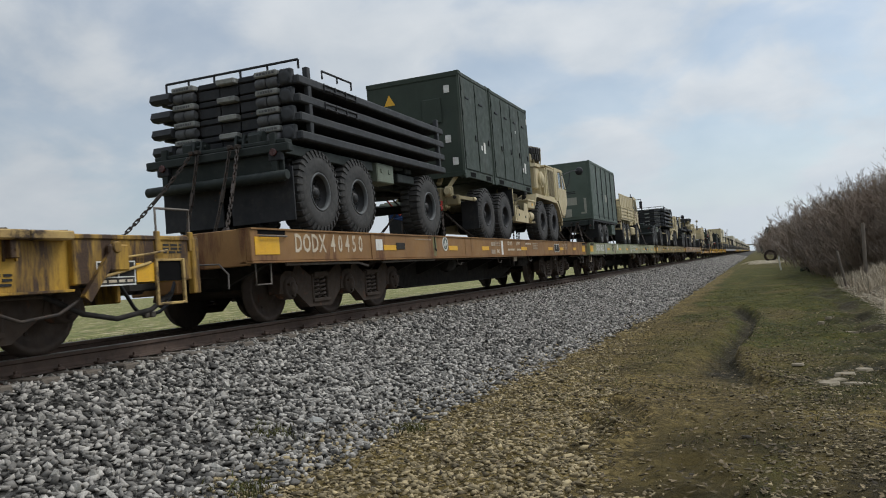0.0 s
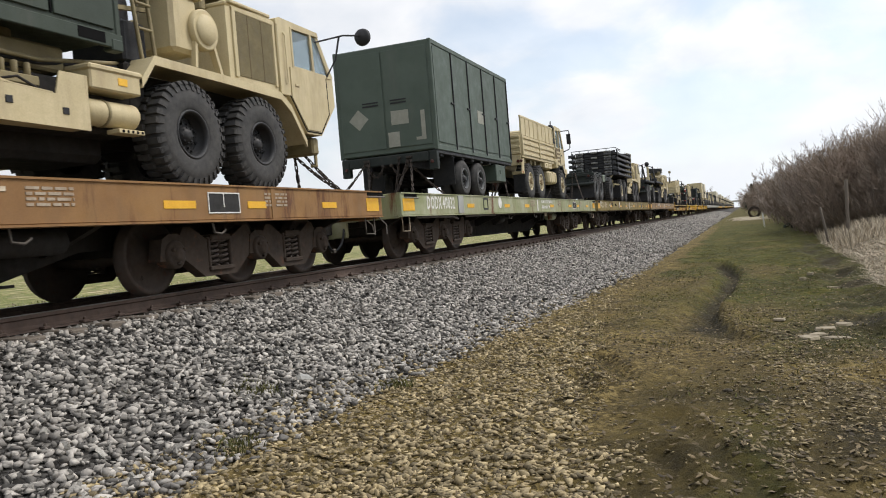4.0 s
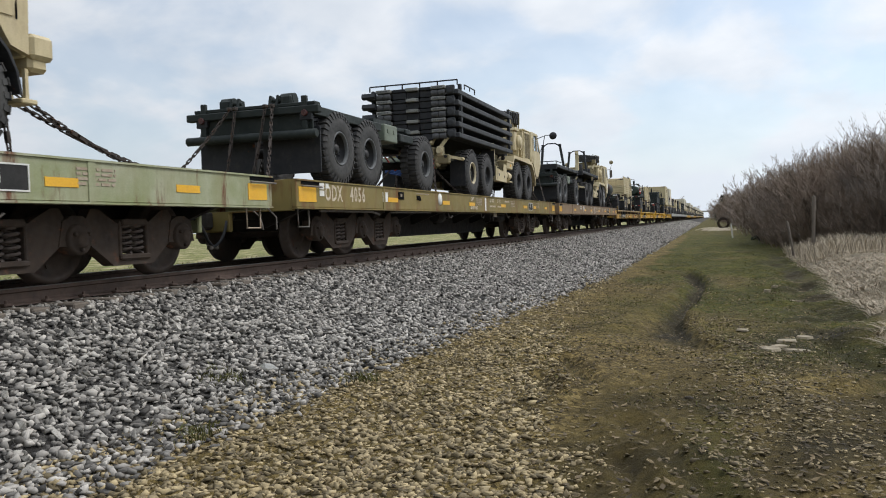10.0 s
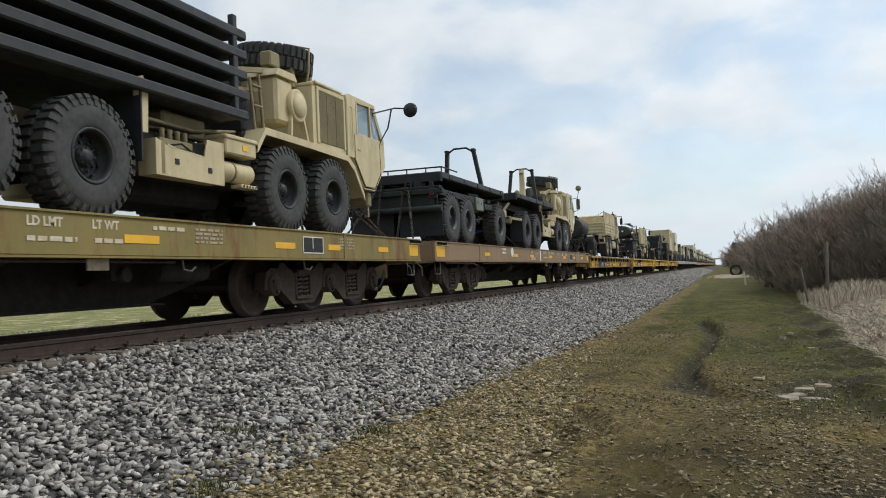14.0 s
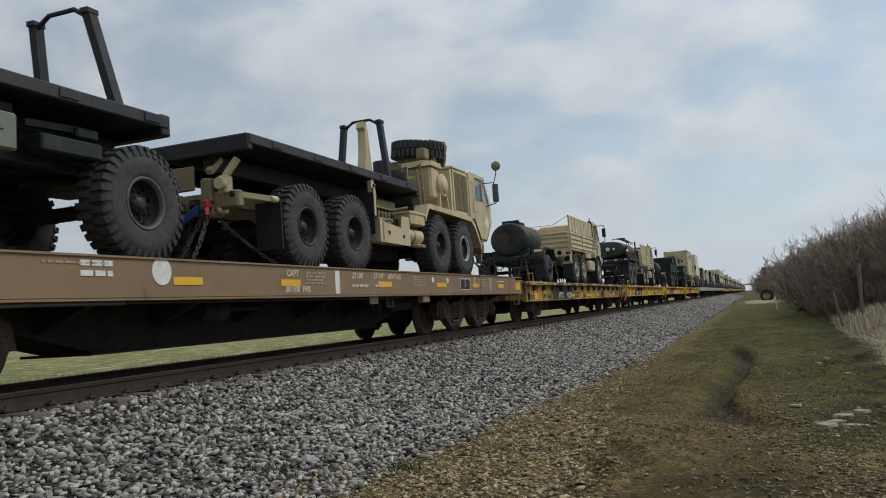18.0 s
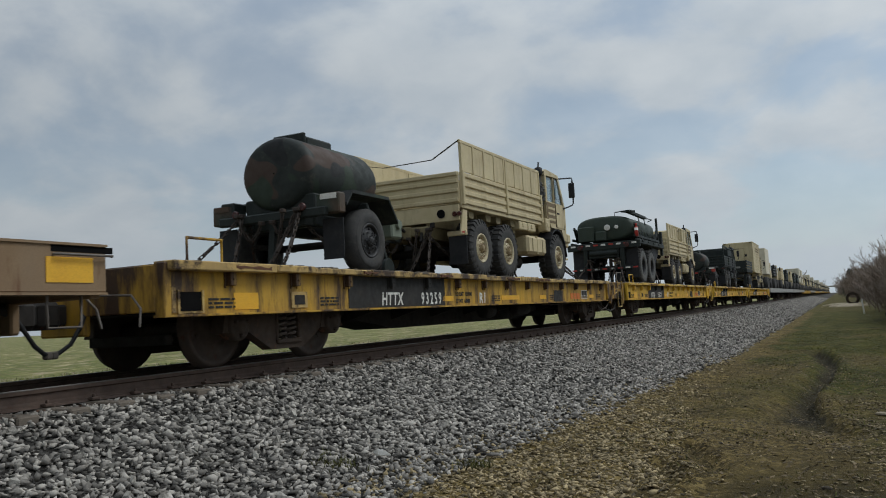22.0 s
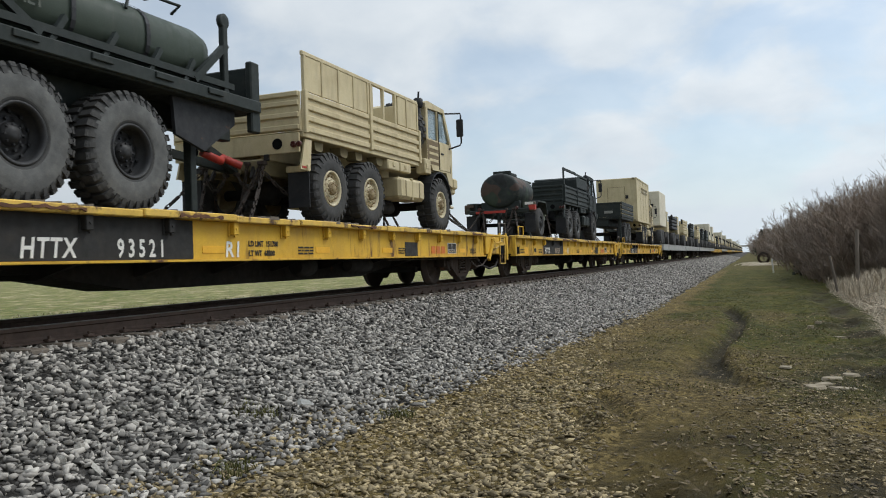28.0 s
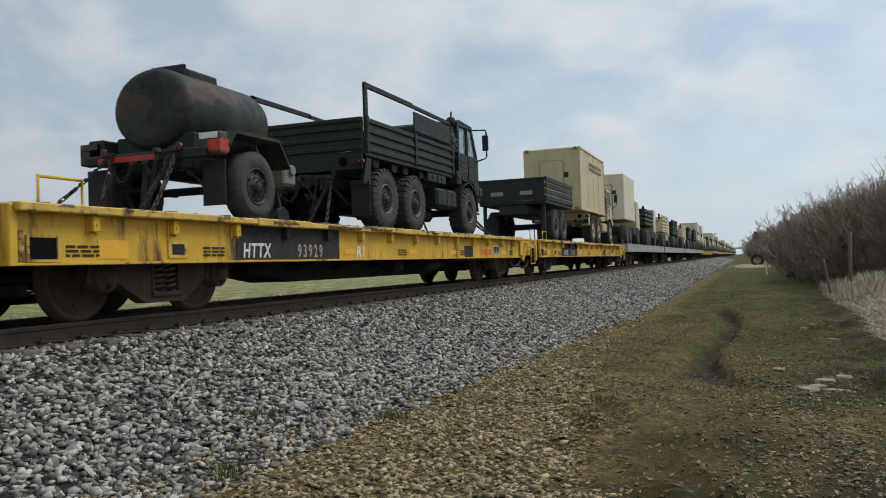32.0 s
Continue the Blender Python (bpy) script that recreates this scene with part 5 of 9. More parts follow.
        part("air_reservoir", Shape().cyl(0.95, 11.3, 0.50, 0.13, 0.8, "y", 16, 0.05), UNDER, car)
        part("brake_rod", Shape().tube([(1.3, 11.8, 0.57), (1.32, 14.0, 0.57), (1.36, 16.8, 0.57)], 0.015, 6), BOGIE, car)
        # the hand-brake lever and its chain at the front corner
        part("brake_lever", Shape().bar((1.52, 17.15, 0.52), (1.53, 17.55, 1.0), 0.06, 0.10).box(1.50, 1.56, 17.45, 17.72, 0.78, 1.05, 0.02).cyl(1.55, 17.55, 1.02, 0.06, 0.05, "x", 14), side, car)
        part("release_rod", Shape().tube([(1.52, 17.7, 0.92), (1.55, 18.0, 0.95), (1.54, 18.3, 0.99)], 0.014, 6), edge, car)
        part("brake_chain", Shape().tube([(1.42, 16.1, 0.5), (1.42, 16.5, 0.36), (1.44, 16.9, 0.40), (1.46, 17.2, 0.55)], 0.018, 6), CHAIN, car)
        part("handrail", Shape().tube([(1.50, 0.32, 1.14), (1.50, 0.32, 1.42), (1.50, 0.84, 1.42), (1.50, 0.84, 1.10)], 0.018, 8), side, car, "yellow end handrail hoop")
        part("handrail", Shape().tube([(1.50, 18.19, 1.12), (1.50, 18.19, 1.45), (1.50, 18.73, 1.45), (1.50, 18.73, 1.12)], 0.016, 8), PLATE, car, "bent steel end handrail hoop")
        part("rail_bracket", Shape().box(1.49, 1.525, 18.15, 18.23, 0.98, 1.20, 0.008), side, car)
        part("rail_bracket", Shape().box(1.49, 1.525, 18.69, 18.77, 0.98, 1.20, 0.008), side, car)
        # not cut in: flat patch, the recess's shade is its colour
        part("corner_recess", Shape().box(1.495, 1.504, 18.16, 18.55, 0.66, 0.88, 0), HOLE_SHADE, car)
        part("recess_rim", Shape().box(1.50, 1.535, 18.12, 18.16, 0.42, 0.90, 0.006).box(1.50, 1.535, 18.55, 18.59, 0.42, 0.90, 0.006).box(1.50, 1.535, 18.12, 18.59, 0.40, 0.43, 0.006).box(1.50, 1.52, 18.12, 18.59, 0.875, 0.90, 0.004), edge, car)
        bars("small_stencils", car, 18.28, 18.58, 0.95, 1.07, 3, PANEL, 1.502, seed + 9)
        part("bent_bar", Shape().tube([(1.515, 17.35, 0.72), (1.53, 17.75, 0.80), (1.525, 18.05, 0.86)], 0.018, 6), edge, car)
        part("air_hose", Shape().tube([(1.2, 16.9, 0.60), (1.32, 17.3, 0.38), (1.36, 17.7, 0.30), (1.36, 18.2, 0.36), (1.30, 18.6, 0.52)], 0.028, 8), UNDER, car, "slack black air hose")
        if number == "93481":
            mark("stencil_panel", car, 17.33, 17.83, 0.64, 0.88, PANEL, 1.502)
            mark("amber_strip", car, 17.86, 18.12, 0.66, 0.86, AMBER, 1.503)
            part("stencil_frame", Shape().box(1.504, 1.509, 17.32, 17.84, 0.87, 0.885, 0).box(1.504, 1.509, 17.32, 17.84, 0.635, 0.65, 0).box(1.504, 1.509, 17.32, 17.335, 0.64, 0.88, 0)
                 .box(1.504, 1.509, 17.60, 17.612, 0.72, 0.88, 0).box(1.504, 1.509, 17.825, 17.84, 0.64, 0.88, 0).box(1.504, 1.509, 17.32, 17.84, 0.715, 0.727, 0), WHITE, car)
            bars("stencil_writing", car, 17.37, 17.80, 0.655, 0.705, 1, WHITE_W, 1.506, 3)
        part("corner_recess", Shape().box(1.435, 1.446, 0.24, 0.58, 0.66, 0.86, 0), HOLE_SHADE, car)
        part("recess_rim", Shape().box(1.44, 1.46, 0.22, 0.25, 0.64, 0.88, 0).box(1.44, 1.46, 0.57, 0.60, 0.64, 0.88, 0).box(1.44, 1.46, 0.22, 0.60, 0.635, 0.655, 0).box(1.44, 1.455, 0.14, 0.20, 0.64, 0.92, 0.004), edge, car)
        coupler(car, 0.0, -1)
        coupler(car, L_, 1)
        x = 1.443
        mark("black_panel", car, 3.42, black_to + 0.08, 0.632, 1.08, PANEL, x, "black stencil panel")
        mark("amber_strip", car, 1.08, 1.50, 0.66, 0.85, AMBER, x)
        for a in (6.35, 9.0, 11.3, 15.3):
            mark("amber_strip", car, a, a + (1.0 if number == "93259" and a == 9.0 else 0.42), 0.70, 0.79, AMBER, x)
        mark("black_panel", car, 12.3, 12.9, 0.632, 0.90, PANEL, x)
        mark("stencil_panel", car, 14.57, 15.06, 0.69, 0.90, PANEL, x + 0.002)
        part("stencil_frame", Shape().box(x + 0.004, x + 0.008, 14.55, 15.08, 0.895, 0.908, 0).box(x + 0.004, x + 0.008, 14.55, 15.08, 0.682, 0.694, 0).box(x + 0.004, x + 0.008, 14.55, 14.565, 0.69, 0.9, 0)
             .box(x + 0.004, x + 0.008, 14.80, 14.812, 0.76, 0.9, 0).box(x + 0.004, x + 0.008, 15.065, 15.08, 0.69, 0.9, 0).box(x + 0.004, x + 0.008, 14.55, 15.08, 0.752, 0.762, 0), WHITE, car)
        bars("stencil_writing", car, 14.6, 15.03, 0.70, 0.745, 1, WHITE_F, x + 0.006, seed)
        part("inspection_frame", Shape().box(x, x + 0.012, 2.12, 2.45, 0.66, 0.86, 0.003), edge, car)
        part("inspection_plate", Shape().box(x + 0.01, x + 0.016, 2.18, 2.39, 0.70, 0.82, 0), UNDER, car)
        text_part("reporting_mark", "HTTX", 0.265, WHITE, car, facing(3.80 if not ink else ink, x + 0.005, 0.665), "white stencilled letters", 1.15, 0.15, 0.84)
        text_part("car_number", number, 0.265, WHITE if seed % 2 == 0 else WHITE_F, car, facing((4.98 if not ink else ink + wide), x + 0.005, 0.665), "white stencilled figures", 1.5, 0.0, 0.78)
        text_part("class_mark", "R1", 0.275, WHITE, car, facing(6.78 + (1.1 if black_to > 6.2 else 0), x + 0.003, 0.655), "", 1.1, 0.1, 1.05)
        heavy = {"93521": ("151700", "68300", 7.28), "93259": ("155100", "64800", 6.86)}.get(number)
        if heavy:
            for k, (word, fig) in enumerate((("LD LMT", heavy[0]), ("LT WT", heavy[1]))):
                text_part("load_stencil", word + "  " + fig, 0.10, PANEL, car, facing(heavy[2], x + 0.003, 0.79 - 0.125 * k))
        # the owner's mark as plain orange blocks
        for k in range(3):
            s = Shape().box(x - 0.003, x + 0.004, 13.62 + 0.28 * k, 13.84 + 0.28 * k, 0.68, 0.83, 0)
            part("owner_mark", s, ORANGE, car, "faded orange painted block")
        for k, a in enumerate((0.68, 2.75, 8.5, 12.0, 16.0)):
            bars("small_stencils", car, a, a + 0.42, 0.67, 0.80, 3, PANEL, x + 0.002, seed + k)
    bogie(car, (1.48, 3.42), rolling)
    bogie(car, (15.35, 17.25), rolling)
    return place(car, y0, 0.0)


# ---- road wheels ----
def tyre_shape(r, w, rim, lugs, lug_h):
    h = w / 2
    side = [(h - 0.03, rim), (h - 0.012, rim + 0.02), (h - 0.004, rim + 0.05), (h, rim + 0.4 * (r - rim)), (h - 0.001, rim + 0.62 * (r - rim)), (h - 0.006, rim + 0.64 * (r - rim)), (h - 0.018, r - 0.075), (h - 0.05, r - lug_h)]
    prof = [(-a, q) for a, q in side] + side[::-1]
    s = Shape().lathe(prof, 0, 0, 0, 44, caps=False)
    for k in range(lugs):
        for d in (1, -1):
            a = 2 * math.pi * (k + (0.5 if d < 0 else 0)) / lugs
            wd = math.pi * r / lugs * 0.58
            vs = []
            for rad, xs in ((r - lug_h - 0.012, (0.0, h - 0.005)), (r, (0.02, h - 0.03))):
                for x in xs:
                    for e in (-wd, wd):
                        vs.append((d * x, rad * math.cos(a) - e * math.sin(a), rad * math.sin(a) + e * math.cos(a)))
            s.add(vs, [(0, 1, 3, 2), (4, 6, 7, 5), (0, 4, 5, 1), (2, 3, 7, 6), (0, 2, 6, 4), (1, 5, 7, 3)])
            if lug_h < 0.018:
                continue
            q = []                      # shoulder blocks down the side wall
            for rad, x in ((r - 0.012, h - 0.02), (r - 0.115, h + 0.005)):
                for e in (-wd * 0.75, wd * 0.75):
                    for t in (0, -0.025):
                        q.append((d * (x + t), rad * math.cos(a) - e * math.sin(a), rad * math.sin(a) + e * math.cos(a)))
            s.add(q, [(0, 1, 3, 2), (4, 6, 7, 5), (0, 4, 5, 1), (2, 3, 7, 6), (0, 2, 6, 4), (1, 5, 7, 3)])
    return s


def rim_shape(rim, w, deep, bolts, hub_r, hub_out):
    h = w / 2
    return Shape().lathe([(-h + 0.02, rim), (h - 0.03, rim + 0.012), (h - 0.006, rim + 0.004), (h - 0.006, rim - 0.012), (h - 0.02, rim - 0.03), (h - 0.06, rim - 0.038)], 0, 0, 0, 36, caps=False)


def dish_shape(rim, w, deep, bolts, hub_r):
    """The well of the rim behind its edge, with the wheel nuts."""
    h = w / 2
    s = Shape().lathe([(h - 0.06, rim - 0.038), (h - deep, rim - 0.05), (h - deep, hub_r + 0.09), (h - deep + 0.03, hub_r + 0.06), (h - deep + 0.03, 0.02)], 0, 0, 0, 36, caps=False)
    for k in range(bolts):
        a = 2 * math.pi * k / bolts
        s.cyl(h - deep + 0.035, (hub_r + 0.035) * math.cos(a), (hub_r + 0.035) * math.sin(a), 0.014, 0.05, n=6, c=0)
    return s


def hub_shape(w, deep, hub_r, hub_out):
    h = w / 2
    s = Shape().lathe([(h - deep, hub_r), (h - deep + 0.07, hub_r * 0.95), (h - deep + hub_out * 0.7, hub_r * 0.7), (h - deep + hub_out, hub_r * 0.55), (h - deep + hub_out, 0.01)], 0, 0, 0, 20)
    for k in range(8):
        a = 2 * math.pi * k / 8
        s.cyl(h - deep + 0.075, hub_r * 0.8 * math.cos(a), hub_r * 0.8 * math.sin(a), 0.012, 0.04, n=6, c=0)
    return s


def disc_shape(rim, w, deep, bolts, hub_r):
    """The dished disc inside the rim, with its ring of nuts and hand holes."""
    h = w / 2
    s = Shape().lathe([(h - deep + 0.004, rim - 0.055), (h - deep + 0.02, rim - 0.085), (h - deep + 0.012, hub_r + 0.06)], 0, 0, 0, 32, caps=False)
    for k in range(bolts):
        a = 2 * math.pi * (k + 0.5) / bolts
        s.cyl(h - deep + 0.025, (rim - 0.075) * math.cos(a), (rim - 0.075) * math.sin(a), 0.019, 0.035, n=6, c=0)
    return s


WHEELS = {      # tyre radius, width, rim radius, lugs, lug height, dish depth, bolts, hub radius, hub length
    "heavy": (0.665, 0.42, 0.30, 34, 0.034, 0.19, 10, 0.12, 0.115),
    "medium": (0.585, 0.39, 0.285, 26, 0.024, 0.07, 12, 0.11, 0.09),
    "trailer": (0.61, 0.36, 0.29, 22, 0.022, 0.10, 10, 0.12, 0.10),
    "dual": (0.46, 0.26, 0.25, 0, 0.004, 0.12, 10, 0.10, 0.12),
    "bowser": (0.50, 0.30, 0.26, 0, 0.006, 0.06, 6, 0.10, 0.08),
}


def wheel(veh, kind, y, x, rim_m, tyre_m=None, flat_sides=("",)):
    """A road wheel on both ends of an axle: rim with tyre and hub."""
    r, w, rim, lugs, lh, deep, bolts, hr, ho = WHEELS[kind]
    tm, tan_hub = tyre_m or RUBBER, rim_m is RIM_T and kind != "heavy"
    for d in (0, 180):
        m = pose(x if d == 0 else -x, y, r, 0, 0, d)
        ob = part("wheel", shared("rim_%s_%s" % (kind, rim_m.name), lambda: rim_shape(rim, w, deep, bolts, hr, ho), rim_m), None, veh, "", m)
        part("tyre", shared("tyre_%s_%s" % (kind, RUBBER.name), lambda: tyre_shape(r, w, rim, lugs, lh), RUBBER), None, ob)
        part("rim_well", shared("dish_%s_%s" % (kind, rim_m.name), lambda: dish_shape(rim, w, deep, bolts, hr), rim_m if tan_hub else RIM_B), None, ob)
        if tm is RUBBER_G:
            h = w / 2
            part("sidewall", shared("sidewall_" + kind, lambda: Shape().lathe([(h - 0.012, rim + 0.03), (h + 0.004, rim + 0.06), (h + 0.004, rim + 0.66 * (r - rim)), (h - 0.012, r - 0.09)], 0, 0, 0, 44, caps=False), tm), None, ob, "pale grey dusted side wall")
        part("hub", shared("hub_%s_%s" % (kind, rim_m.name), lambda: hub_shape(w, deep, hr, ho), HUB_T if tan_hub else RIM_B), None, ob)
        part("rim_disc", shared("disc_%s_%s" % (kind, rim_m.name), lambda: disc_shape(rim, w, deep, bolts, hr), HUB_T if tan_hub else RIM_B), None, ob)


def chain_shape(p, q, sag=0.06):
    """Forged links from p to q, each turned a quarter against the last, with a turnbuckle."""
    p, q = Vector(p), Vector(q)
    n = max(3, int((q - p).length / 0.085))
    s = Shape()
    for i in range(n):
        a, b = i / n, (i + 1.35) / n
        u, v = p.lerp(q, a), p.lerp(q, min(b, 1))
        u.z -= sag * 4 * a * (1 - a)
        v.z -= sag * 4 * min(b, 1) * (1 - min(b, 1))
        if 0.40 < a < 0.52:
            s.bar(u, v, 0.044, 0.044)
        else:
            d = (v - u).normalized()
            a = d.cross(Vector((0, 0, 1)) if abs(d.z) < 0.95 else Vector((0, 1, 0))).normalized()
            if i % 2:
                a = d.cross(a)
            a *= 0.02
            s.bar(u + a, v + a, 0.015, 0.015).bar(u - a, v - a, 0.015, 0.015).bar(u - a, u + a, 0.015, 0.015).bar(v - a, v + a, 0.015, 0.015)
    return s


def chain(y0, z0, p, q, sag=0.06):
    ob = thing("tie_down_chain", "rusty tie-down chain with a turnbuckle, drawn tight" if sag < 0.1 else "rusty loose chain hanging in a bight", "chain", "tie-down chains")
    part("chain_run", chain_shape(p, q, sag), CHAIN, ob)
    s = Shape()
    for e in (p, q):
        s.box(e[0] - 0.035, e[0] + 0.035, e[1] - 0.05, e[1] + 0.05, e[2] - 0.03, e[2] + 0.03, 0.01)
    part("hook", s, CHAIN, ob)
    return place(ob, y0, z0)


def lamp(name, veh, x, y, z, r, axis="y"):
    part(name, Shape().cyl(x, y, z, r, 0.05, axis, 16, 0.01), LENS, veh)


def mirror(veh, x, y, z, paint, tall=True):
    s = Shape().tube([(x - 0.24, y - 0.30, z + 0.30), (x + 0.02, y - 0.01, z + 0.33), (x + 0.03, y, z + 0.28), (x + 0.03, y, z - 0.34), (x, y - 0.02, z - 0.40), (x - 0.24, y - 0.28, z - 0.52)], 0.02, 6)
    part("mirror_arm", s, BLACK, veh)
    s = Shape().box(x - 0.08, x + 0.08, y - 0.03, y + 0.03, z - 0.2, z + 0.2, 0.02)
    part("mirror", s, BLACK if tall else paint, veh)


# ---- military cargo truck, six wheels ----
def cargo_truck(paint, label, rim_m, y0, z0, upper="panels", strap=False, full=True, gate_low=False):
    t = thing("cargo_truck", label, "truck", "trucks on the flatcars")
    for y in (0.0, 1.43, 4.88):
        wheel(t, "medium", y, 1.025, rim_m)
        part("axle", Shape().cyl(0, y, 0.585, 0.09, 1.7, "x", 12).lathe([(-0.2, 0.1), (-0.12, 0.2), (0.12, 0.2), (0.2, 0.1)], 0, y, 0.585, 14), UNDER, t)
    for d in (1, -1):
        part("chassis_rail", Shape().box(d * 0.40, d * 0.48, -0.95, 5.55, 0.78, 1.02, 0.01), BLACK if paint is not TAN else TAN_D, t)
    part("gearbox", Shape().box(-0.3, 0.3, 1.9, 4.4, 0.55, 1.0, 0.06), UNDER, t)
    # bed: floor, ribbed drop sides, upper rails, tailgate
    if upper != "none":
        part("bed_floor", Shape().box(-1.2, 1.2, -0.85, 3.72, 1.32, 1.42, 0.01).box(-0.52, -0.38, -0.8, 3.7, 1.02, 1.32).box(0.38, 0.52, -0.8, 3.7, 1.02, 1.32), paint, t)
        for d in (1, -1):
            s = Shape().box(d * 1.17, d * 1.20, -0.85, 3.72, 1.42, 2.02, 0.005)
            panel = part("drop_side", s, paint, t, "ribbed steel drop side")
            rib = shared("drop_side_rib_" + paint.name, lambda: Shape().box(-0.0225, 0.0225, -1.095, 1.095, -0.045, 0.045, 0.012), paint)
            post = shared("drop_side_post_" + paint.name, lambda: Shape().box(-0.035, 0.035, 0.0, 0.09, 1.38, 2.05, 0.01), paint)
            for z in (1.45, 1.62, 1.79, 1.97):
                for y in (0.30, 2.61):
                    part("rib", rib, None, panel, "", pose(d * 1.2125, y, z))
            for y in (-0.84, 1.42, 3.66):
                part("post", post, None, panel, "", pose(d * 1.215, y, 0))
            s = Shape()
            segs = [(-0.78, 1.40), (1.50, 3.66)]
            for k, (a, b) in enumerate(segs):
                s.box(d * 1.165, d * 1.215, a - 0.06, b + 0.04, 2.58, 2.65, 0.01)
                n = 4
                for i in range(n + 1):
                    y = a + (b - a) * i / n
                    s.box(d * 1.165, d * 1.222, y - 0.03, y + 0.03, 2.02, 2.6, 0.006)
                if upper == "panels" or (upper == "open" and k == 0):
                    s.box(d * 1.17, d * 1.205, a, b, 2.04, 2.6, 0.004)
                elif upper == "open":
                    s.box(d * 1.17, d * 1.205, a, a + 0.12, 2.04, 2.6, 0.004).box(d * 1.17, d * 1.205, b - 0.95, b, 2.04, 2.6, 0.004)
            if upper == "frame":
                s = Shape().box(d * 1.165, d * 1.215, -0.84, -0.72, 2.02, 2.66, 0.006).box(d * 1.165, d * 1.215, -0.84, 1.4, 2.56, 2.66, 0.01)
                s.bar((d * 1.19, 1.3, 2.6), (d * 1.19, 3.6, 2.58), 0.05, 0.07)
                s.box(d * 1.17, d * 1.205, 1.5, 3.6, 2.1, 2.5, 0.004)
            part("upper_rail", s, paint, t, "slatted upper side" if upper == "panels" else "half-open upper side")
        s = Shape().box(-1.17, 1.17, -0.90, -0.85, 1.42, 2.02, 0.006)
        for z in (1.47, 1.66, 1.84, 1.98):
            s.box(-1.16, 1.16, -0.93, -0.88, z - 0.04, z + 0.04, 0.012)
        part("tailgate", s, paint, t, "ribbed steel tailgate")
        part("headboard", Shape().box(-1.17, 1.17, 3.70, 3.76, 1.42, 2.62, 0.01), paint, t)
    # rear plate with lamp openings
    part("rear_plate", Shape().box(-1.16, 1.16, -0.92, -0.88, 1.08, 1.38, 0.006), paint, t)
    part("tail_crossbeam", Shape().box(-0.52, 0.52, -0.97, -0.9, 0.84, 1.02, 0.02).box(-0.14, 0.14, -1.0, -0.95, 0.80, 1.04, 0.02), TAN_D if paint is TAN else paint, t)
    part("tow_pintle", Shape().tube([(0, -0.98, 0.95), (0, -1.13, 1.0), (0, -1.18, 0.9), (0, -1.1, 0.82)], 0.03).bar((0.36, -0.95, 0.9), (0.38, -1.05, 0.72), 0.05, 0.05).bar((-0.36, -0.95, 0.9), (-0.38, -1.05, 0.72), 0.05, 0.05), UNDER, t)
    part("gladhand", Shape().box(0.55, 0.64, -0.97, -0.92, 0.98, 1.08, 0.01).box(-0.64, -0.55, -0.97, -0.92, 0.98, 1.08, 0.01), UNDER, t)
    for d in (1, -1):
        # no real opening: a flush disc coloured as the shade inside
        part("lamp_opening", Shape().cyl(d * 0.78, -0.925, 1.23, 0.085, 0.02, "y", 20, 0), HOLE_SHADE, t)
        lamp("tail_lamp", t, d * 1.08, -0.95, 1.2, 0.05)
        lamp("tail_lamp", t, d * 1.18, -0.95, 1.2, 0.045)
        part("mud_flap", Shape().box(d * 0.82, d * 1.2, -0.72, -0.70, 0.25, 0.85, 0.004), BLACK, t)
        part("flap_bracket", Shape().prism([(-0.9, 0.82), (-0.62, 0.82), (-0.55, 1.3), (-0.75, 1.3)], d * 1.14, d * 1.17).box(d * 0.8, d * 1.2, -0.74, -0.66, 0.8, 0.9, 0.01), paint, t)
        part("reflector", Shape().box(d * 1.166, d * 1.178, -0.86, -0.66, 0.845, 0.875, 0), RED if full else paint, t)
        # on tan trucks the brackets' darker colour paints the shade under the bed
        for y in (-0.35, 0.50, 1.05, 1.9, 2.7):
            part("bed_bracket", Shape().prism([(y + 0.02, 1.20), (y + 0.06, 1.17), (y + 0.22, 1.17), (y + 0.26, 1.20), (y + 0.28, 1.32), (y, 1.32)], d * 0.9, d * 1.10), TAN_D if paint is TAN else paint, t)
    part("tool_box", Shape().box(1.0, 1.2, 2.2, 2.72, 1.12, 1.31, 0.02).box(1.19, 1.215, 2.4, 2.5, 1.19, 1.27, 0.004).box(1.0, 1.2, 2.76, 3.28, 1.12, 1.31, 0.02).box(1.19, 1.215, 2.96, 3.06, 1.19, 1.27, 0.004), paint, t)
    part("fuel_tank", Shape().box(0.72, 1.2, 2.72, 3.98, 0.60, 1.03, 0.06).box(0.71, 1.21, 3.30, 3.35, 0.59, 1.04, 0.05), paint, t, "chamfered fuel tank")
    part("tank_strap", Shape().box(1.195, 1.208, 2.98, 3.02, 0.66, 0.97, 0.002).box(1.195, 1.208, 3.66, 3.70, 0.66, 0.97, 0.002), TAN_D if paint is TAN else paint, t)
    part("battery_box", Shape().box(1.0, 1.22, 4.0, 4.32, 1.2, 1.52, 0.02).box(1.2, 1.235, 4.05, 4.2, 1.3, 1.42, 0.01), paint, t)
    part("air_tank", Shape().cyl(0.7, 2.9, 0.45, 0.12, 0.8, "y", 16, 0.03), UNDER, t)
    part("far_side_tank", Shape().box(-1.2, -0.72, 2.3, 4.0, 0.50, 1.03, 0.05), paint, t)
    part("transfer_case", Shape().box(-0.55, 0.4, 2.0, 3.4, 0.36, 0.8, 0.08).cyl(0.2, 3.3, 0.5, 0.09, 1.8, "y", 12), UNDER, t)
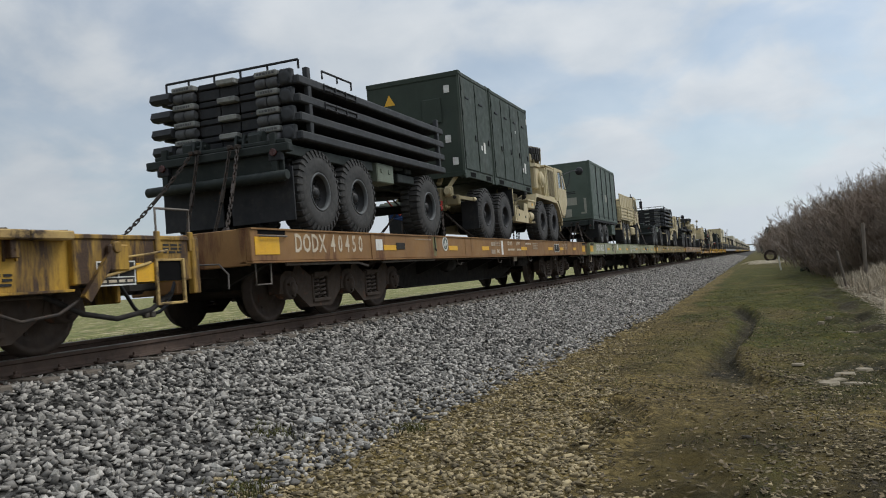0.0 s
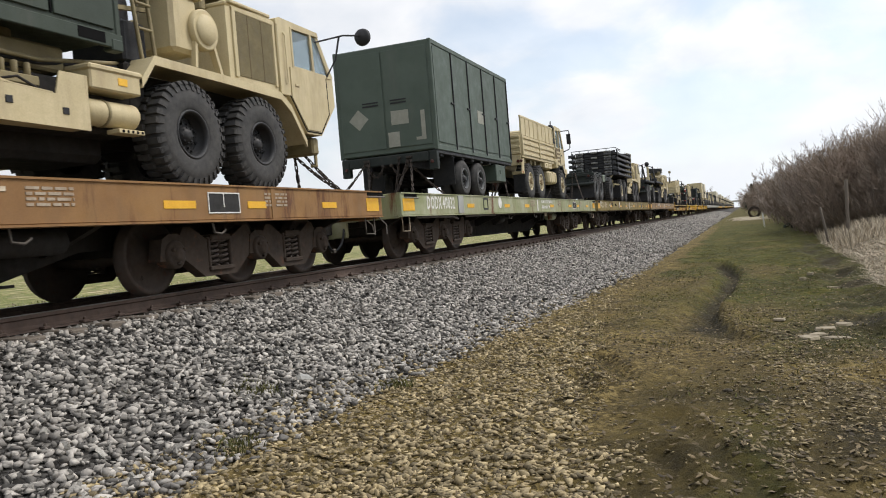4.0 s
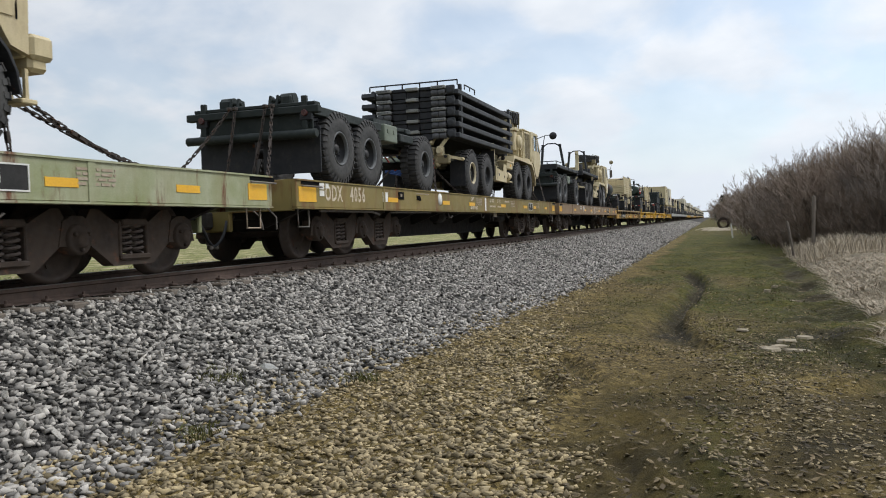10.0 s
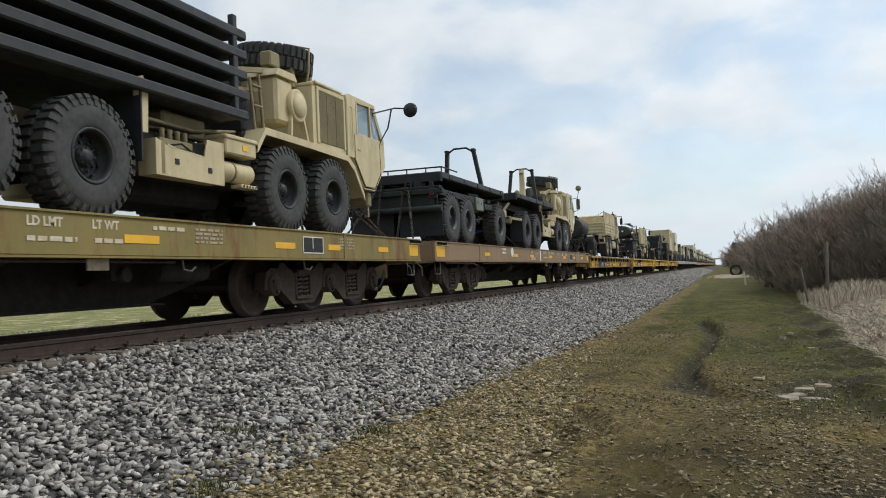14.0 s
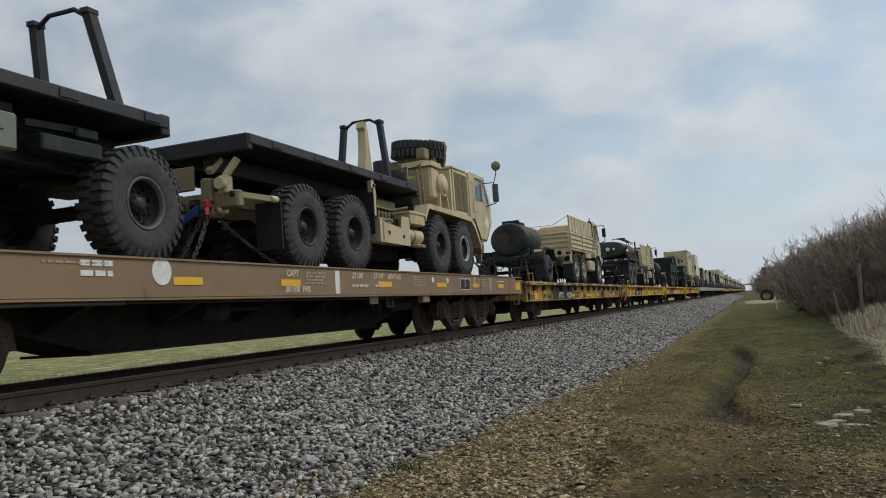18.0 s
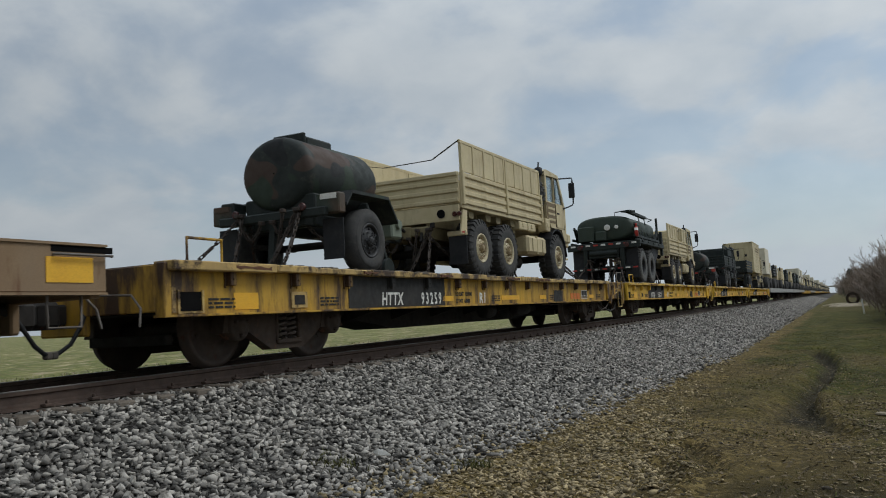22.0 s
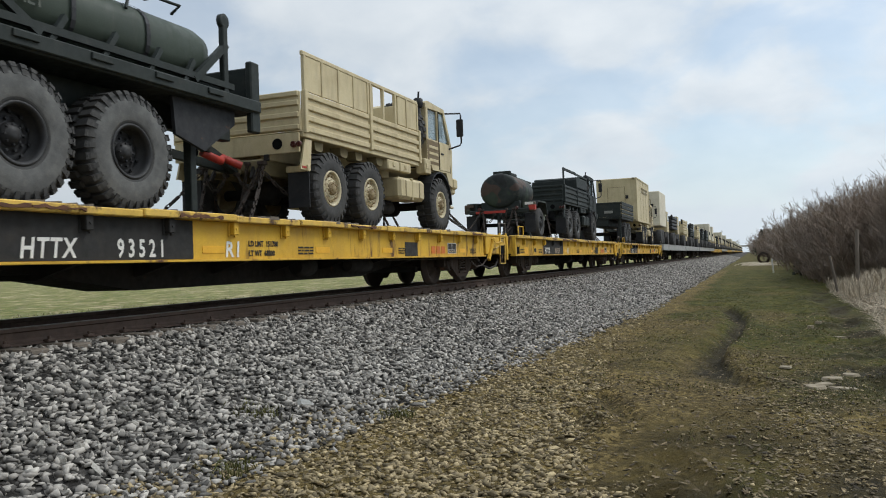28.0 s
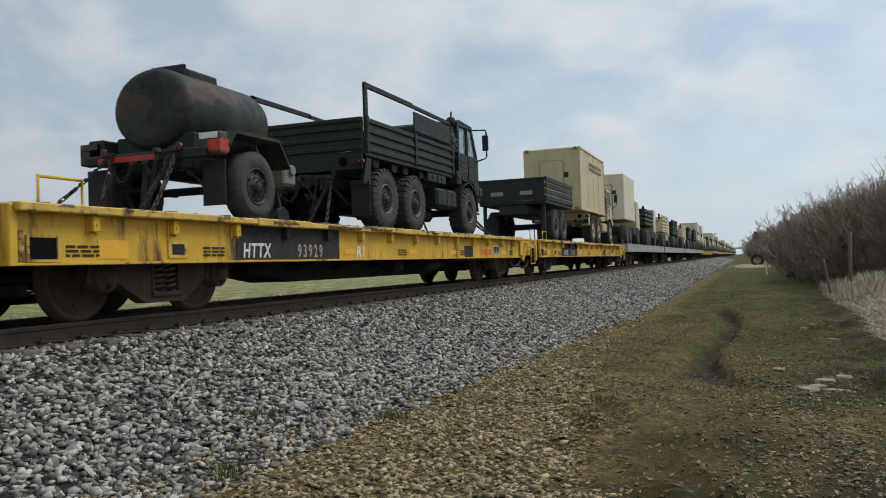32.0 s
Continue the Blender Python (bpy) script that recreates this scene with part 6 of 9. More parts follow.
    part("spare_tyre", shared("tyre_medium_" + RUBBER.name, lambda: tyre_shape(*WHEELS["medium"][:5]), RUBBER), None, t, "upright spare tyre", pose(0.62, 3.98, 2.14, 0, 0, 90) @ Matrix.Diagonal((0.98, 1, 1, 1)))
    part("exhaust_stack", Shape().cyl(1.08, 4.06, 2.2, 0.05, 0.9, "z", 14).cyl(1.08, 4.06, 2.70, 0.10, 0.2, "z", 16, 0.04).tube([(1.08, 4.06, 2.78), (1.09, 4.08, 2.94)], 0.022, 8), BLACK, t)
    # cab
    a, f, wy = 4.20, 5.72, 4.88
    s = Shape()
    for d in (1, -1):
        s.prism([(a, 1.42), (a + 0.22, 1.42), (a + 0.3, 1.32), (a + 1.12, 1.32), (a + 1.28, 1.08), (f - 0.03, 1.02), (f, 1.85), (f - 0.03, 1.98), (a, 1.98)], d * 1.12, d * 1.19)
        s.box(d * 1.12, d * 1.19, a, a + 0.12, 1.9, 2.66, 0.02)
        s.bar((d * 1.15, a + 0.70, 1.95), (d * 1.15, a + 0.70, 2.68), 0.06, 0.10)
        s.bar((d * 1.15, f - 0.06, 1.95), (d * 1.13, f - 0.42, 2.70), 0.07, 0.09)
    s.box(-1.14, 1.14, a, a + 0.05, 1.42, 2.66, 0.01).box(-1.14, 1.14, f - 0.06, f - 0.01, 1.0, 1.95, 0.02).box(-1.1, 1.1, a, f - 0.1, 1.30, 1.36)
    part("cab", s, paint, t)
    part("cab_roof", Shape().prism([(a - 0.02, 2.62), (f - 0.40, 2.66), (f - 0.46, 2.74), (a + 0.1, 2.78), (a - 0.02, 2.72)], -1.19, 1.19), paint, t)
    for d in (1, -1):
        part("side_window", Shape().box(d * 1.135, d * 1.145, a + 0.12, a + 0.65, 1.98, 2.64, 0), GLASS, t)
        part("door_window", Shape().prism([(a + 0.75, 1.98), (f - 0.08, 1.98), (f - 0.40, 2.64), (a + 0.75, 2.66)], d * 1.135, d * 1.145), GLASS, t)
        part("door_panel", Shape().prism([(a + 0.72, 1.36), (f - 0.2, 1.36), (f - 0.12, 1.94), (a + 0.72, 1.94)], d * 1.185, d * 1.205), paint, t, "cab door")
        s = Shape()
        arch = [(wy + 0.69 * math.cos(q), 0.62 + 0.69 * math.sin(q)) for q in [math.pi * k / 10 for k in range(11)]]
        inner = [(wy + 0.66 * math.cos(q), 0.62 + 0.66 * math.sin(q)) for q in [math.pi * k / 10 for k in range(10, -1, -1)]]
        part("wheel_arch", s.prism(arch + inner, d * 0.85, d * 1.215), BLACK, t, "black rubber wheel arch")
        # on tan cabs the brown stands for tan in shadow behind the door
        part("engine_panel", Shape().box(d * 1.188, d * 1.196, a + 0.02, a + 0.68, 1.44, 1.95, 0), BROWN_P if paint is TAN else OLIVE_D, t, "brown louvred panel behind the door, shade in its colour" if paint is TAN else "")
        part("door_seam", Shape().box(d * 1.188, d * 1.2, a + 0.685, a + 0.705, 1.36, 2.64, 0).box(d * 1.18, d * 1.2, f - 0.17, f - 0.155, 1.34, 1.95, 0), HOLE_SHADE, t)
        part("door_handle", Shape().box(d * 1.2, d * 1.225, a + 0.78, a + 0.92, 1.70, 1.74, 0.008), BLACK, t)
        part("cab_vent", Shape().box(d * 1.19, d * 1.205, a + 0.1, a + 0.62, 1.5, 1.56, 0.004).box(d * 1.19, d * 1.205, a + 0.1, a + 0.62, 1.64, 1.70, 0.004).box(d * 1.19, d * 1.205, a + 0.1, a + 0.62, 1.78, 1.84, 0.004), paint, t)
        mirror(t, d * 1.40, f + 0.0, 2.38, paint)
    part("windscreen", Shape().add([(-1.08, f - 0.06, 1.97), (1.08, f - 0.06, 1.97), (1.08, f - 0.41, 2.64), (-1.08, f - 0.41, 2.64)], [(0, 1, 2, 3)]), GLASS, t)
    part("seat", Shape().box(-0.9, 0.9, a + 0.3, a + 0.5, 1.5, 2.35, 0.06).box(-0.9, 0.9, a + 0.3, a + 0.9, 1.4, 1.6, 0.05), CANVAS, t)
    part("front_bumper", Shape().box(-1.15, 1.15, f + 0.02, f + 0.26, 0.88, 1.2, 0.04).box(0.75, 1.2, f + 0.0, f + 0.30, 1.0, 1.25, 0.04), paint, t)
    part("tow_step", Shape().box(0.85, 1.15, f - 0.1, f + 0.1, 0.55, 0.6, 0.01).bar((0.9, f, 0.6), (0.9, f, 0.9), 0.04, 0.04).bar((1.1, f, 0.6), (1.1, f, 0.9), 0.04, 0.04), paint, t)
    for d in (1, -1):
        lamp("headlight", t, d * 0.95, f + 0.28, 1.12, 0.09)
    if strap:
        part("strap", Shape().bar((1.19, -0.84, 2.63), (0.6, -0.84, 2.32), 0.05, 0.008).bar((0.6, -0.84, 2.32), (-0.5, -0.84, 2.30), 0.05, 0.008).bar((-0.5, -0.84, 2.30), (-1.19, -0.84, 2.45), 0.05, 0.008), CANVAS, t, "slack black webbing strap")
    return place(t, y0, z0)


# ---- heavy eight-wheel truck ----
def heavy_truck(paint, label, y0, z0, load=None, rims=(0, 0, 0, 0), round_mirror=True):
    t = thing("heavy_truck", label, "truck", "trucks on the flatcars")
    for y, k in zip((0.0, 1.58, 5.65, 7.2), rims):
        wheel(t, "heavy", y, 1.005, (RIM_B, RIM_T, RIM_W)[k])
        part("axle", Shape().cyl(0, y, 0.665, 0.1, 1.6, "x", 12).lathe([(-0.22, 0.1), (-0.12, 0.22), (0.12, 0.22), (0.22, 0.1)], 0, y, 0.665, 14), UNDER, t)
    for d in (1, -1):
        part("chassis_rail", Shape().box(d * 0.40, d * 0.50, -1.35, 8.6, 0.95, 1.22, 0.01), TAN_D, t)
    part("gearbox", Shape().box(-0.35, 0.35, 2.3, 6.6, 0.55, 1.1, 0.06), UNDER, t)
    # rear: bumperette, tow fittings, hook tail
    part("rear_frame", Shape().box(-1.0, 1.0, -1.5, -1.35, 0.85, 1.1, 0.03).box(-0.60, -0.42, -1.58, -1.25, 0.75, 1.3, 0.03).box(0.42, 0.60, -1.58, -1.25, 0.75, 1.3, 0.03), TAN_D, t)
    part("tow_arm", Shape().bar((0.62, -1.4, 1.12), (1.15, -0.9, 1.0), 0.07, 0.08).cyl(1.16, -0.86, 1.0, 0.05, 0.16, "y", 12).bar((0.5, -1.45, 1.4), (0.5, -1.2, 1.62), 0.1, 0.08), paint, t)
    part("data_plate", Shape().box(-0.35, 0.3, -1.56, -1.5, 1.15, 1.5, 0.02), TAN_D, t)
    sling = Shape()
    for k in range(4):
        sling.tube([(-0.75, -1.62 - 0.03 * k, 0.80 - 0.035 * k), (-0.2, -1.70, 0.68 - 0.04 * k), (0.25, -1.66, 0.80 - 0.03 * k), (0.42, -1.6, 0.92 - 0.03 * k)], 0.022, 6)
    part("sling", sling, BLUE, t, "folded blue lifting sling")
    part("chain_hook", Shape().box(0.52, 0.62, -1.68, -1.58, 0.86, 0.98, 0.02).bar((0.57, -1.63, 0.9), (0.64, -1.72, 0.74), 0.05, 0.05), RED, t, "red chain hook")
    part("hydraulic_ram", Shape().cyl(-0.55, -1.62, 0.98, 0.085, 0.95, "x", 16, 0.02).cyl(-0.02, -1.62, 0.98, 0.05, 0.3, "x", 12), OLIVE_L, t)
    part("tow_casting", Shape().box(0.66, 0.84, -1.52, -1.36, 1.05, 1.32, 0.03).cyl(0.75, -1.54, 1.2, 0.09, 0.1, "y", 14).box(0.62, 0.7, -1.5, -1.3, 0.8, 1.05, 0.02).bar((0.75, -1.44, 1.3), (0.95, -1.40, 1.55), 0.08, 0.08), paint, t)
    part("air_coupling", Shape().cyl(0.9, -1.46, 1.04, 0.045, 0.12, "y", 10).cyl(-0.85, -1.46, 1.04, 0.045, 0.12, "y", 10).box(0.2, 0.36, -1.56, -1.5, 0.9, 1.02, 0.01), UNDER, t)
    part("tow_pintle", Shape().box(-0.12, 0.12, -1.75, -1.5, 0.8, 1.0, 0.03).tube([(0, -1.75, 0.95), (0, -1.9, 1.0), (0, -1.95, 0.9), (0, -1.85, 0.82)], 0.03), UNDER, t)
    for d in (1, -1):
        part("mud_flap", Shape().box(d * 0.78, d * 1.22, -0.78, -0.75, 0.28, 0.98, 0.004), BLACK, t)
        part("mud_guard", Shape().box(d * 0.8, d * 1.22, 2.32, 2.35, 0.7, 1.55, 0.004), BLACK, t)
        part("light_post", Shape().prism([(2.36, 1.05), (2.46, 1.05), (2.48, 1.50), (2.40, 1.72), (2.30, 1.68)], d * 1.12, d * 1.20), paint, t)
        lamp("marker_lamp", t, d * 1.21, 2.40, 1.6, 0.035, "x")
    part("step_box", Shape().prism([(2.62, 0.58), (3.98, 0.56), (3.98, 0.90), (3.5, 0.90), (2.85, 0.94), (2.62, 1.02)], 1.165, 1.19).box(0.93, 1.17, 2.62, 3.98, 0.58, 0.60, 0).box(0.93, 1.19, 2.60, 2.625, 0.58, 1.02, 0).box(0.95, 1.19, 3.955, 3.98, 0.58, 1.14, 0).prism([(3.55, 0.88), (3.97, 0.88), (3.97, 1.14), (3.62, 1.14)], 1.168, 1.187), paint, t, "open sheet-steel side tray")
    part("tray_rim", Shape().bar((1.178, 2.86, 0.945), (1.178, 3.52, 0.905), 0.03, 0.012).bar((1.10, 2.9, 0.98), (1.12, 3.5, 0.86), 0.05, 0.03), paint, t)
    part("valve_bank", Shape().box(0.95, 1.05, 2.85, 3.5, 0.98, 1.08, 0.01).cyl(1.0, 2.95, 1.14, 0.035, 0.14, "z", 10).cyl(1.0, 3.1, 1.14, 0.035, 0.14, "z", 10).cyl(1.0, 3.25, 1.14, 0.035, 0.14, "z", 10).cyl(1.0, 3.4, 1.14, 0.035, 0.14, "z", 10), TAN_D, t)
    part("control_lever", Shape().tube([(1.05, 3.05, 1.0), (1.14, 3.15, 1.02), (1.16, 3.35, 0.93)], 0.014, 6), UNDER, t)
    part("box_latch", Shape().box(1.188, 1.2, 2.95, 3.03, 0.74, 0.81, 0.003), BLACK, t)
    part("box_latch", Shape().box(1.188, 1.2, 3.62, 3.70, 0.70, 0.77, 0.003), BLACK, t)
    part("tray_strap", Shape().box(1.188, 1.193, 2.70, 2.76, 0.6, 0.98, 0), TAN_D, t)
    part("battery_box", Shape().box(0.72, 1.20, 4.02, 4.78, 1.02, 1.26, 0.02).box(0.70, 1.22, 4.0, 4.80, 1.22, 1.29, 0.02), paint, t)
    part("warning_label", Shape().box(1.2, 1.206, 4.42, 4.56, 1.10, 1.18, 0), AMBER, t)
    part("air_tank", Shape().cyl(1.02, 4.42, 0.80, 0.145, 0.78, "y", 20, 0.06).box(0.98, 1.06, 4.1, 4.12, 0.64, 0.96), paint, t, "horizontal air tank")
    part("air_tank_step", Shape().box(1.0, 1.18, 4.4, 4.8, 0.58, 0.63, 0.006), paint, t)
    for k in range(5):
        part("step_hole", Shape().cyl(1.182, 4.46 + 0.075 * k, 0.605, 0.018, 0.006, "x", 10, 0), HOLE_SHADE, t)
    part("tank_strap", Shape().lathe([(-0.02, 0.15), (-0.02, 0.155), (0.02, 0.155), (0.02, 0.15)], 1.02, 4.3, 0.80, 20, "y"), TAN_D, t)
    for k in range(5):
        part("pipe", Shape().tube([(0.85 + 0.05 * k, 2.5, 1.15 + 0.03 * k), (0.8 + 0.04 * k, 3.6, 1.2 + 0.02 * k), (0.75, 5.0, 1.3 + 0.05 * k)], 0.025, 6), (TAN_D, BLACK)[k % 2], t)
    part("far_side_tank", Shape().box(-1.19, -0.6, 2.5, 4.9, 0.42, 1.12, 0.05), paint, t)
    part("transfer_case", Shape().box(-0.55, 0.5, 2.4, 4.9, 0.34, 0.75, 0.08), UNDER, t)
    # added dark blocks that stand in for the shade behind the tray
    part("chassis_gear", Shape().box(0.5, 0.93, 2.45, 4.9, 0.6, 1.15, 0.03).box(0.5, 0.9, 4.9, 5.2, 0.7, 1.5, 0.03), UNDER, t)
    part("hydraulic_tank", Shape().box(0.3, 0.9, 3.1, 4.0, 1.2, 1.48, 0.03).cyl(0.6, 3.4, 1.55, 0.16, 0.16, "z", 16), TAN_D, t)
    # front fenders
    for d in (1, -1):
        s = Shape()
        pts = [(4.78, 1.22), (5.02, 1.52), (6.35, 1.50), (7.75, 1.46), (8.02, 1.30), (8.42, 0.80)]
        for (ya, za), (yb, zb) in zip(pts, pts[1:]):
            s.prism([(ya, za), (yb, zb), (yb, zb - 0.05), (ya, za - 0.05)], d * 0.62, d * 1.22)
            s.prism([(ya, za + 0.01), (yb, zb + 0.01), (yb, zb - 0.10), (ya, za - 0.10)], d * 1.19, d * 1.225)
        part("fender", s, paint, t, "angular front fender")
        part("wheel_well", Shape().box(d * 0.55, d * 0.62, 4.9, 8.0, 0.7, 1.46), UNDER, t)
    # engine housing with mesh side, air cleaner, exhaust
    part("engine_housing", Shape().prism([(6.6, 1.50), (7.80, 1.48), (7.80, 2.54), (7.5, 2.57), (6.6, 2.50)], -1.16, 1.16), paint, t)
    part("housing_lid", Shape().box(-1.13, 1.13, 6.66, 7.76, 2.53, 2.59, 0.015).box(1.0, 1.18, 6.7, 7.7, 2.56, 2.61, 0.012), paint, t)
    for d in (1, -1):
        part("seam", Shape().box(d * 1.172, d * 1.181, 7.08, 7.088, 1.58, 2.47, 0).box(d * 1.172, d * 1.181, 7.42, 7.428, 1.58, 2.47, 0), BROWN_P, t)
        s = Shape().box(d * 1.156, d * 1.172, 6.80, 7.72, 1.58, 2.47, 0.004)
        for k in range(34):
            z = 1.60 + k * 0.0255
            s.box(d * 1.17, d * 1.178, 6.82, 7.70, z, z + 0.012, 0)
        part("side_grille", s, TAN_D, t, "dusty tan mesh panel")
        part("grille_edge", Shape().box(d * 1.155, d * 1.185, 6.72, 6.80, 1.55, 2.50, 0.006).box(d * 1.155, d * 1.185, 7.72, 7.78, 1.55, 2.50, 0.006).box(d * 1.155, d * 1.185, 6.72, 7.78, 2.46, 2.52, 0.006), paint, t)
    part("air_cleaner", Shape().box(0.55, 1.1, 5.55, 6.08, 1.72, 2.45, 0.05).prism([(5.5, 2.45), (6.15, 2.45), (6.08, 2.56), (5.56, 2.56)], 0.5, 1.14), paint, t)
    part("air_cleaner_lid", Shape().cyl(1.12, 6.12, 2.06, 0.27, 0.12, "x", 28, 0.02).lathe([(0, 0.2), (0.03, 0.19), (0.03, 0.01)], 1.18, 6.12, 2.06, 24), paint, t, "round air-cleaner lid")
    part("brace", Shape().bar((1.12, 5.9, 1.55), (1.12, 5.95, 2.0), 0.07, 0.05).bar((1.12, 6.42, 1.52), (1.12, 6.25, 2.0), 0.09, 0.05), paint, t)
    part("stowage", Shape().cyl(0.45, 5.2, 2.1, 0.22, 0.5, "z", 16).box(0.1, 0.9, 4.9, 5.3, 1.5, 2.0, 0.03).cyl(0.0, 5.4, 2.2, 0.2, 0.9, "z", 14), BLACK, t)
    part("hand_ladder", Shape().tube([(1.0, 5.32, 1.5), (0.98, 5.25, 2.4)], 0.025).tube([(1.0, 5.08, 1.5), (0.98, 5.0, 2.3)], 0.025).tube([(1.0, 5.3, 1.9), (1.0, 5.05, 1.9)], 0.02).tube([(1.0, 5.28, 2.2), (1.0, 5.03, 2.2)], 0.02), TAN_D, t)
    part("boom", Shape().bar((0.95, 4.2, 2.25), (0.80, 6.15, 2.68), 0.09, 0.08).box(0.70, 0.90, 5.75, 6.05, 2.68, 2.92, 0.02).bar((0.95, 4.5, 2.05), (0.85, 5.4, 2.2), 0.05, 0.05).bar((0.93, 4.6, 2.1), (0.93, 4.6, 2.35), 0.05, 0.05), TAN_D, t, "spare-wheel hoist arm")
    part("spare_tyre", shared("tyre_heavy_" + RUBBER.name, lambda: tyre_shape(*WHEELS["heavy"][:5]), RUBBER), None, t, "spare tyre laid flat behind the cab", pose(0.32, 6.85, 3.06, 0, 97, 0))
    part("tyre_carrier", Shape().box(-0.3, 0.85, 6.5, 6.62, 2.48, 2.84, 0.02).box(-0.3, 0.85, 7.1, 7.22, 2.5, 2.84, 0.02).box(0.1, 0.5, 6.4, 7.3, 2.78, 2.86, 0.02), TAN_D, t)
    part("tyre_strap", Shape().tube([(0.95, 6.75, 2.45), (1.0, 6.8, 2.8), (1.0, 6.85, 3.2), (0.6, 6.85, 3.32)], 0.02, 6), TAN_D, t)
    # cab
    s = Shape()
    side = [(7.82, 1.46), (8.05, 1.46), (8.48, 0.92), (8.95, 0.92), (9.48, 1.45), (9.46, 1.92), (7.82, 1.92)]
    for d in (1, -1):
        s.prism(side, d * 1.14, d * 1.20)
        s.box(d * 1.14, d * 1.20, 7.82, 8.22, 1.9, 2.54, 0.02)
        s.bar((d * 1.17, 9.43, 1.9), (d * 1.14, 9.04, 2.56), 0.07, 0.09)
        s.bar((d * 1.17, 8.86, 1.9), (d * 1.17, 8.82, 2.56), 0.06, 0.06)
    s.box(-1.15, 1.15, 7.82, 7.88, 1.46, 2.54).box(-1.14, 1.14, 8.0, 9.3, 1.40, 1.46)
    s.add([(x, y, z) for x in (-1.16, 1.16) for y, z in ((8.95, 0.92), (9.48, 1.45), (9.46, 1.94), (9.38, 1.94), (9.40, 1.48), (8.9, 0.98))],
          [(0, 1, 2, 3, 4, 5), (11, 10, 9, 8, 7, 6)] + [(i, (i + 1) % 6, 6 + (i + 1) % 6, 6 + i) for i in range(6)])
    part("cab", s, paint, t)
    part("cab_roof", Shape().prism([(7.80, 2.50), (9.09, 2.54), (9.05, 2.61), (7.9, 2.62), (7.80, 2.58)], -1.20, 1.20), paint, t)
    for d in (1, -1):
        part("door_window", Shape().box(d * 1.165, d * 1.175, 8.24, 8.82, 1.93, 2.50, 0), GLASS, t)
        part("quarter_window", Shape().prism([(8.89, 1.93), (9.39, 1.93), (9.05, 2.52), (8.89, 2.52)], d * 1.165, d * 1.175), GLASS, t)
        part("door", Shape().prism([(8.10, 1.44), (8.50, 0.98), (8.92, 0.98), (9.22, 1.30), (9.2, 1.90), (8.10, 1.90)], d * 1.198, d * 1.216).box(d * 1.20, d * 1.23, 8.2, 8.32, 1.62, 1.66, 0.006), paint, t, "cab door")
        loop = [(8.06, 1.46), (8.48, 0.955), (8.94, 0.955), (9.25, 1.29), (9.23, 1.90)]
        seam = Shape()
        for p, q in zip(loop, loop[1:]):
            seam.bar((d * 1.202, *p), (d * 1.202, *q), 0.014, 0.016)
        part("door_seam", seam, HOLE_SHADE, t)
        part("grab_bar", Shape().tube([(d * 1.2, 7.98, 1.62), (d * 1.235, 7.98, 1.66), (d * 1.235, 7.98, 2.36), (d * 1.2, 7.98, 2.4)], 0.012, 6), paint, t)
        part("window_edge", Shape().box(d * 1.175, d * 1.212, 8.19, 8.24, 1.90, 2.54, 0.006).box(d * 1.175, d * 1.212, 8.19, 9.38, 1.89, 1.94, 0.006), paint, t)
        if round_mirror:
            part("mirror_arm", Shape().tube([(d * 1.18, 9.0, 2.45), (d * 1.45, 9.5, 2.62), (d * 1.62, 9.75, 2.64)], 0.016, 6).tube([(d * 1.2, 9.25, 1.9), (d * 1.35, 9.35, 2.2), (d * 1.4, 9.45, 2.6)], 0.016, 6), BLACK, t)
            part("mirror", Shape().lathe([(-0.05, 0.02), (-0.03, 0.13), (0.03, 0.15), (0.04, 0.02)], d * 1.66, 9.8, 2.62, 22, "y"), BLACK, t, "round black mirror")
        else:
            part("mirror_arm", Shape().tube([(d * 1.18, 8.95, 2.45), (d * 1.40, 9.28, 2.50), (d * 1.42, 9.28, 1.95), (d * 1.2, 9.0, 1.85)], 0.018, 6).tube([(d * 1.40, 9.28, 2.50), (d * 1.44, 9.40, 2.76), (d * 1.44, 9.40, 2.88)], 0.014, 6), BLACK, t)
            part("mirror", Shape().box(d * 1.34, d * 1.50, 9.27, 9.33, 1.98, 2.46, 0.02), PLATE, t)
            part("round_mirror", Shape().lathe([(-0.05, 0.02), (-0.03, 0.11), (0.03, 0.13), (0.04, 0.02)], d * 1.44, 9.40, 2.96, 20, "y"), TAN_D, t)
        for k in range(3):
            lamp("front_lamp", t, d * 1.08, 9.48, 1.5 + 0.13 * k, 0.05)
    part("windscreen", Shape().add([(-1.1, 9.41, 1.95), (1.1, 9.41, 1.95), (1.08, 9.04, 2.52), (-1.08, 9.04, 2.52)], [(0, 1, 2, 3)]), GLASS, t)
    part("seat", Shape().box(-0.9, 0.9, 7.9, 8.1, 1.5, 2.3, 0.06).box(-0.9, 0.9, 7.9, 8.5, 1.45, 1.62, 0.05), CANVAS, t)
    part("front_bumper", Shape().box(-1.1, 1.1, 8.8, 9.0, 0.62, 0.9, 0.03).tube([(0.95, 8.98, 0.9), (0.95, 9.12, 0.9), (0.95, 9.12, 0.45), (0.95, 8.98, 0.45)], 0.03), TAN_D, t)
    if not round_mirror:
        part("placard", Shape().add([(1.222, 9.0 + 0.19 * math.cos(k * math.pi / 2), 1.42 + 0.19 * math.sin(k * math.pi / 2)) for k in range(4)], [(0, 1, 2, 3)]), WHITE, t, "white diamond placard")
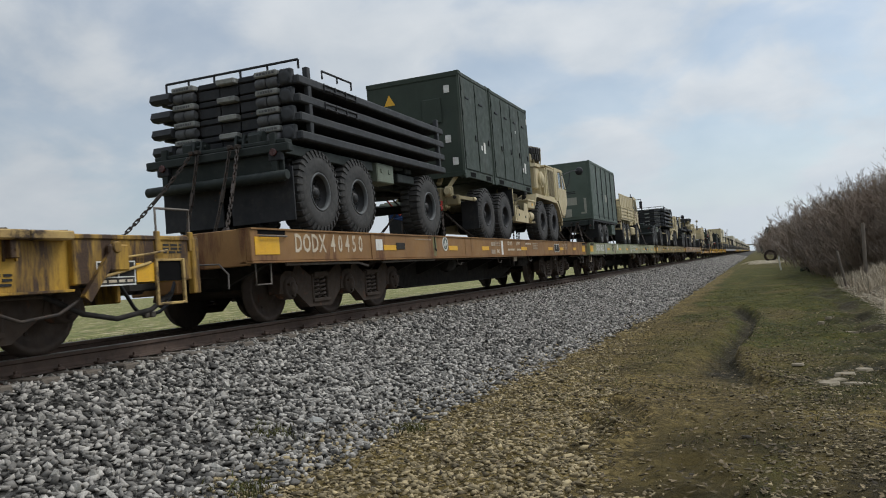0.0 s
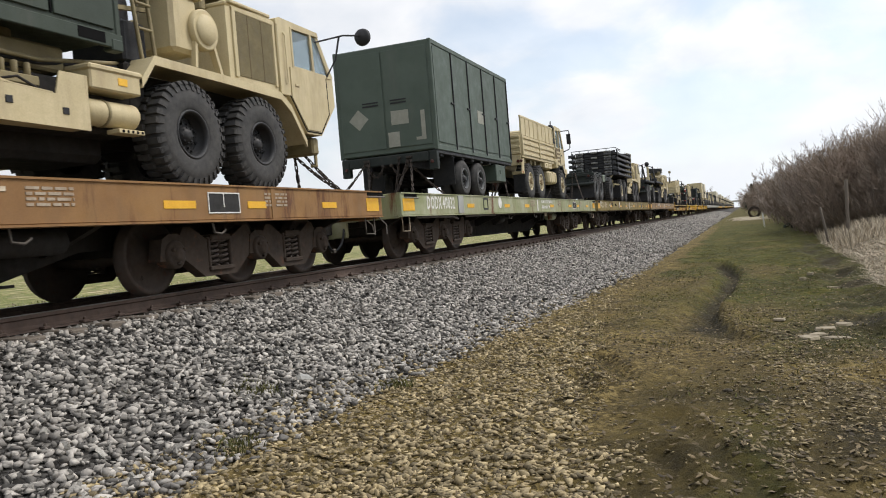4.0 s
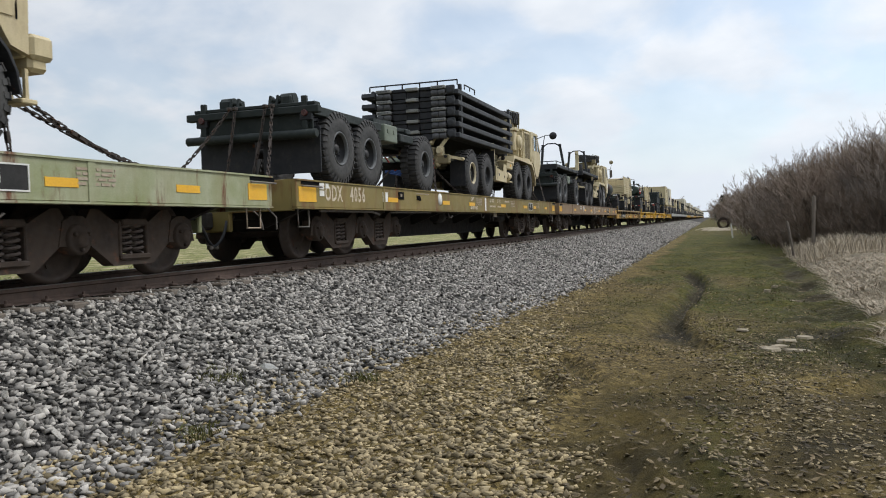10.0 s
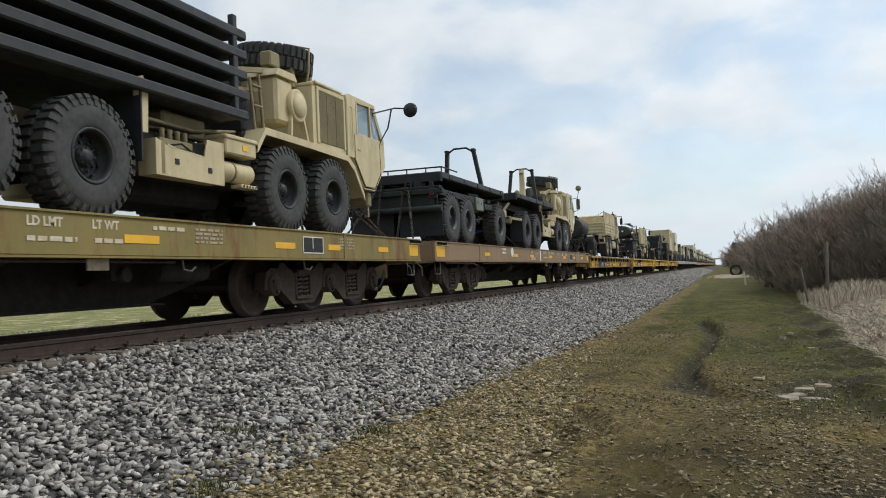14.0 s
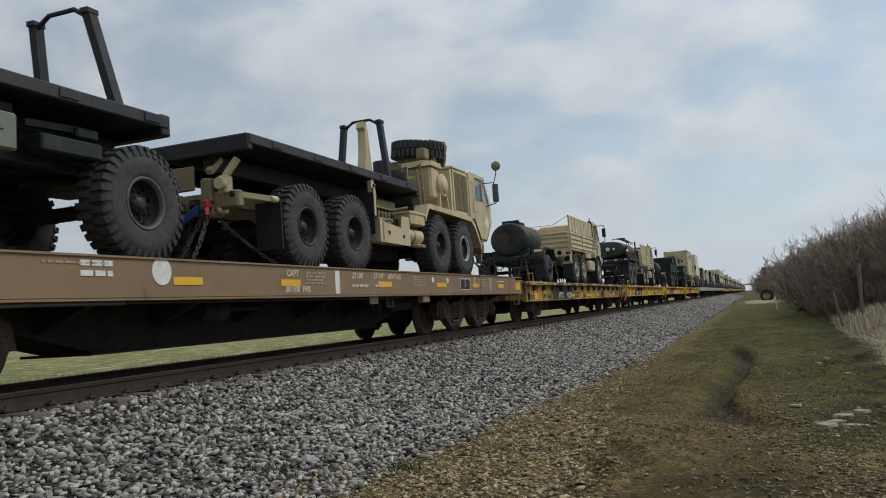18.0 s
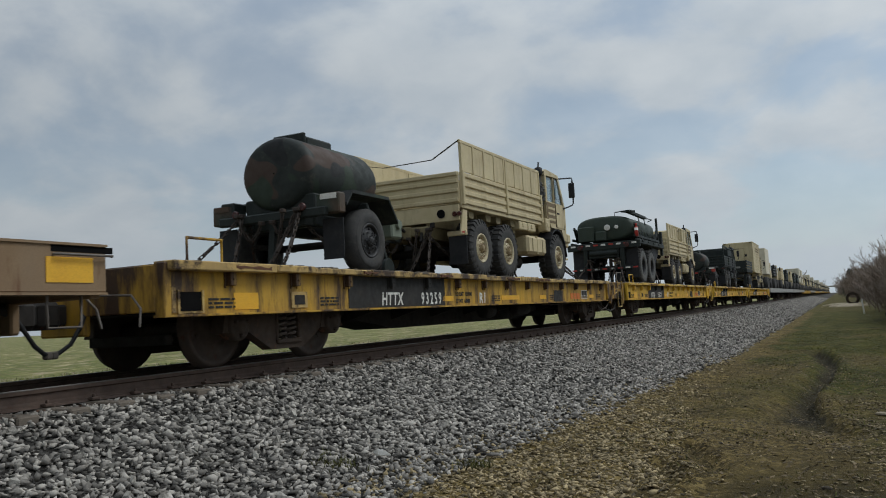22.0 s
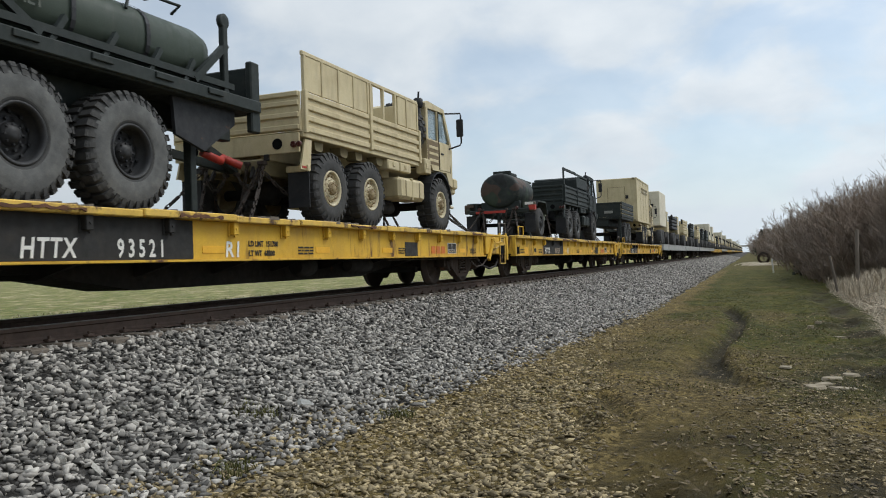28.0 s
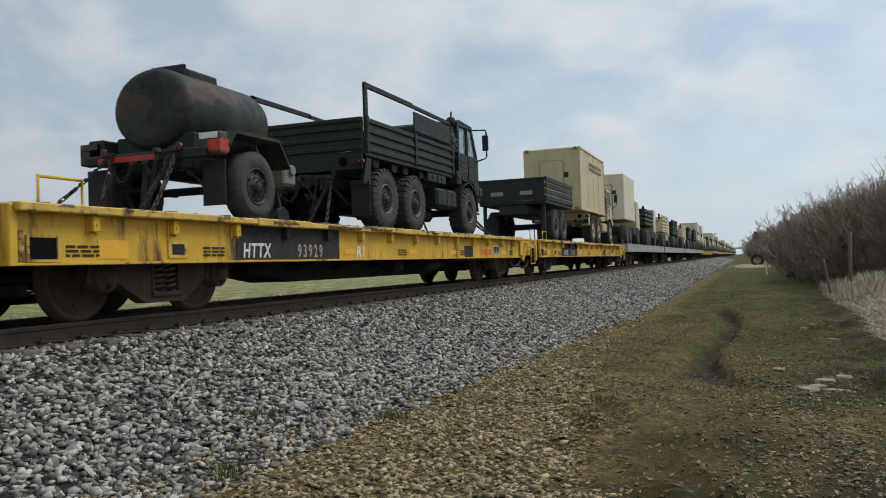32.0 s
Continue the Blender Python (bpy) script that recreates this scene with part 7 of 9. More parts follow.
    if load == "flat":
        part("hook_arm", Shape().prism([(4.25, 1.5), (4.78, 1.5), (4.72, 2.3), (4.60, 3.15), (4.53, 3.36), (4.45, 3.38), (4.40, 3.24), (4.47, 3.18), (4.44, 2.7), (4.32, 2.2)], -0.09, 0.09), paint, t, "tan load-hook arm")
    return place(t, y0, z0)


def iso_container(y0, z0, length=6.06):
    """A dark green shipping container in two joined boxes, with doors and marks."""
    c = thing("container", "dark green twin-box shipping container with side doors", "container")
    h, b = 2.55, 0.0
    for k, (a, e) in enumerate(((0.0, 2.25), (2.33, length))):
        part("box", Shape().box(-1.21, 1.21, a, e, b + 0.1, h, 0.03), GREEN, c)
        for d in (1, -1):
            s = Shape()
            for y in (a + 0.03, e - 0.10):
                s.box(d * 1.17, d * 1.225, y, y + 0.08, b, h, 0.012)
            s.box(d * 1.18, d * 1.225, a, e, h - 0.09, h + 0.005, 0.01).box(d * 1.18, d * 1.225, a, e, b, b + 0.16, 0.01)
            part("corner_frame", s, GREEN, c)
        n = 1 if k == 0 else 2
        w = (e - a - 0.2) / (2 * n)
        for i in range(2 * n):
            y = a + 0.1 + i * w
            part("door", Shape().box(1.21, 1.235, y + 0.03, y + w - 0.03, b + 0.2, h - 0.14, 0.008), GREEN, c, "flat steel side door")
            part("latch", Shape().box(1.235, 1.26, y + 0.25, y + 0.5, h - 0.62, h - 0.575, 0.004), BLACK, c)
            part("latch", Shape().box(1.235, 1.26, y + w - 0.2, y + w - 0.15, 0.95, 1.1, 0.004), BLACK, c)
            part("door_seam", Shape().box(1.212, 1.228, y - 0.008, y + 0.012, b + 0.2, h - 0.14, 0), HOLE_SHADE, c)
            for z in (0.5, 1.5, 2.1):
                part("hinge", Shape().box(1.23, 1.25, y + 0.02, y + 0.07, z, z + 0.12, 0.006), GREEN, c)
        # pockets are flush boxes; their inner shade is painted on
        for y in (a + 0.4, e - 0.65):
            part("fork_pocket", Shape().box(1.2, 1.229, y, y + 0.38, b + 0.03, b + 0.145, 0), HOLE_SHADE, c)
        for y in (a + 0.02, e - 0.18):
            part("corner_casting", Shape().box(1.1, 1.235, y, y + 0.17, b - 0.03, b + 0.1, 0.012).box(1.1, 1.235, y, y + 0.17, h - 0.08, h + 0.02, 0.012), GREEN, c)
    part("end_vent", Shape().box(0.25, 0.75, -0.05, 0.0, 1.35, 1.95, 0.02), GREEN, c)
    for z0_, z1 in ((0.02, 0.14), (h - 0.12, h)):
        part("end_frame", Shape().box(-1.2, 1.2, -0.02, 0.0, z0_, z1, 0.005), GREEN, c)
    part("warning_triangle", Shape().add([(-0.75, -0.012, 1.95), (-0.45, -0.012, 1.95), (-0.6, -0.012, 2.22)], [(0, 1, 2)]), AMBER, c, "yellow warning triangle")
    for y, z, w, hh in ((1.55, 0.72, 0.14, 0.28), (1.35, 0.78, 0.1, 0.12), (5.35, 0.55, 0.15, 0.3), (5.15, 0.55, 0.1, 0.14), (4.6, 1.65, 0.06, 0.08), (5.9, 2.1, 0.08, 0.16)):
        part("label", Shape().box(1.236, 1.240, y, y + w, z, z + hh, 0), WHITE, c)
    for x, z in ((0.85, 2.05), (0.8, 0.85), (0.95, 0.3)):
        part("label", Shape().box(x, x + 0.14, -0.026, -0.02, z, z + 0.18, 0), WHITE, c)
    return place(c, y0, z0)


def bridge_stack(y0, z0, layers, rails=True, length=5.95):
    """A stack of folding bridge ramps: long dark beams with padded ends."""
    b = thing("bridge_stack", "stack of dark steel bridge ramps with worn grey end pads", "bridge parts")
    h = 0.285
    for k in range(layers):
        z = k * h
        for d in (1, -1):
            part("beam", Shape().box(d * 1.18, d * 1.30, 0.0, length, z + 0.02, z + 0.155, 0.02).box(d * 0.88, d * 1.2, 0.1, length - 0.1, z + 0.03, z + 0.07, 0.01), STACK, b)
            for y in (0.28, length - 0.32):
                part("spacer", Shape().box(d * 1.2, d * 1.29, y, y + 0.10, z + 0.12, z + h + 0.04, 0.01), STACK, b)
        # near-black core: the shade between the beams is put into its colour
        part("deck_plate", Shape().box(-0.92, 0.92, 0.06, length - 0.05, z + 0.03, z + 0.27, 0.02), UNDER, b)
        for i, (x, w) in enumerate(((-0.80, 0.42), (-0.36, 0.40), (0.02, 0.34), (0.38, 0.34), (0.76, 0.40))):
            # every second plate is set back and black, painting the recess's shade
            out = 0.09 if i % 2 == 0 else -0.015
            part("pad_plate", Shape().box(x - w / 2, x + w / 2, -out, 0.06, z + 0.18, z + 0.268, 0.015), GREYPAD if i % 2 == 0 else BLACK, b, "scuffed pale pad" if i % 2 == 0 else "")
            if i in (0, 4):
                rb, wr, y1 = random.Random(k * 7 + i), Shape(), x - w * 0.36
                while y1 < x + w * 0.34:
                    y2 = y1 + rb.uniform(0.02, 0.05)
                    wr.box(y1, y2, -0.093, -0.088, z + 0.205, z + 0.24, 0)
                    y1 = y2 + 0.015
                part("pad_writing", wr, PADDIM, b)
            if i in (0, 4):
                for q in (-0.1, 0.1):
                    part("end_roller", Shape().cyl(x + q, -0.02, z + 0.085, 0.082, 0.19, "x", 14, 0.02), PADDIM, b)
            else:
                # black here too, as painted shade of the recess
                part("end_block", Shape().box(x - w / 2, x + w / 2, 0.02, 0.06, z + 0.0, z + 0.16, 0.03), BLACK, b)
        part("end_hook", Shape().box(0.98, 1.2, -0.05, 0.06, z + 0.02, z + 0.26, 0.02).lathe([(0, 0.05), (0, 0.105), (0.06, 0.105), (0.06, 0.05)], 1.08, -0.06, z + 0.13, 16, "y"), STACK, b)
        part("end_hook", Shape().prism([(-0.16, z + 0.10), (-0.12, z + 0.20), (0.02, z + 0.22), (0.02, z + 0.05), (-0.10, z + 0.05)], -1.40, -1.02), STACK, b)
    if rails:
        top = layers * h
        s = Shape()
        s.tube([(-1.25, 0.1, top + 0.12), (1.25, 0.1, top + 0.12)], 0.02, 6)
        for x in (-1.25, -0.8, -0.3, 0.2, 0.7, 1.25):
            s.tube([(x, 0.1, top - 0.02), (x, 0.1, top + 0.12)], 0.018, 6)
        part("guard_rail", s, BLACK, b)
        s = Shape()
        for d in (1,):
            s.tube([(d * 1.2, 0.9, top - 0.02), (d * 1.2, 0.9, top + 0.11), (d * 1.2, 1.9, top + 0.11), (d * 1.2, 1.9, top - 0.02)], 0.018, 6).tube([(d * 1.2, 1.4, top), (d * 1.2, 1.4, top + 0.11)], 0.015, 6)
        part("guard_rail", s, BLACK, b)
    for zz in (0.6, 0.9):
        if layers == 4:
            s = Shape()
            for q in (0.08, 0.0):
                s.tube([(1.31, 0.75, zz + q), (1.31, 1.85, zz + q)], 0.012, 6)
            for k in range(4):
                s.tube([(1.31, 0.75 + 0.36 * k, zz - 0.03), (1.31, 0.75 + 0.36 * k, zz + 0.1)], 0.012, 6)
            part("folded_rail", s, BLACK, b)
    return place(b, y0, z0)


def flatrack(y0, z0, length=6.0, mast=2.45, rails=False, tall=1.2):
    """An empty black cargo flatrack with an upright lifting frame."""
    f = thing("flatrack", "empty black steel flatrack with an upright lifting frame", "flatrack")
    part("platform", Shape().box(-1.19, 1.19, 0.0, length, 0.09, 0.20, 0.015).box(-1.22, 1.22, -0.04, 0.10, 0.0, 0.24, 0.02).box(-1.22, 1.22, length - 0.1, length + 0.06, 0.0, 0.26, 0.02), BLACK, f)
    for d in (1, -1):
        part("side_rail", Shape().box(d * 1.19, d * 1.235, 0.0, length, 0.09, 0.235, 0.012), STACK, f)
        for k in range(5):
            part("stake_socket", Shape().box(d * 1.225, d * 1.25, 0.55 + 1.2 * k, 0.80 + 1.2 * k, 0.12, 0.215, 0.004), STACK, f)
        part("runner", Shape().box(d * 0.36, d * 0.52, 0.1, length - 0.1, -0.2, 0.05, 0.01), BLACK, f)
    s = Shape()
    for d in (1, -1):
        s.bar((d * 0.60, min(mast + 0.22, length - 0.05), 0.2), (d * 0.42, mast - 0.1, tall), 0.11, 0.13)
        s.box(d * 0.36, d * 0.49, mast - 0.19, mast, tall - 0.05, tall + 0.02, 0.01)
    part("lifting_frame", s, STACK, f)
    part("lifting_bar", Shape().tube([(-0.42, mast - 0.1, tall - 0.08), (-0.2, mast - 0.1, tall + 0.06), (0.2, mast - 0.1, tall + 0.06), (0.42, mast - 0.1, tall - 0.08)], 0.03, 8), BLACK, f)
    if rails:
        s = Shape().tube([(-1.2, 0.1, 0.36), (1.2, 0.1, 0.36)], 0.02, 6).tube([(1.2, 0.1, 0.36), (1.2, 1.3, 0.36)], 0.018, 6)
        for x in (-1.2, -0.7, -0.2, 0.3, 0.8, 1.2):
            s.tube([(x, 0.1, 0.2), (x, 0.1, 0.36)], 0.016, 6)
        part("guard_rail", s, BLACK, f)
    return place(f, y0, z0)


def load_trailer(y0, z0, label, loaded=True):
    """A three-axle heavy trailer with a bare load frame."""
    t = thing("load_trailer", label, "trailer", "trailers on the flatcars")
    for y in (0.0, 1.32, 4.52):
        wheel(t, "heavy", y, 1.0, RIM_G)
        part("axle", Shape().cyl(0, y, 0.665, 0.09, 1.6, "x", 12), UNDER, t)
    for d in (1, -1):
        part("main_rail", Shape().box(d * 0.55, d * 0.75, -0.85, 5.3, 1.0, 1.36, 0.015), OLIVE_D, t)
        part("side_frame", Shape().box(d * 1.0, d * 1.16, -0.9, 2.0, 1.18, 1.34, 0.012), OLIVE_D, t)
        part("mud_flap", Shape().box(d * 0.08, d * 1.2, -0.80, -0.77, 0.2, 1.0, 0.004), BLACK, t)
        part("chain_lug", Shape().prism([(-0.96, 1.34), (-0.70, 1.34), (-0.72, 1.52), (-0.90, 1.56)], d * 0.30, d * 0.34).prism([(-0.96, 1.34), (-0.70, 1.34), (-0.72, 1.52), (-0.90, 1.56)], d * 0.44, d * 0.48).cyl(d * 0.39, -0.86, 1.47, 0.03, 0.24, "x", 10), OLIVE_D, t)
        lamp("tail_lamp", t, d * 1.02, -1.0, 1.2, 0.06)
        part("lamp_guard", Shape().box(d * 0.92, d * 1.14, -0.99, -0.90, 1.08, 1.32, 0.01), BLACK, t)
        part("load_guide", Shape().box(d * 0.5, d * 0.72, -0.9, -0.6, 1.36, 1.55, 0.03).cyl(d * 0.6, -0.75, 1.5, 0.1, 0.26, "x", 14), OLIVE_D, t)
        part("frame_post", Shape().box(d * 0.95, d * 1.05, -0.98, -0.9, 0.85, 1.5, 0.01), OLIVE_D, t)
    part("rear_beam", Shape().box(-1.34, 1.28, -1.0, -0.86, 1.20, 1.33, 0.015).box(-1.2, 1.2, -0.95, -0.75, 1.34, 1.40, 0.01), OLIVE_D, t)
    part("rear_apron", Shape().box(-1.12, 1.12, -0.90, -0.86, 0.78, 1.22, 0.006), OLIVE_D, t, "dark plate below the rear beam")
    part("bumper_tube", Shape().cyl(0, -1.06, 0.84, 0.075, 2.56, "x", 16, 0.01), OLIVE_D, t, "round rear bumper tube")
    part("cross_beams", Shape().box(-0.6, 0.6, 0.6, 0.75, 1.05, 1.32).box(-0.6, 0.6, 2.6, 2.75, 1.05, 1.32).box(-0.6, 0.6, 4.9, 5.1, 1.05, 1.32), OLIVE_D, t)
    part("control_box", Shape().box(0.8, 1.17, 2.16, 2.86, 1.0, 1.36, 0.02).box(1.16, 1.185, 2.3, 2.38, 1.18, 1.26, 0.004).box(1.16, 1.185, 2.62, 2.7, 1.18, 1.26, 0.004), OLIVE_L, t, "pale grey-green control box")
    part("locking_arm", Shape().bar((0.95, 2.0, 1.42), (0.95, 2.95, 1.46), 0.10, 0.08).bar((0.95, 3.1, 1.36), (0.95, 3.9, 1.4), 0.10, 0.07).box(0.85, 1.05, 3.7, 4.0, 1.3, 1.42, 0.02), OLIVE_D, t)
    part("front_frame", Shape().box(-0.9, 0.9, 3.7, 5.2, 1.05, 1.22, 0.02).box(0.85, 1.1, 3.2, 4.0, 1.08, 1.26, 0.02).cyl(0, 4.52, 1.0, 0.5, 0.12, "z", 24), OLIVE_D, t)
    part("spring_pack", Shape().box(0.7, 0.8, 4.0, 5.05, 0.78, 0.86).box(-0.8, -0.7, 4.0, 5.05, 0.78, 0.86).box(0.7, 0.8, -0.1, 1.4, 0.78, 0.88).box(-0.8, -0.7, -0.1, 1.4, 0.78, 0.88), UNDER, t)
    part("drawbar", Shape().bar((0.45, 5.0, 0.8), (0.0, 6.6, 0.82), 0.1, 0.12).bar((-0.45, 5.0, 0.8), (0.0, 6.6, 0.82), 0.1, 0.12).lathe([(-0.04, 0.06), (-0.04, 0.11), (0.04, 0.11), (0.04, 0.06)], 0, 6.7, 0.82, 16, "z"), OLIVE_D, t)
    for k in range(3):
        part("air_line", Shape().tube([(0.2 - 0.15 * k, 5.1, 1.0), (0.25 - 0.15 * k, 5.7, 0.75 - 0.05 * k), (0.1, 6.4, 1.0)], 0.02, 6), (BLUE, BLACK, RED)[k], t)
    return place(t, y0, z0)


def van_trailer(y0, z0):
    """A faded green box van on a tandem trailer."""
    t = thing("van_trailer", "faded green box van trailer with side doors and painted-over markings", "trailer", "trailers on the flatcars")
    a, e, b, h = -1.78, 4.42, 1.08, 3.55
    part("box", Shape().box(-1.21, 1.21, a, e, b, h, 0.02), GREEN_B, t)
    s = Shape()
    for y in (a - 0.005, e - 0.08):
        s.box(1.15, 1.232, y, y + 0.085, b - 0.02, h + 0.01, 0.01).box(-1.232, -1.15, y, y + 0.085, b - 0.02, h + 0.01, 0.01)
    s.box(1.16, 1.228, a, e, h - 0.1, h + 0.01, 0.01).box(1.16, 1.228, a, e, b - 0.02, b + 0.1, 0.01)
    part("corner_frame", s, GREEN_B, t)
    step = (e - a - 0.2) / 5
    for k in range(5):
        y = a + 0.1 + k * step
        part("door", Shape().box(1.21, 1.226, y + 0.03, y + step - 0.03, b + 0.16, h - 0.14, 0.006), GREEN_B, t, "flat side door")
        part("lock_rod", Shape().tube([(1.24, y + step, b + 0.05), (1.24, y + step, h - 0.1)], 0.018, 6).box(1.22, 1.26, y + step - 0.2, y + step + 0.03, 2.2, 2.24, 0.004), BLACK, t)
    for d in (1, -1):
        part("rear_door", Shape().box(d * 0.02, d * 1.12, a - 0.02, a, b + 0.12, h - 0.12, 0.006), GREEN_B, t)
        part("door_vent", Shape().box(d * 0.15, d * 0.55, a - 0.03, a - 0.018, 2.20, 2.235, 0).box(d * 0.15, d * 0.55, a - 0.03, a - 0.018, 2.27, 2.30, 0), BLACK, t)
    # painted-over patches on the rear and side
    part("patch", Shape().add([(-0.67 + 0.25 * math.cos(k * math.pi / 2), a - 0.024, 1.93 + 0.24 * math.sin(k * math.pi / 2)) for k in range(4)], [(0, 1, 2, 3)]), PATCHED, t, "grey painted-over diamond")
    for x0, x1, z0_, z1 in ((0.15, 0.58, 1.72, 2.04), (0.05, 0.33, 1.22, 1.56), (0.88, 0.98, 1.32, 1.98), (0.74, 0.9, 1.32, 1.39)):
        part("patch", Shape().box(x0, x1, a - 0.028, a - 0.021, z0_, z1, 0), PATCHED, t)
    part("patch", Shape().box(1.227, 1.233, 1.35, 1.85, 1.95, 2.28, 0), PATCHED, t)
    # chassis
    for d in (1, -1):
        part("chassis_rail", Shape().box(d * 0.45, d * 0.57, a, e + 0.2, 0.72, 1.02, 0.01), BLACK, t)
        part("lower_rail", Shape().box(d * 1.08, d * 1.2, a, e, 0.98, 1.06, 0.01), BLACK, t)
        part("rear_post", Shape().box(d * 1.0, d * 1.2, a - 0.03, a + 0.12, 0.62, 1.05, 0.015), OLIVE_D, t)
        lamp("tail_lamp", t, d * 1.08, a - 0.05, 0.8, 0.04)
        for k in range(8):
            part("bracket", Shape().box(d * 0.95, d * 1.16, a + 0.3 + 0.75 * k, a + 0.5 + 0.75 * k, 0.92, 1.0, 0.01), BLACK, t)
    part("rear_beam", Shape().box(-1.0, 1.0, a - 0.06, a + 0.06, 0.82, 1.04, 0.02), OLIVE_D, t)
    for y in (0.0, 1.28):
        wheel(t, "dual", y + 0.11, 1.06, RIM_G)
        wheel(t, "dual", y + 0.11, 0.76, RIM_G)
        part("axle", Shape().cyl(0, y, 0.46, 0.08, 1.5, "x", 12), UNDER, t)
        part("spring_pack", Shape().box(0.5, 0.58, y - 0.5, y + 0.5, 0.58, 0.68).box(-0.58, -0.5, y - 0.5, y + 0.5, 0.58, 0.68), UNDER, t)
    for d in (1, -1):
        part("mud_flap", Shape().box(d * 0.65, d * 1.2, -0.72, -0.70, 0.3, 0.95, 0.004), BLACK, t)
    part("tool_box", Shape().box(0.7, 1.18, 2.85, 3.75, 0.48, 0.95, 0.02).box(1.17, 1.195, 3.2, 3.3, 0.7, 0.8, 0.004), GREEN_B, t)
    part("landing_gear", Shape().box(0.75, 0.9, 2.3, 2.45, 0.1, 0.9, 0.01).box(-0.9, -0.75, 2.3, 2.45, 0.1, 0.9, 0.01).box(0.65, 1.0, 2.2, 2.55, 0.05, 0.1, 0.01), BLACK, t)
    part("drawbar", Shape().bar((0.5, 4.5, 0.8), (0.0, 6.1, 0.75), 0.1, 0.12).bar((-0.5, 4.5, 0.8), (0.0, 6.1, 0.75), 0.1, 0.12), BLACK, t)
    part("slack_hose", Shape().tube([(0.4, 4.5, 1.0), (0.5, 4.8, 0.72), (0.42, 5.1, 0.5), (0.3, 5.35, 0.55), (0.45, 5.7, 0.9)], 0.022).tube([(0.2, 4.6, 1.1), (0.3, 4.9, 0.8), (0.2, 5.2, 0.62), (0.3, 5.7, 0.95)], 0.02).tube([(0.55, 4.45, 1.0), (0.62, 4.6, 0.6), (0.5, 4.95, 0.35), (0.4, 5.4, 0.8)], 0.018), HOSE, t, "faded red hoses")
    return place(t, y0, z0)


def water_trailer(y0, z0, label):
    """A two-wheeled water tank trailer in camouflage."""
    t = thing("water_trailer", label, "trailer", "trailers on the flatcars")
    s = Shape()
    n, rx, rz, zc = 32, 0.66, 0.57, 1.57
    prof = [(-0.85, 0.02), (-0.845, 0.6), (-0.83, 0.84), (-0.80, 0.94), (-0.73, 1.0), (1.0, 1.0), (1.1, 0.95), (1.16, 0.8), (1.18, 0.02)]
    vs = [(rx * q * math.cos(2 * math.pi * i / n), y, zc + rz * q * math.sin(2 * math.pi * i / n)) for y, q in prof for i in range(n)]
    s.add(vs, [(j * n + i, j * n + (i + 1) % n, (j + 1) * n + (i + 1) % n, (j + 1) * n + i) for j in range(len(prof) - 1) for i in range(n)], True)
    part("tank", s, CAMO, t, "oval camouflaged water tank")
    part("filler_hatch", Shape().box(-0.30, 0.30, -0.40, 0.30, 2.04, 2.19, 0.03).box(-0.30, 0.30, -0.46, -0.40, 2.02, 2.24, 0.02), OLIVE_D, t)
    part("saddle", Shape().box(-0.65, 0.65, -0.75, -0.6, 0.72, 1.22, 0.02).box(-0.65, 0.65, 0.75, 0.9, 0.72, 1.22, 0.02), OLIVE_D, t)
    wheel(t, "bowser", 0.0, 1.0, RIM_B)
    part("axle", Shape().cyl(0, 0, 0.5, 0.06, 1.8, "x", 12), UNDER, t)
    for d in (1, -1):
        part("chassis_rail", Shape().box(d * 0.5, d * 0.62, -0.95, 1.4, 0.72, 0.9, 0.01), OLIVE_D, t)
        pts = [(-0.72, 1.02), (-0.55, 1.22), (0.5, 1.22), (0.78, 0.86)]
        s = Shape()
        for (ya, za), (yb, zb) in zip(pts, pts[1:]):
            s.prism([(ya, za), (yb, zb), (yb, zb - 0.05), (ya, za - 0.05)], d * 0.8, d * 1.2)
        part("fender", s, CAMO, t)
        part("fender_lamp_box", Shape().box(d * 0.78, d * 1.18, -0.90, -0.72, 0.86, 1.16, 0.02), CAMO_N, t)
        part("reflector", Shape().box(d * 0.86, d * 1.14, -0.91, -0.895, 1.07, 1.15, 0), WHITE if d == 1 else CAMO_N, t)
        if d == 1 and "dark" in label:
            part("red_patch", Shape().box(0.98, 1.184, -0.906, -0.70, 0.9, 1.06, 0.005), RED, t, "red painted corner")
        part("mud_flap", Shape().box(d * 0.8, d * 1.16, -0.78, -0.76, 0.2, 0.8, 0.004), BLACK, t)
        part("spring_pack", Shape().box(d * 0.62, d * 0.7, -0.5, 0.5, 0.48, 0.56), UNDER, t)
        lamp("tail_lamp", t, d * 0.62, -1.02, 0.98, 0.06)
    part("rear_beam", Shape().box(-0.98, 1.0, -1.0, -0.9, 0.82, 0.96, 0.02), OLIVE_D, t)
    if "dark" in label:
        part("red_bar", Shape().box(-0.75, 0.25, -1.015, -1.0, 0.84, 0.92, 0.005), RED, t)
    part("side_locker", Shape().box(-1.02, -0.75, -0.9, -0.6, 0.85, 1.2, 0.02), OLIVE_D, t)
    part("rear_stand", Shape().bar((0.0, -0.9, 0.85), (0.0, -1.0, 0.0), 0.1, 0.06), OLIVE_D, t)
    part("drawbar", Shape().bar((0.5, 1.3, 0.8), (0.0, 2.9, 0.76), 0.08, 0.1).bar((-0.5, 1.3, 0.8), (0.0, 2.9, 0.76), 0.08, 0.1), OLIVE_D, t)
    part("jack_wheel", Shape().cyl(0.2, 2.1, 0.2, 0.18, 0.08, "x", 18).bar((0.2, 2.1, 0.2), (0.1, 2.0, 0.9), 0.06, 0.06), OLIVE_D, t)
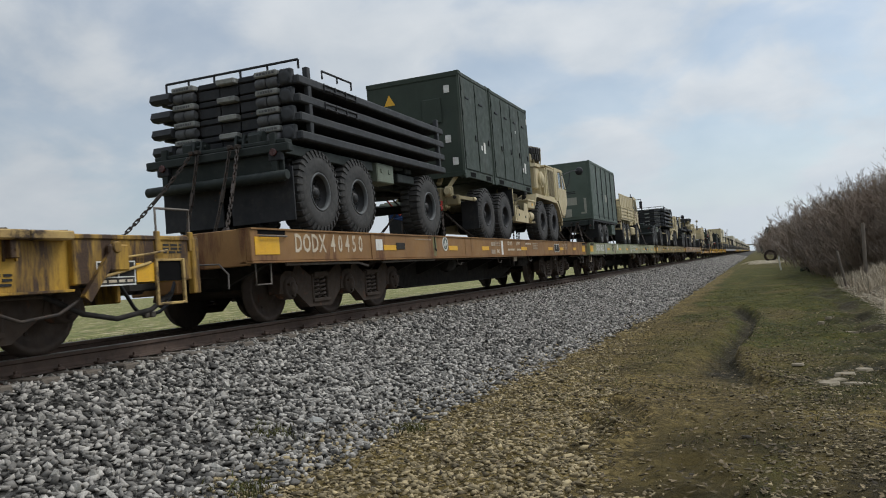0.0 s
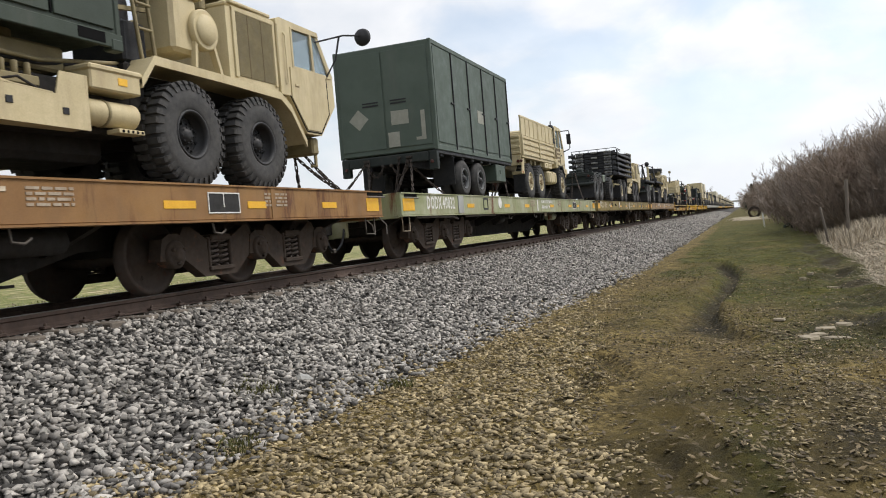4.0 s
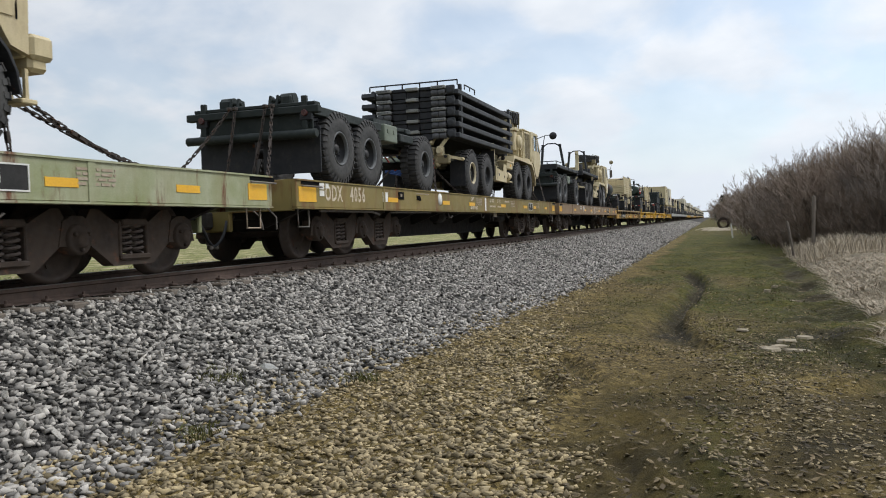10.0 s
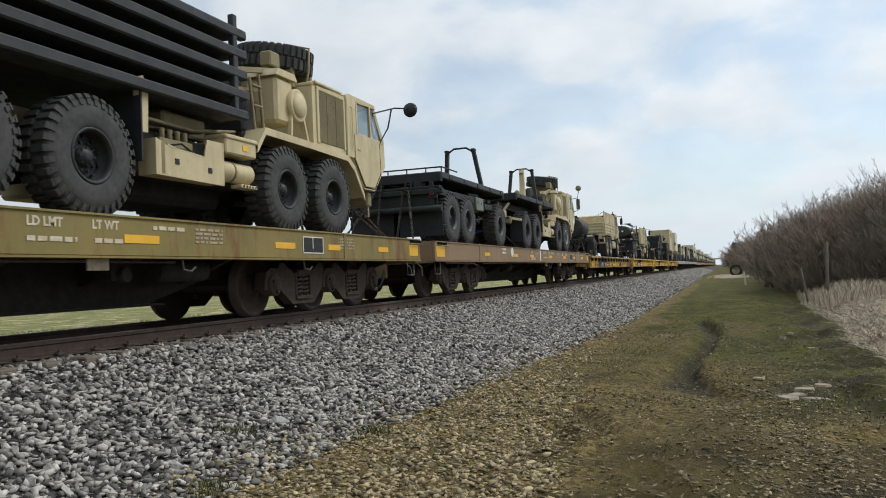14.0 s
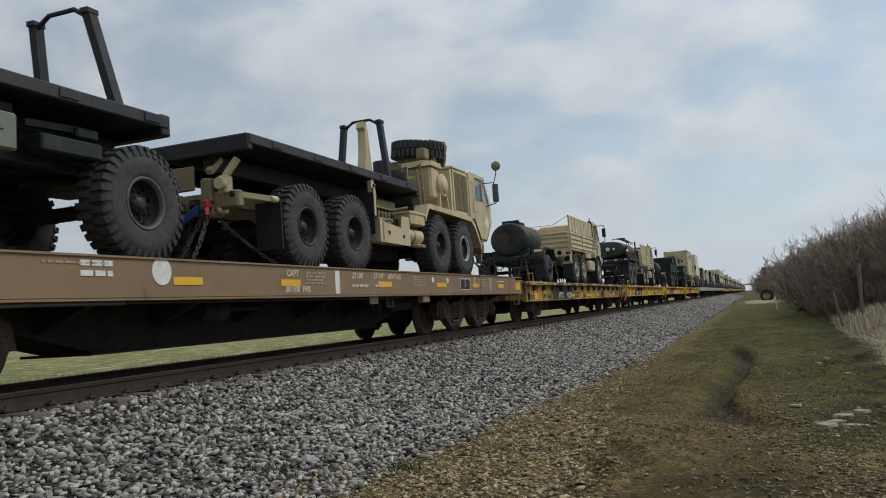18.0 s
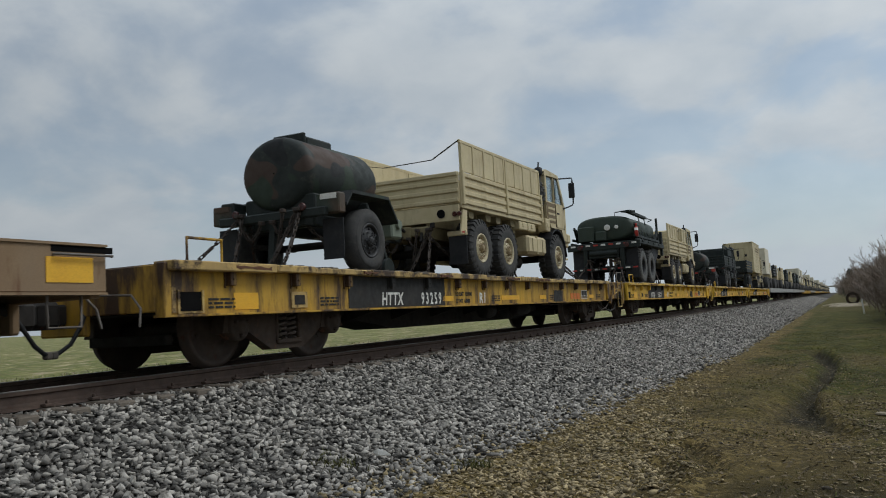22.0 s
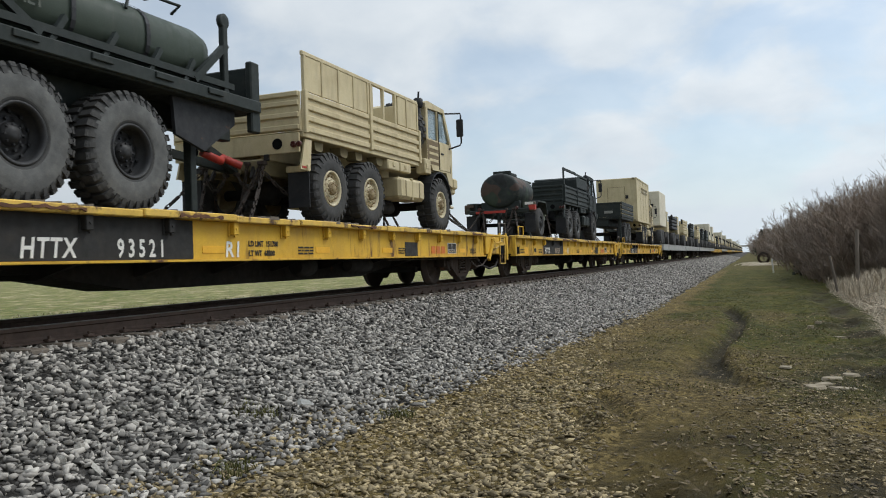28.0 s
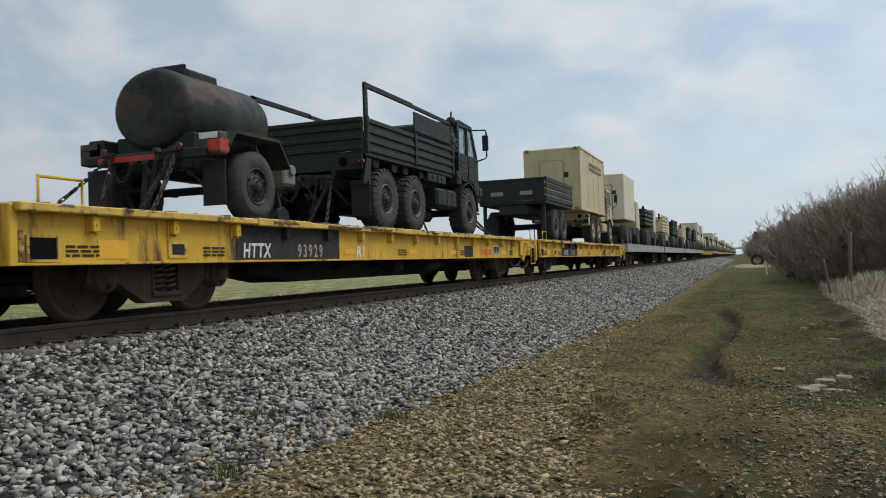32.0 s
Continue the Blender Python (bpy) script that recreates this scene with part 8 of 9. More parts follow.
    part("supply_valve", Shape().box(0.5, 0.95, 1.0, 1.35, 0.62, 0.95, 0.03).cyl(0.9, 1.2, 0.85, 0.08, 0.2, "x", 12), OLIVE_L, t)
    return place(t, y0, z0)


def tank_trailer(y0, z0):
    """A dark green tank module on a two-axle trailer."""
    t = thing("tank_trailer", "dark green liquid tank trailer with red and white reflective tape", "trailer", "trailers on the flatcars")
    for y in (0.0, 1.45):
        wheel(t, "heavy", y, 1.0, RIM_B, RUBBER_G)
        part("axle", Shape().cyl(0, y, 0.665, 0.09, 1.6, "x", 12), UNDER, t)
    part("platform", Shape().box(-1.2, 1.2, -0.92, 3.9, 1.46, 1.57, 0.015), OLIVE_D, t)
    for d in (1, -1):
        part("side_rail", Shape().box(d * 1.15, d * 1.235, -0.9, 3.92, 1.48, 1.64, 0.012), OLIVE_D, t)
        part("chassis_rail", Shape().box(d * 0.5, d * 0.65, -0.9, 4.0, 1.15, 1.48, 0.01), OLIVE_D, t)
        part("front_apron", Shape().prism([(2.3, 1.5), (3.55, 1.5), (3.55, 1.28), (2.9, 0.85), (2.35, 1.0)], d * 1.0, d * 1.05), BLACK, t)
        for y in (-0.1, 0.85, 1.8, 2.75):
            part("rail_cleat", Shape().box(d * 1.23, d * 1.26, y, y + 0.3, 1.55, 1.62, 0.006), OLIVE_D, t)
    # tank: broad drum with a wide rounded-box section
    n, prof = 40, [(-0.72, 0.02), (-0.72, 0.80), (-0.68, 0.92), (-0.58, 0.98), (2.9, 1.0), (3.08, 0.95), (3.16, 0.8), (3.18, 0.02)]
    def sup(a):
        c, s_ = math.cos(a), math.sin(a)
        return math.copysign(abs(c) ** 0.72, c) * 1.06, math.copysign(abs(s_) ** 0.72, s_) * 0.47
    vs = [(sup(2 * math.pi * i / n)[0] * q, y, 2.09 + sup(2 * math.pi * i / n)[1] * q) for y, q in prof for i in range(n)]
    part("tank", Shape().add(vs, [(j * n + i, j * n + (i + 1) % n, (j + 1) * n + (i + 1) % n, (j + 1) * n + i) for j in range(len(prof) - 1) for i in range(n)], True), GREEN, t, "dark green tank")
    for y in (0.8, 1.9):
        v2 = [(sup(2 * math.pi * i / n)[0] * 1.015, y + e, 2.09 + sup(2 * math.pi * i / n)[1] * 1.015) for e in (-0.03, 0.03) for i in range(n)]
        part("tank_band", Shape().add(v2, [(i, (i + 1) % n, n + (i + 1) % n, n + i) for i in range(n)]), BLACK, t)
    for d in (1, -1):
        s = Shape().bar((d * 1.12, -0.7, 2.2), (d * 1.14, -0.2, 1.7), 0.07, 0.09).bar((d * 1.14, 0.3, 1.68), (d * 1.12, -0.5, 2.15), 0.06, 0.08)
        s.bar((d * 1.12, 3.3, 2.3), (d * 1.14, 2.6, 1.7), 0.07, 0.09).bar((d * 1.14, -0.9, 1.75), (d * 1.14, 3.4, 1.75), 0.06, 0.08).box(d * 1.08, d * 1.16, 3.2, 3.3, 1.6, 2.55, 0.01)
        for y in (0.4, 1.1, 1.8, 2.4):
            s.bar((d * 1.14, y, 1.62), (d * 1.10, y + 0.25, 1.95), 0.05, 0.07)
        part("tank_brace", s, OLIVE_D, t)
        part("lifting_eye", Shape().lathe([(-0.03, 0.06), (-0.03, 0.1), (0.03, 0.1), (0.03, 0.06)], d * 1.12, 3.25, 2.6, 14), OLIVE_D, t)
    part("top_boom", Shape().bar((0.92, -0.65, 2.64), (0.92, 2.1, 2.62), 0.14, 0.09).bar((0.72, -0.5, 2.66), (1.05, -0.6, 2.66), 0.4, 0.06).tube([(0.4, -0.62, 2.5), (0.42, -0.64, 2.66), (0.9, -0.62, 2.68)], 0.02), OLIVE_D, t)
    part("boom_stay", Shape().tube([(1.02, 0.6, 2.35), (0.94, 0.75, 2.6)], 0.02).tube([(1.02, 1.6, 2.32), (0.94, 1.75, 2.6)], 0.02).tube([(0.95, 2.1, 2.62), (1.12, 2.4, 2.56), (0.95, 2.45, 2.5)], 0.02), OLIVE_D, t)
    part("gauge", Shape().cyl(0.14, -0.78, 2.12, 0.11, 0.06, "y", 22, 0.01), WHITE, t, "white dial gauge")
    part("gauge", Shape().cyl(0.48, -0.78, 2.12, 0.07, 0.06, "y", 18, 0.01), WHITE, t)
    part("pump_cabinet", Shape().box(-0.95, -0.35, -0.88, -0.6, 1.65, 2.2, 0.03).box(-0.3, 0.1, -0.86, -0.6, 1.65, 2.0, 0.03), GREEN, t)
    part("extinguisher", Shape().cyl(1.2, -0.82, 1.88, 0.065, 0.36, "z", 16, 0.04).cyl(1.2, -0.82, 2.12, 0.03, 0.12, "z", 10), RED, t, "red fire extinguisher")
    part("extinguisher_label", Shape().cyl(1.2, -0.82, 1.97, 0.067, 0.09, "z", 16, 0), WHITE, t)
    text_part("stencil", "WATER\n ONLY", 0.19, DIM_INK, t, facing(-0.15, 1.085, 2.16), "faded stencilled words")
    s, s2 = Shape(), Shape()
    part("rear_beam", Shape().box(-1.34, 1.34, -1.0, -0.9, 1.32, 1.57, 0.015).box(-1.0, 1.0, -0.98, -0.9, 0.55, 0.68, 0.015).box(-0.55, 0.55, -0.98, -0.8, 1.0, 1.35, 0.03).cyl(0, -0.98, 1.18, 0.09, 1.0, "x", 14), OLIVE_D, t)
    for k in range(9):
        x = -1.2 + 0.28 * k
        (s if k % 2 else s2).box(x, x + 0.17, -1.008, -1.0, 1.46, 1.52, 0)
        (s2 if k % 2 else s).box(x, x + 0.17, -0.988, -0.98, 0.59, 0.64, 0)
    part("red_tape", s, RED, t)
    part("white_tape", s2, WHITE, t)
    for d in (1, -1):
        lamp("tail_lamp", t, d * 0.86, -1.02, 1.44, 0.09)
        part("mud_flap", Shape().box(d * 0.7, d * 1.2, -0.78, -0.75, 0.25, 1.35, 0.004), BLACK, t)
        part("rear_post", Shape().box(d * 0.6, d * 0.75, -0.98, -0.85, 0.6, 1.45, 0.01), OLIVE_D, t)
    part("front_panel", Shape().box(-1.1, 1.18, 3.82, 3.90, 1.5, 2.12, 0.02).box(1.1, 1.2, 3.74, 3.95, 1.2, 2.18, 0.02), OLIVE_D, t)
    part("drawbar", Shape().bar((0.4, 3.6, 1.1), (0.0, 5.1, 0.85), 0.1, 0.12).bar((-0.4, 3.6, 1.1), (0.0, 5.1, 0.85), 0.1, 0.12), OLIVE_D, t)
    part("coiled_hose", Shape().tube([(0.3, 3.8, 1.0), (0.4, 4.1, 0.9), (0.2, 4.4, 1.0), (0.4, 4.6, 0.88)], 0.06), RED, t, "bright red coiled hose")
    part("landing_leg", Shape().box(0.7, 0.82, 2.9, 3.02, 0.1, 1.2, 0.01).box(-0.82, -0.7, 2.9, 3.02, 0.1, 1.2, 0.01), OLIVE_D, t)
    return place(t, y0, z0)


def cargo_trailer(y0, z0):
    t = thing("cargo_trailer", "dark green two-axle cargo trailer with slatted sides", "trailer", "trailers on the flatcars")
    for y in (0.0, 1.3):
        wheel(t, "medium", y, 1.02, RIM_G)
        part("axle", Shape().cyl(0, y, 0.585, 0.08, 1.6, "x", 12), UNDER, t)
    part("bed_floor", Shape().box(-1.2, 1.2, -1.45, 3.0, 1.30, 1.42, 0.015).box(-0.5, 0.5, -1.4, 3.0, 0.95, 1.3, 0.02), OLIVE_D, t)
    for d in (1, -1):
        s = Shape()
        for z in (1.5, 1.72, 1.94, 2.14):
            s.box(d * 1.17, d * 1.23, -1.45, 3.0, z - 0.09, z + 0.085, 0.015)
        part("side_boards", s, OLIVE_D, t)
        part("label", Shape().box(d * 0.3, d * 0.75, -1.52, -1.5, 1.62, 1.76, 0), GREYPAD, t)
        part("mud_flap", Shape().box(d * 0.8, d * 1.2, -0.72, -0.70, 0.25, 0.9, 0.004), BLACK, t)
        part("corner_leg", Shape().box(d * 1.0, d * 1.12, -1.3, -1.2, 0.3, 1.3, 0.01), OLIVE_D, t)
    part("tailgate", Shape().box(-1.17, 1.17, -1.5, -1.44, 1.42, 2.2, 0.01).box(-1.19, 1.19, -1.52, -1.46, 2.12, 2.2, 0.01), OLIVE_D, t)
    part("drawbar", Shape().bar((0.4, 3.0, 0.9), (0.0, 4.6, 0.8), 0.1, 0.12).bar((-0.4, 3.0, 0.9), (0.0, 4.6, 0.8), 0.1, 0.12), OLIVE_D, t)
    return place(t, y0, z0)


def shelter(y0, z0, length=4.4, height=2.55, label="tan equipment shelter box with a stencilled side"):
    """A box shelter carried on a truck."""
    s_ = thing("equipment_shelter", label, "shelter", "shelters on the trucks")
    part("box", Shape().box(-1.2, 1.2, 0, length, 0, height, 0.04), TAN, s_)
    part("edge_frame", Shape().box(1.17, 1.225, 0, 0.08, 0, height, 0.01).box(1.17, 1.225, length - 0.08, length, 0, height, 0.01).box(1.17, 1.225, 0, length, height - 0.08, height + 0.01, 0.01).box(1.17, 1.225, 0, length, 0, 0.1, 0.01), TAN, s_)
    part("rear_door", Shape().box(-0.5, 0.5, -0.025, 0, 0.2, 2.1, 0.01), TAN, s_)
    part("vent", Shape().box(0.55, 0.72, -0.03, 0, 1.4, 1.6, 0.006), BLACK, s_)
    part("door_seam", Shape().box(-0.53, -0.505, -0.012, 0, 0.18, 2.12, 0).box(0.505, 0.53, -0.012, 0, 0.18, 2.12, 0).box(-0.53, 0.53, -0.012, 0, 2.1, 2.125, 0), TAN_D, s_)
    for x, z in ((-1.12, height - 0.12), (0.95, height - 0.12), (-1.12, 0.02), (0.95, 0.02)):
        part("corner_casting", Shape().box(x, x + 0.17, -0.04, 0.06, z, z + 0.12, 0.012), TAN_D, s_)
    for k in range(3):
        y = length * (0.3 + 0.22 * k)
        part("panel_seam", Shape().box(1.2, 1.206, y, y + 0.015, 0.12, height - 0.1, 0), TAN_D, s_)
    bars("stencil_writing", s_, length * 0.35, length * 0.85, height * 0.68, height * 0.84, 2, TAN_D, 1.228, 4)
    return place(s_, y0, z0)


# ---- the train ----
D6, D4 = 1.276, 1.168      # deck heights of the two kinds of flatcar


def tie(y0, z, rear, front, x=0.55, hz=0.95):
    if rear == -1.0 and z == D6:      # the load trailers hang from their rear lugs
        for d in (1, -1):
            chain(y0, z, (d * 0.42, -1.02, 1.36), (d * 0.95, -2.15, 0.02))
            chain(y0, z, (d * 0.30, -1.04, 1.36), (d * 0.25, -1.5, 0.02))
        return
    if rear is not None:
        for d in (1, -1):
            chain(y0, z, (d * x, rear, hz), (d * (x + 0.4), rear - 1.0, 0.02))
            chain(y0, z, (d * (x - 0.12), rear + 0.05, hz - 0.05), (d * (x + 0.5), rear + 0.95, 0.02))
            chain(y0, z, (d * (x - 0.05), rear - 0.03, hz), (d * (x - 0.25), rear - 0.55, 0.02))
            chain(y0, z, (d * (x + 0.02), rear - 0.05, hz), (d * (x - 0.45), rear - 0.08, hz - 0.15), 0.32)
        chain(y0, z, (0.3, rear - 0.08, hz), (0.12, rear - 0.12, 0.03))
    if front is not None:
        for d in (1, -1):
            far = 1.9 if front < 8 else 1.15
            chain(y0, z, (d * x, front, hz * 0.8), (d * (x + 0.38), front + far, 0.02))
            chain(y0, z, (d * (x + 0.2), front - 0.02, hz * 0.82), (d * (x + 0.5), front + far * 0.78, 0.02))
            chain(y0, z, (d * (x + 0.1), front, hz * 0.8), (d * (x + 0.12), front + 0.06, 0.02))


def near_train():
    four_axle_flatcar("worn yellow flatcar with rusty stake pockets", -11.3, "93481", 2, ink=3.66, grimy=True)
    six_axle_flatcar(BROWN, "rusty brown six-axle flatcar with faded stencils", 8.5, ("DODX", "40450", 1.02, 2.03, 1.68), 0)
    six_axle_flatcar(SAGE, "sage green six-axle flatcar with white lettering", 30.45, ("DODX", "40032", 1.3, 2.22, 1.18), 1)
    six_axle_flatcar(OCHRE, "ochre olive six-axle flatcar with rust streaks", 52.25, ("ODX", "4056", 0.95, 1.9, 1.25), 2)
    six_axle_flatcar(BROWN_B, "faded brown six-axle flatcar with a white disc", 74.25, None, 3)
    four_axle_flatcar("worn yellow flatcar with black stencil panel", 96.12, "93259", 2, ink=4.30, black_to=6.35, grimy=True, wide=1.26)
    four_axle_flatcar("bright yellow flatcar with rust along the deck", 115.63, "93521", 4)
    four_axle_flatcar("yellow flatcar with a faded black panel", 135.3, "93929", 5, ink=3.55, wide=1.36)
    four_axle_flatcar("yellow flatcar with rusty deck edge", 154.75, "93610", 7, rolling=False)

    load_trailer(11.02, D6, "black-green three-axle load trailer under a bridge stack")
    bridge_stack(10.42, D6 + 1.40, 4)
    heavy_truck(TAN, "tan eight-wheeled heavy truck carrying a container", 19.38, D6, "box")
    iso_container(17.85, D6 + 1.50)
    van_trailer(35.4, D6)
    cargo_truck(TAN, "tan six-wheeled cargo truck with slatted bed sides", RIM_T, 42.03, D6)
    load_trailer(54.65, D6, "black-green three-axle load trailer with a bare frame")
    heavy_truck(TAN, "tan eight-wheeled heavy truck carrying bridge ramps", 63.08, D6, "box", (1, 0, 0, 0))
    bridge_stack(61.6, D6 + 1.50, 5)
    load_trailer(76.75, D6, "black-green three-axle load trailer with an empty flatrack")
    flatrack(75.9, D6 + 1.50, 5.75, mast=5.50, rails=True, tall=1.58)
    heavy_truck(TAN, "tan eight-wheeled heavy truck carrying an empty flatrack", 84.8, D6, "flat", (0, 0, 0, 2), False)
    flatrack(83.3, D6 + 1.62, 6.0, mast=6.1, tall=1.72)
    water_trailer(100.7, D4, "camouflaged two-wheeled water tank trailer")
    cargo_truck(TAN, "tan six-wheeled cargo truck with a strapped tailgate", RIM_T, 104.85, D4, strap=True)
    tank_trailer(119.7, D4)
    cargo_truck(TAN, "tan six-wheeled cargo truck with one open side panel", RIM_T, 125.63, D4, upper="open")
    water_trailer(139.7, D4, "dark camouflaged two-wheeled water tank trailer")
    cargo_truck(OLIVE_D, "black-green six-wheeled cargo truck with a raised side rail", RIM_G, 143.9, D4, upper="frame", full=False)
    cargo_trailer(158.45, D4)
    cargo_truck(TAN, "tan six-wheeled truck carrying a shelter", RIM_T, 166.0, D4, upper="none")
    shelter(163.3, D4 + 1.40, 6.1, 2.65)

    for y0, z, rear, front in ((11.02, D6, -1.0, None), (35.4, D6, -1.8, None), (42.03, D6, -0.9, 5.85), (19.38, D6, -1.5, 8.95), (54.65, D6, -1.0, None), (63.08, D6, -1.5, 8.95),
                               (76.75, D6, -1.0, None), (84.8, D6, -1.5, 8.95), (100.7, D4, -0.98, None), (104.85, D4, -0.95, 5.85), (119.7, D4, -1.0, None), (125.63, D4, -0.95, 5.85),
                               (139.7, D4, -0.98, None), (143.9, D4, -0.95, 5.85)):
        tie(y0, z, rear, front)


def far_train():
    """The rest of the train, as far as it can be seen; each kind is built once and copied."""
    before = len(MOVERS)
    y, k = 174.4, 0
    rr = random.Random(12)
    a = six_axle_flatcar(GREYC, "pale grey six-axle flatcar", y, None, 0, full=False, rolling=False)
    cars = [(a, 21.95, D6)]
    b = simple_load("dark")
    loads = [b, simple_load("tan"), simple_load("shelter"), simple_load("stack")]
    for ob in loads:
        place(ob, 0, 0)
    mine = [MOVERS.pop() for _ in loads]
    order = [2, 3, 1, 0, 1, 0, 0, 2, 2, 1, 0, 1, 3, 2, 1, 0]
    used = [False] * len(loads)
    c = None
    for n in range(30):
        six = n < 4 or n % 5 in (1, 2)
        if n == 0:
            ob, pitch, dz = a, 21.95, D6
        elif six:
            ob, pitch, dz = copy_thing(a, pose(0, y, 0)), 21.95, D6
            MOVERS.append((ob, y, 0.0, 0.0))
        else:
            if c is None:
                c = four_axle_flatcar("distant yellow flatcar with a rusty deck edge", y, "", 9, full=False, rolling=False)
                ob = c
            else:
                ob = copy_thing(c, pose(0, y, 0))
                MOVERS.append((ob, y, 0.0, 0.0))
            pitch, dz = 19.55, D4
        for j in (0, 1):
            i = order[(2 * n + j) % len(order)]
            yy = y + 2.0 + j * pitch * 0.47
            if not used[i]:
                ld, used[i] = loads[i], True
                ld.matrix_basis = pose(0, yy, dz)
            else:
                ld = copy_thing(loads[i], pose(0, yy, dz))
            MOVERS.append((ld, yy, dz, 0.0))
        y += pitch


def simple_load(kind):
    """A distant loaded truck: wheels, chassis, cab and its body."""
    paint = OLIVE_D if kind in ("dark", "stack") else TAN
    t = thing("distant_truck", {"dark": "black-green army truck far down the train", "tan": "tan army truck far down the train", "shelter": "tan truck with a box shelter",
                                "stack": "dark truck stacked with bridge ramps"}[kind], "truck", "trucks on the flatcars")
    for y in (0.9, 2.3, 6.0):
        for d in (1, -1):
            part("wheel", Shape().cyl(d * 1.0, y, 0.58, 0.58, 0.4, "x", 18, 0.05), RUBBER, t)
    part("chassis", Shape().box(-0.5, 0.5, 0, 7.0, 0.7, 1.1, 0.02).box(0.75, 1.2, 3.3, 5.0, 0.6, 1.05, 0.04), paint if kind == "tan" else UNDER, t)
    part("cab", Shape().prism([(5.2, 1.1), (7.0, 1.0), (7.05, 1.95), (6.65, 2.7), (5.2, 2.75)], -1.18, 1.18), TAN if kind != "dark" else paint, t)
    part("cab_window", Shape().prism([(5.9, 1.95), (6.85, 1.95), (6.55, 2.6), (5.9, 2.6)], 1.18, 1.19), GLASS, t)
    part("mirror", Shape().box(1.35, 1.5, 7.0, 7.06, 2.1, 2.55, 0.02), BLACK, t)
    if kind == "shelter":
        part("shelter_box", Shape().box(-1.2, 1.2, 0.0, 4.6, 1.42, 4.05, 0.04), PALE, t)
        part("shelter_door", Shape().box(-0.5, 0.5, -0.03, 0, 1.7, 3.4, 0.01), PALE, t)
        part("door_edge", Shape().box(-0.55, -0.5, -0.035, 0, 1.68, 3.45, 0).box(0.5, 0.55, -0.035, 0, 1.68, 3.45, 0).box(-0.55, 0.55, -0.035, 0, 3.4, 3.45, 0), TAN_D, t)
        part("vent", Shape().box(0.55, 0.75, -0.03, 0, 2.9, 3.1, 0.01), BLACK, t)
    elif kind == "stack":
        for k in range(4):
            part("beam", Shape().box(-1.2, 1.2, -0.3, 5.0, 1.45 + 0.3 * k, 1.68 + 0.3 * k, 0.03), STACK, t)
    else:
        s = Shape().box(-1.2, 1.2, 0.0, 4.7, 1.3, 1.42, 0.01)
        for d in (1, -1):
            for z in (1.55, 1.8, 2.05, 2.35, 2.6):
                s.box(d * 1.15, d * 1.23, 0, 4.7, z - 0.1, z + 0.08, 0.01)
        s.box(-1.15, 1.15, -0.05, 0, 1.42, 2.1, 0.01)
        part("cargo_bed", s, paint, t)
        part("bed_load", Shape().box(-0.9, 0.9, 1.0, 3.8, 1.42, 2.2, 0.1), CANVAS, t)
    return t


near_train()
far_train()


# ---- plants and trackside things ----
def twig_mesh(name, seed, height, spread, stems, material, depth=4, lean_to=0.35, stray=0.10, thin=0.0022):
    """A leafless shrub or tree: stems that fork into ever thinner twigs."""
    rr = random.Random(seed)
    V, F = [], []

    def seg(p, q, r0, r1):
        d = (q - p).normalized()
        a = d.cross(Vector((0.3, 0.9, 0.1))).normalized()
        b = d.cross(a)
        k = len(V)
        for o, r in ((p, r0), (q, r1)):
            for i in range(3):
                t = 2.094 * i
                V.append(tuple(o + r * (a * math.cos(t) + b * math.sin(t))))
        F.extend([(k + i, k + (i + 1) % 3, k + 3 + (i + 1) % 3, k + 3 + i) for i in range(3)])

    def grow(p, d, length, r, left):
        n = 3 if left > 1 else 2
        for i in range(n):
            d = (d + Vector((rr.gauss(0, stray), rr.gauss(0, stray), rr.gauss(0.05, 0.07)))).normalized()
            q = p + d * (length / n)
            seg(p, q, max(r, thin), max(r * 0.82, thin * 0.8))
            r *= 0.82
            p = q
            if left > 0:
                for _ in range(rr.choice((1, 1, 2, 2) if left > 1 else (1, 2, 2, 3))):
                    e = (d + Vector((rr.gauss(0, 0.45), rr.gauss(0, 0.45), rr.gauss(0.15, 0.28)))).normalized()
                    grow(p, e, length * rr.uniform(0.34, 0.6), r * 0.62, left - 1)
    for _ in range(stems):
        a, o = rr.uniform(0, 6.28), rr.uniform(0, spread * 0.6)
        lean = rr.uniform(0.03, lean_to)
        grow(Vector((o * math.cos(a), o * math.sin(a), -0.1)), Vector((lean * math.cos(a), lean * math.sin(a), 1)).normalized(), height * rr.uniform(0.4, 0.8), 0.012 * height * rr.uniform(0.6, 1.1), depth)
    me = bpy.data.meshes.new(name)
    me.from_pydata(V, [], F)
    me.materials.append(material)
    return me


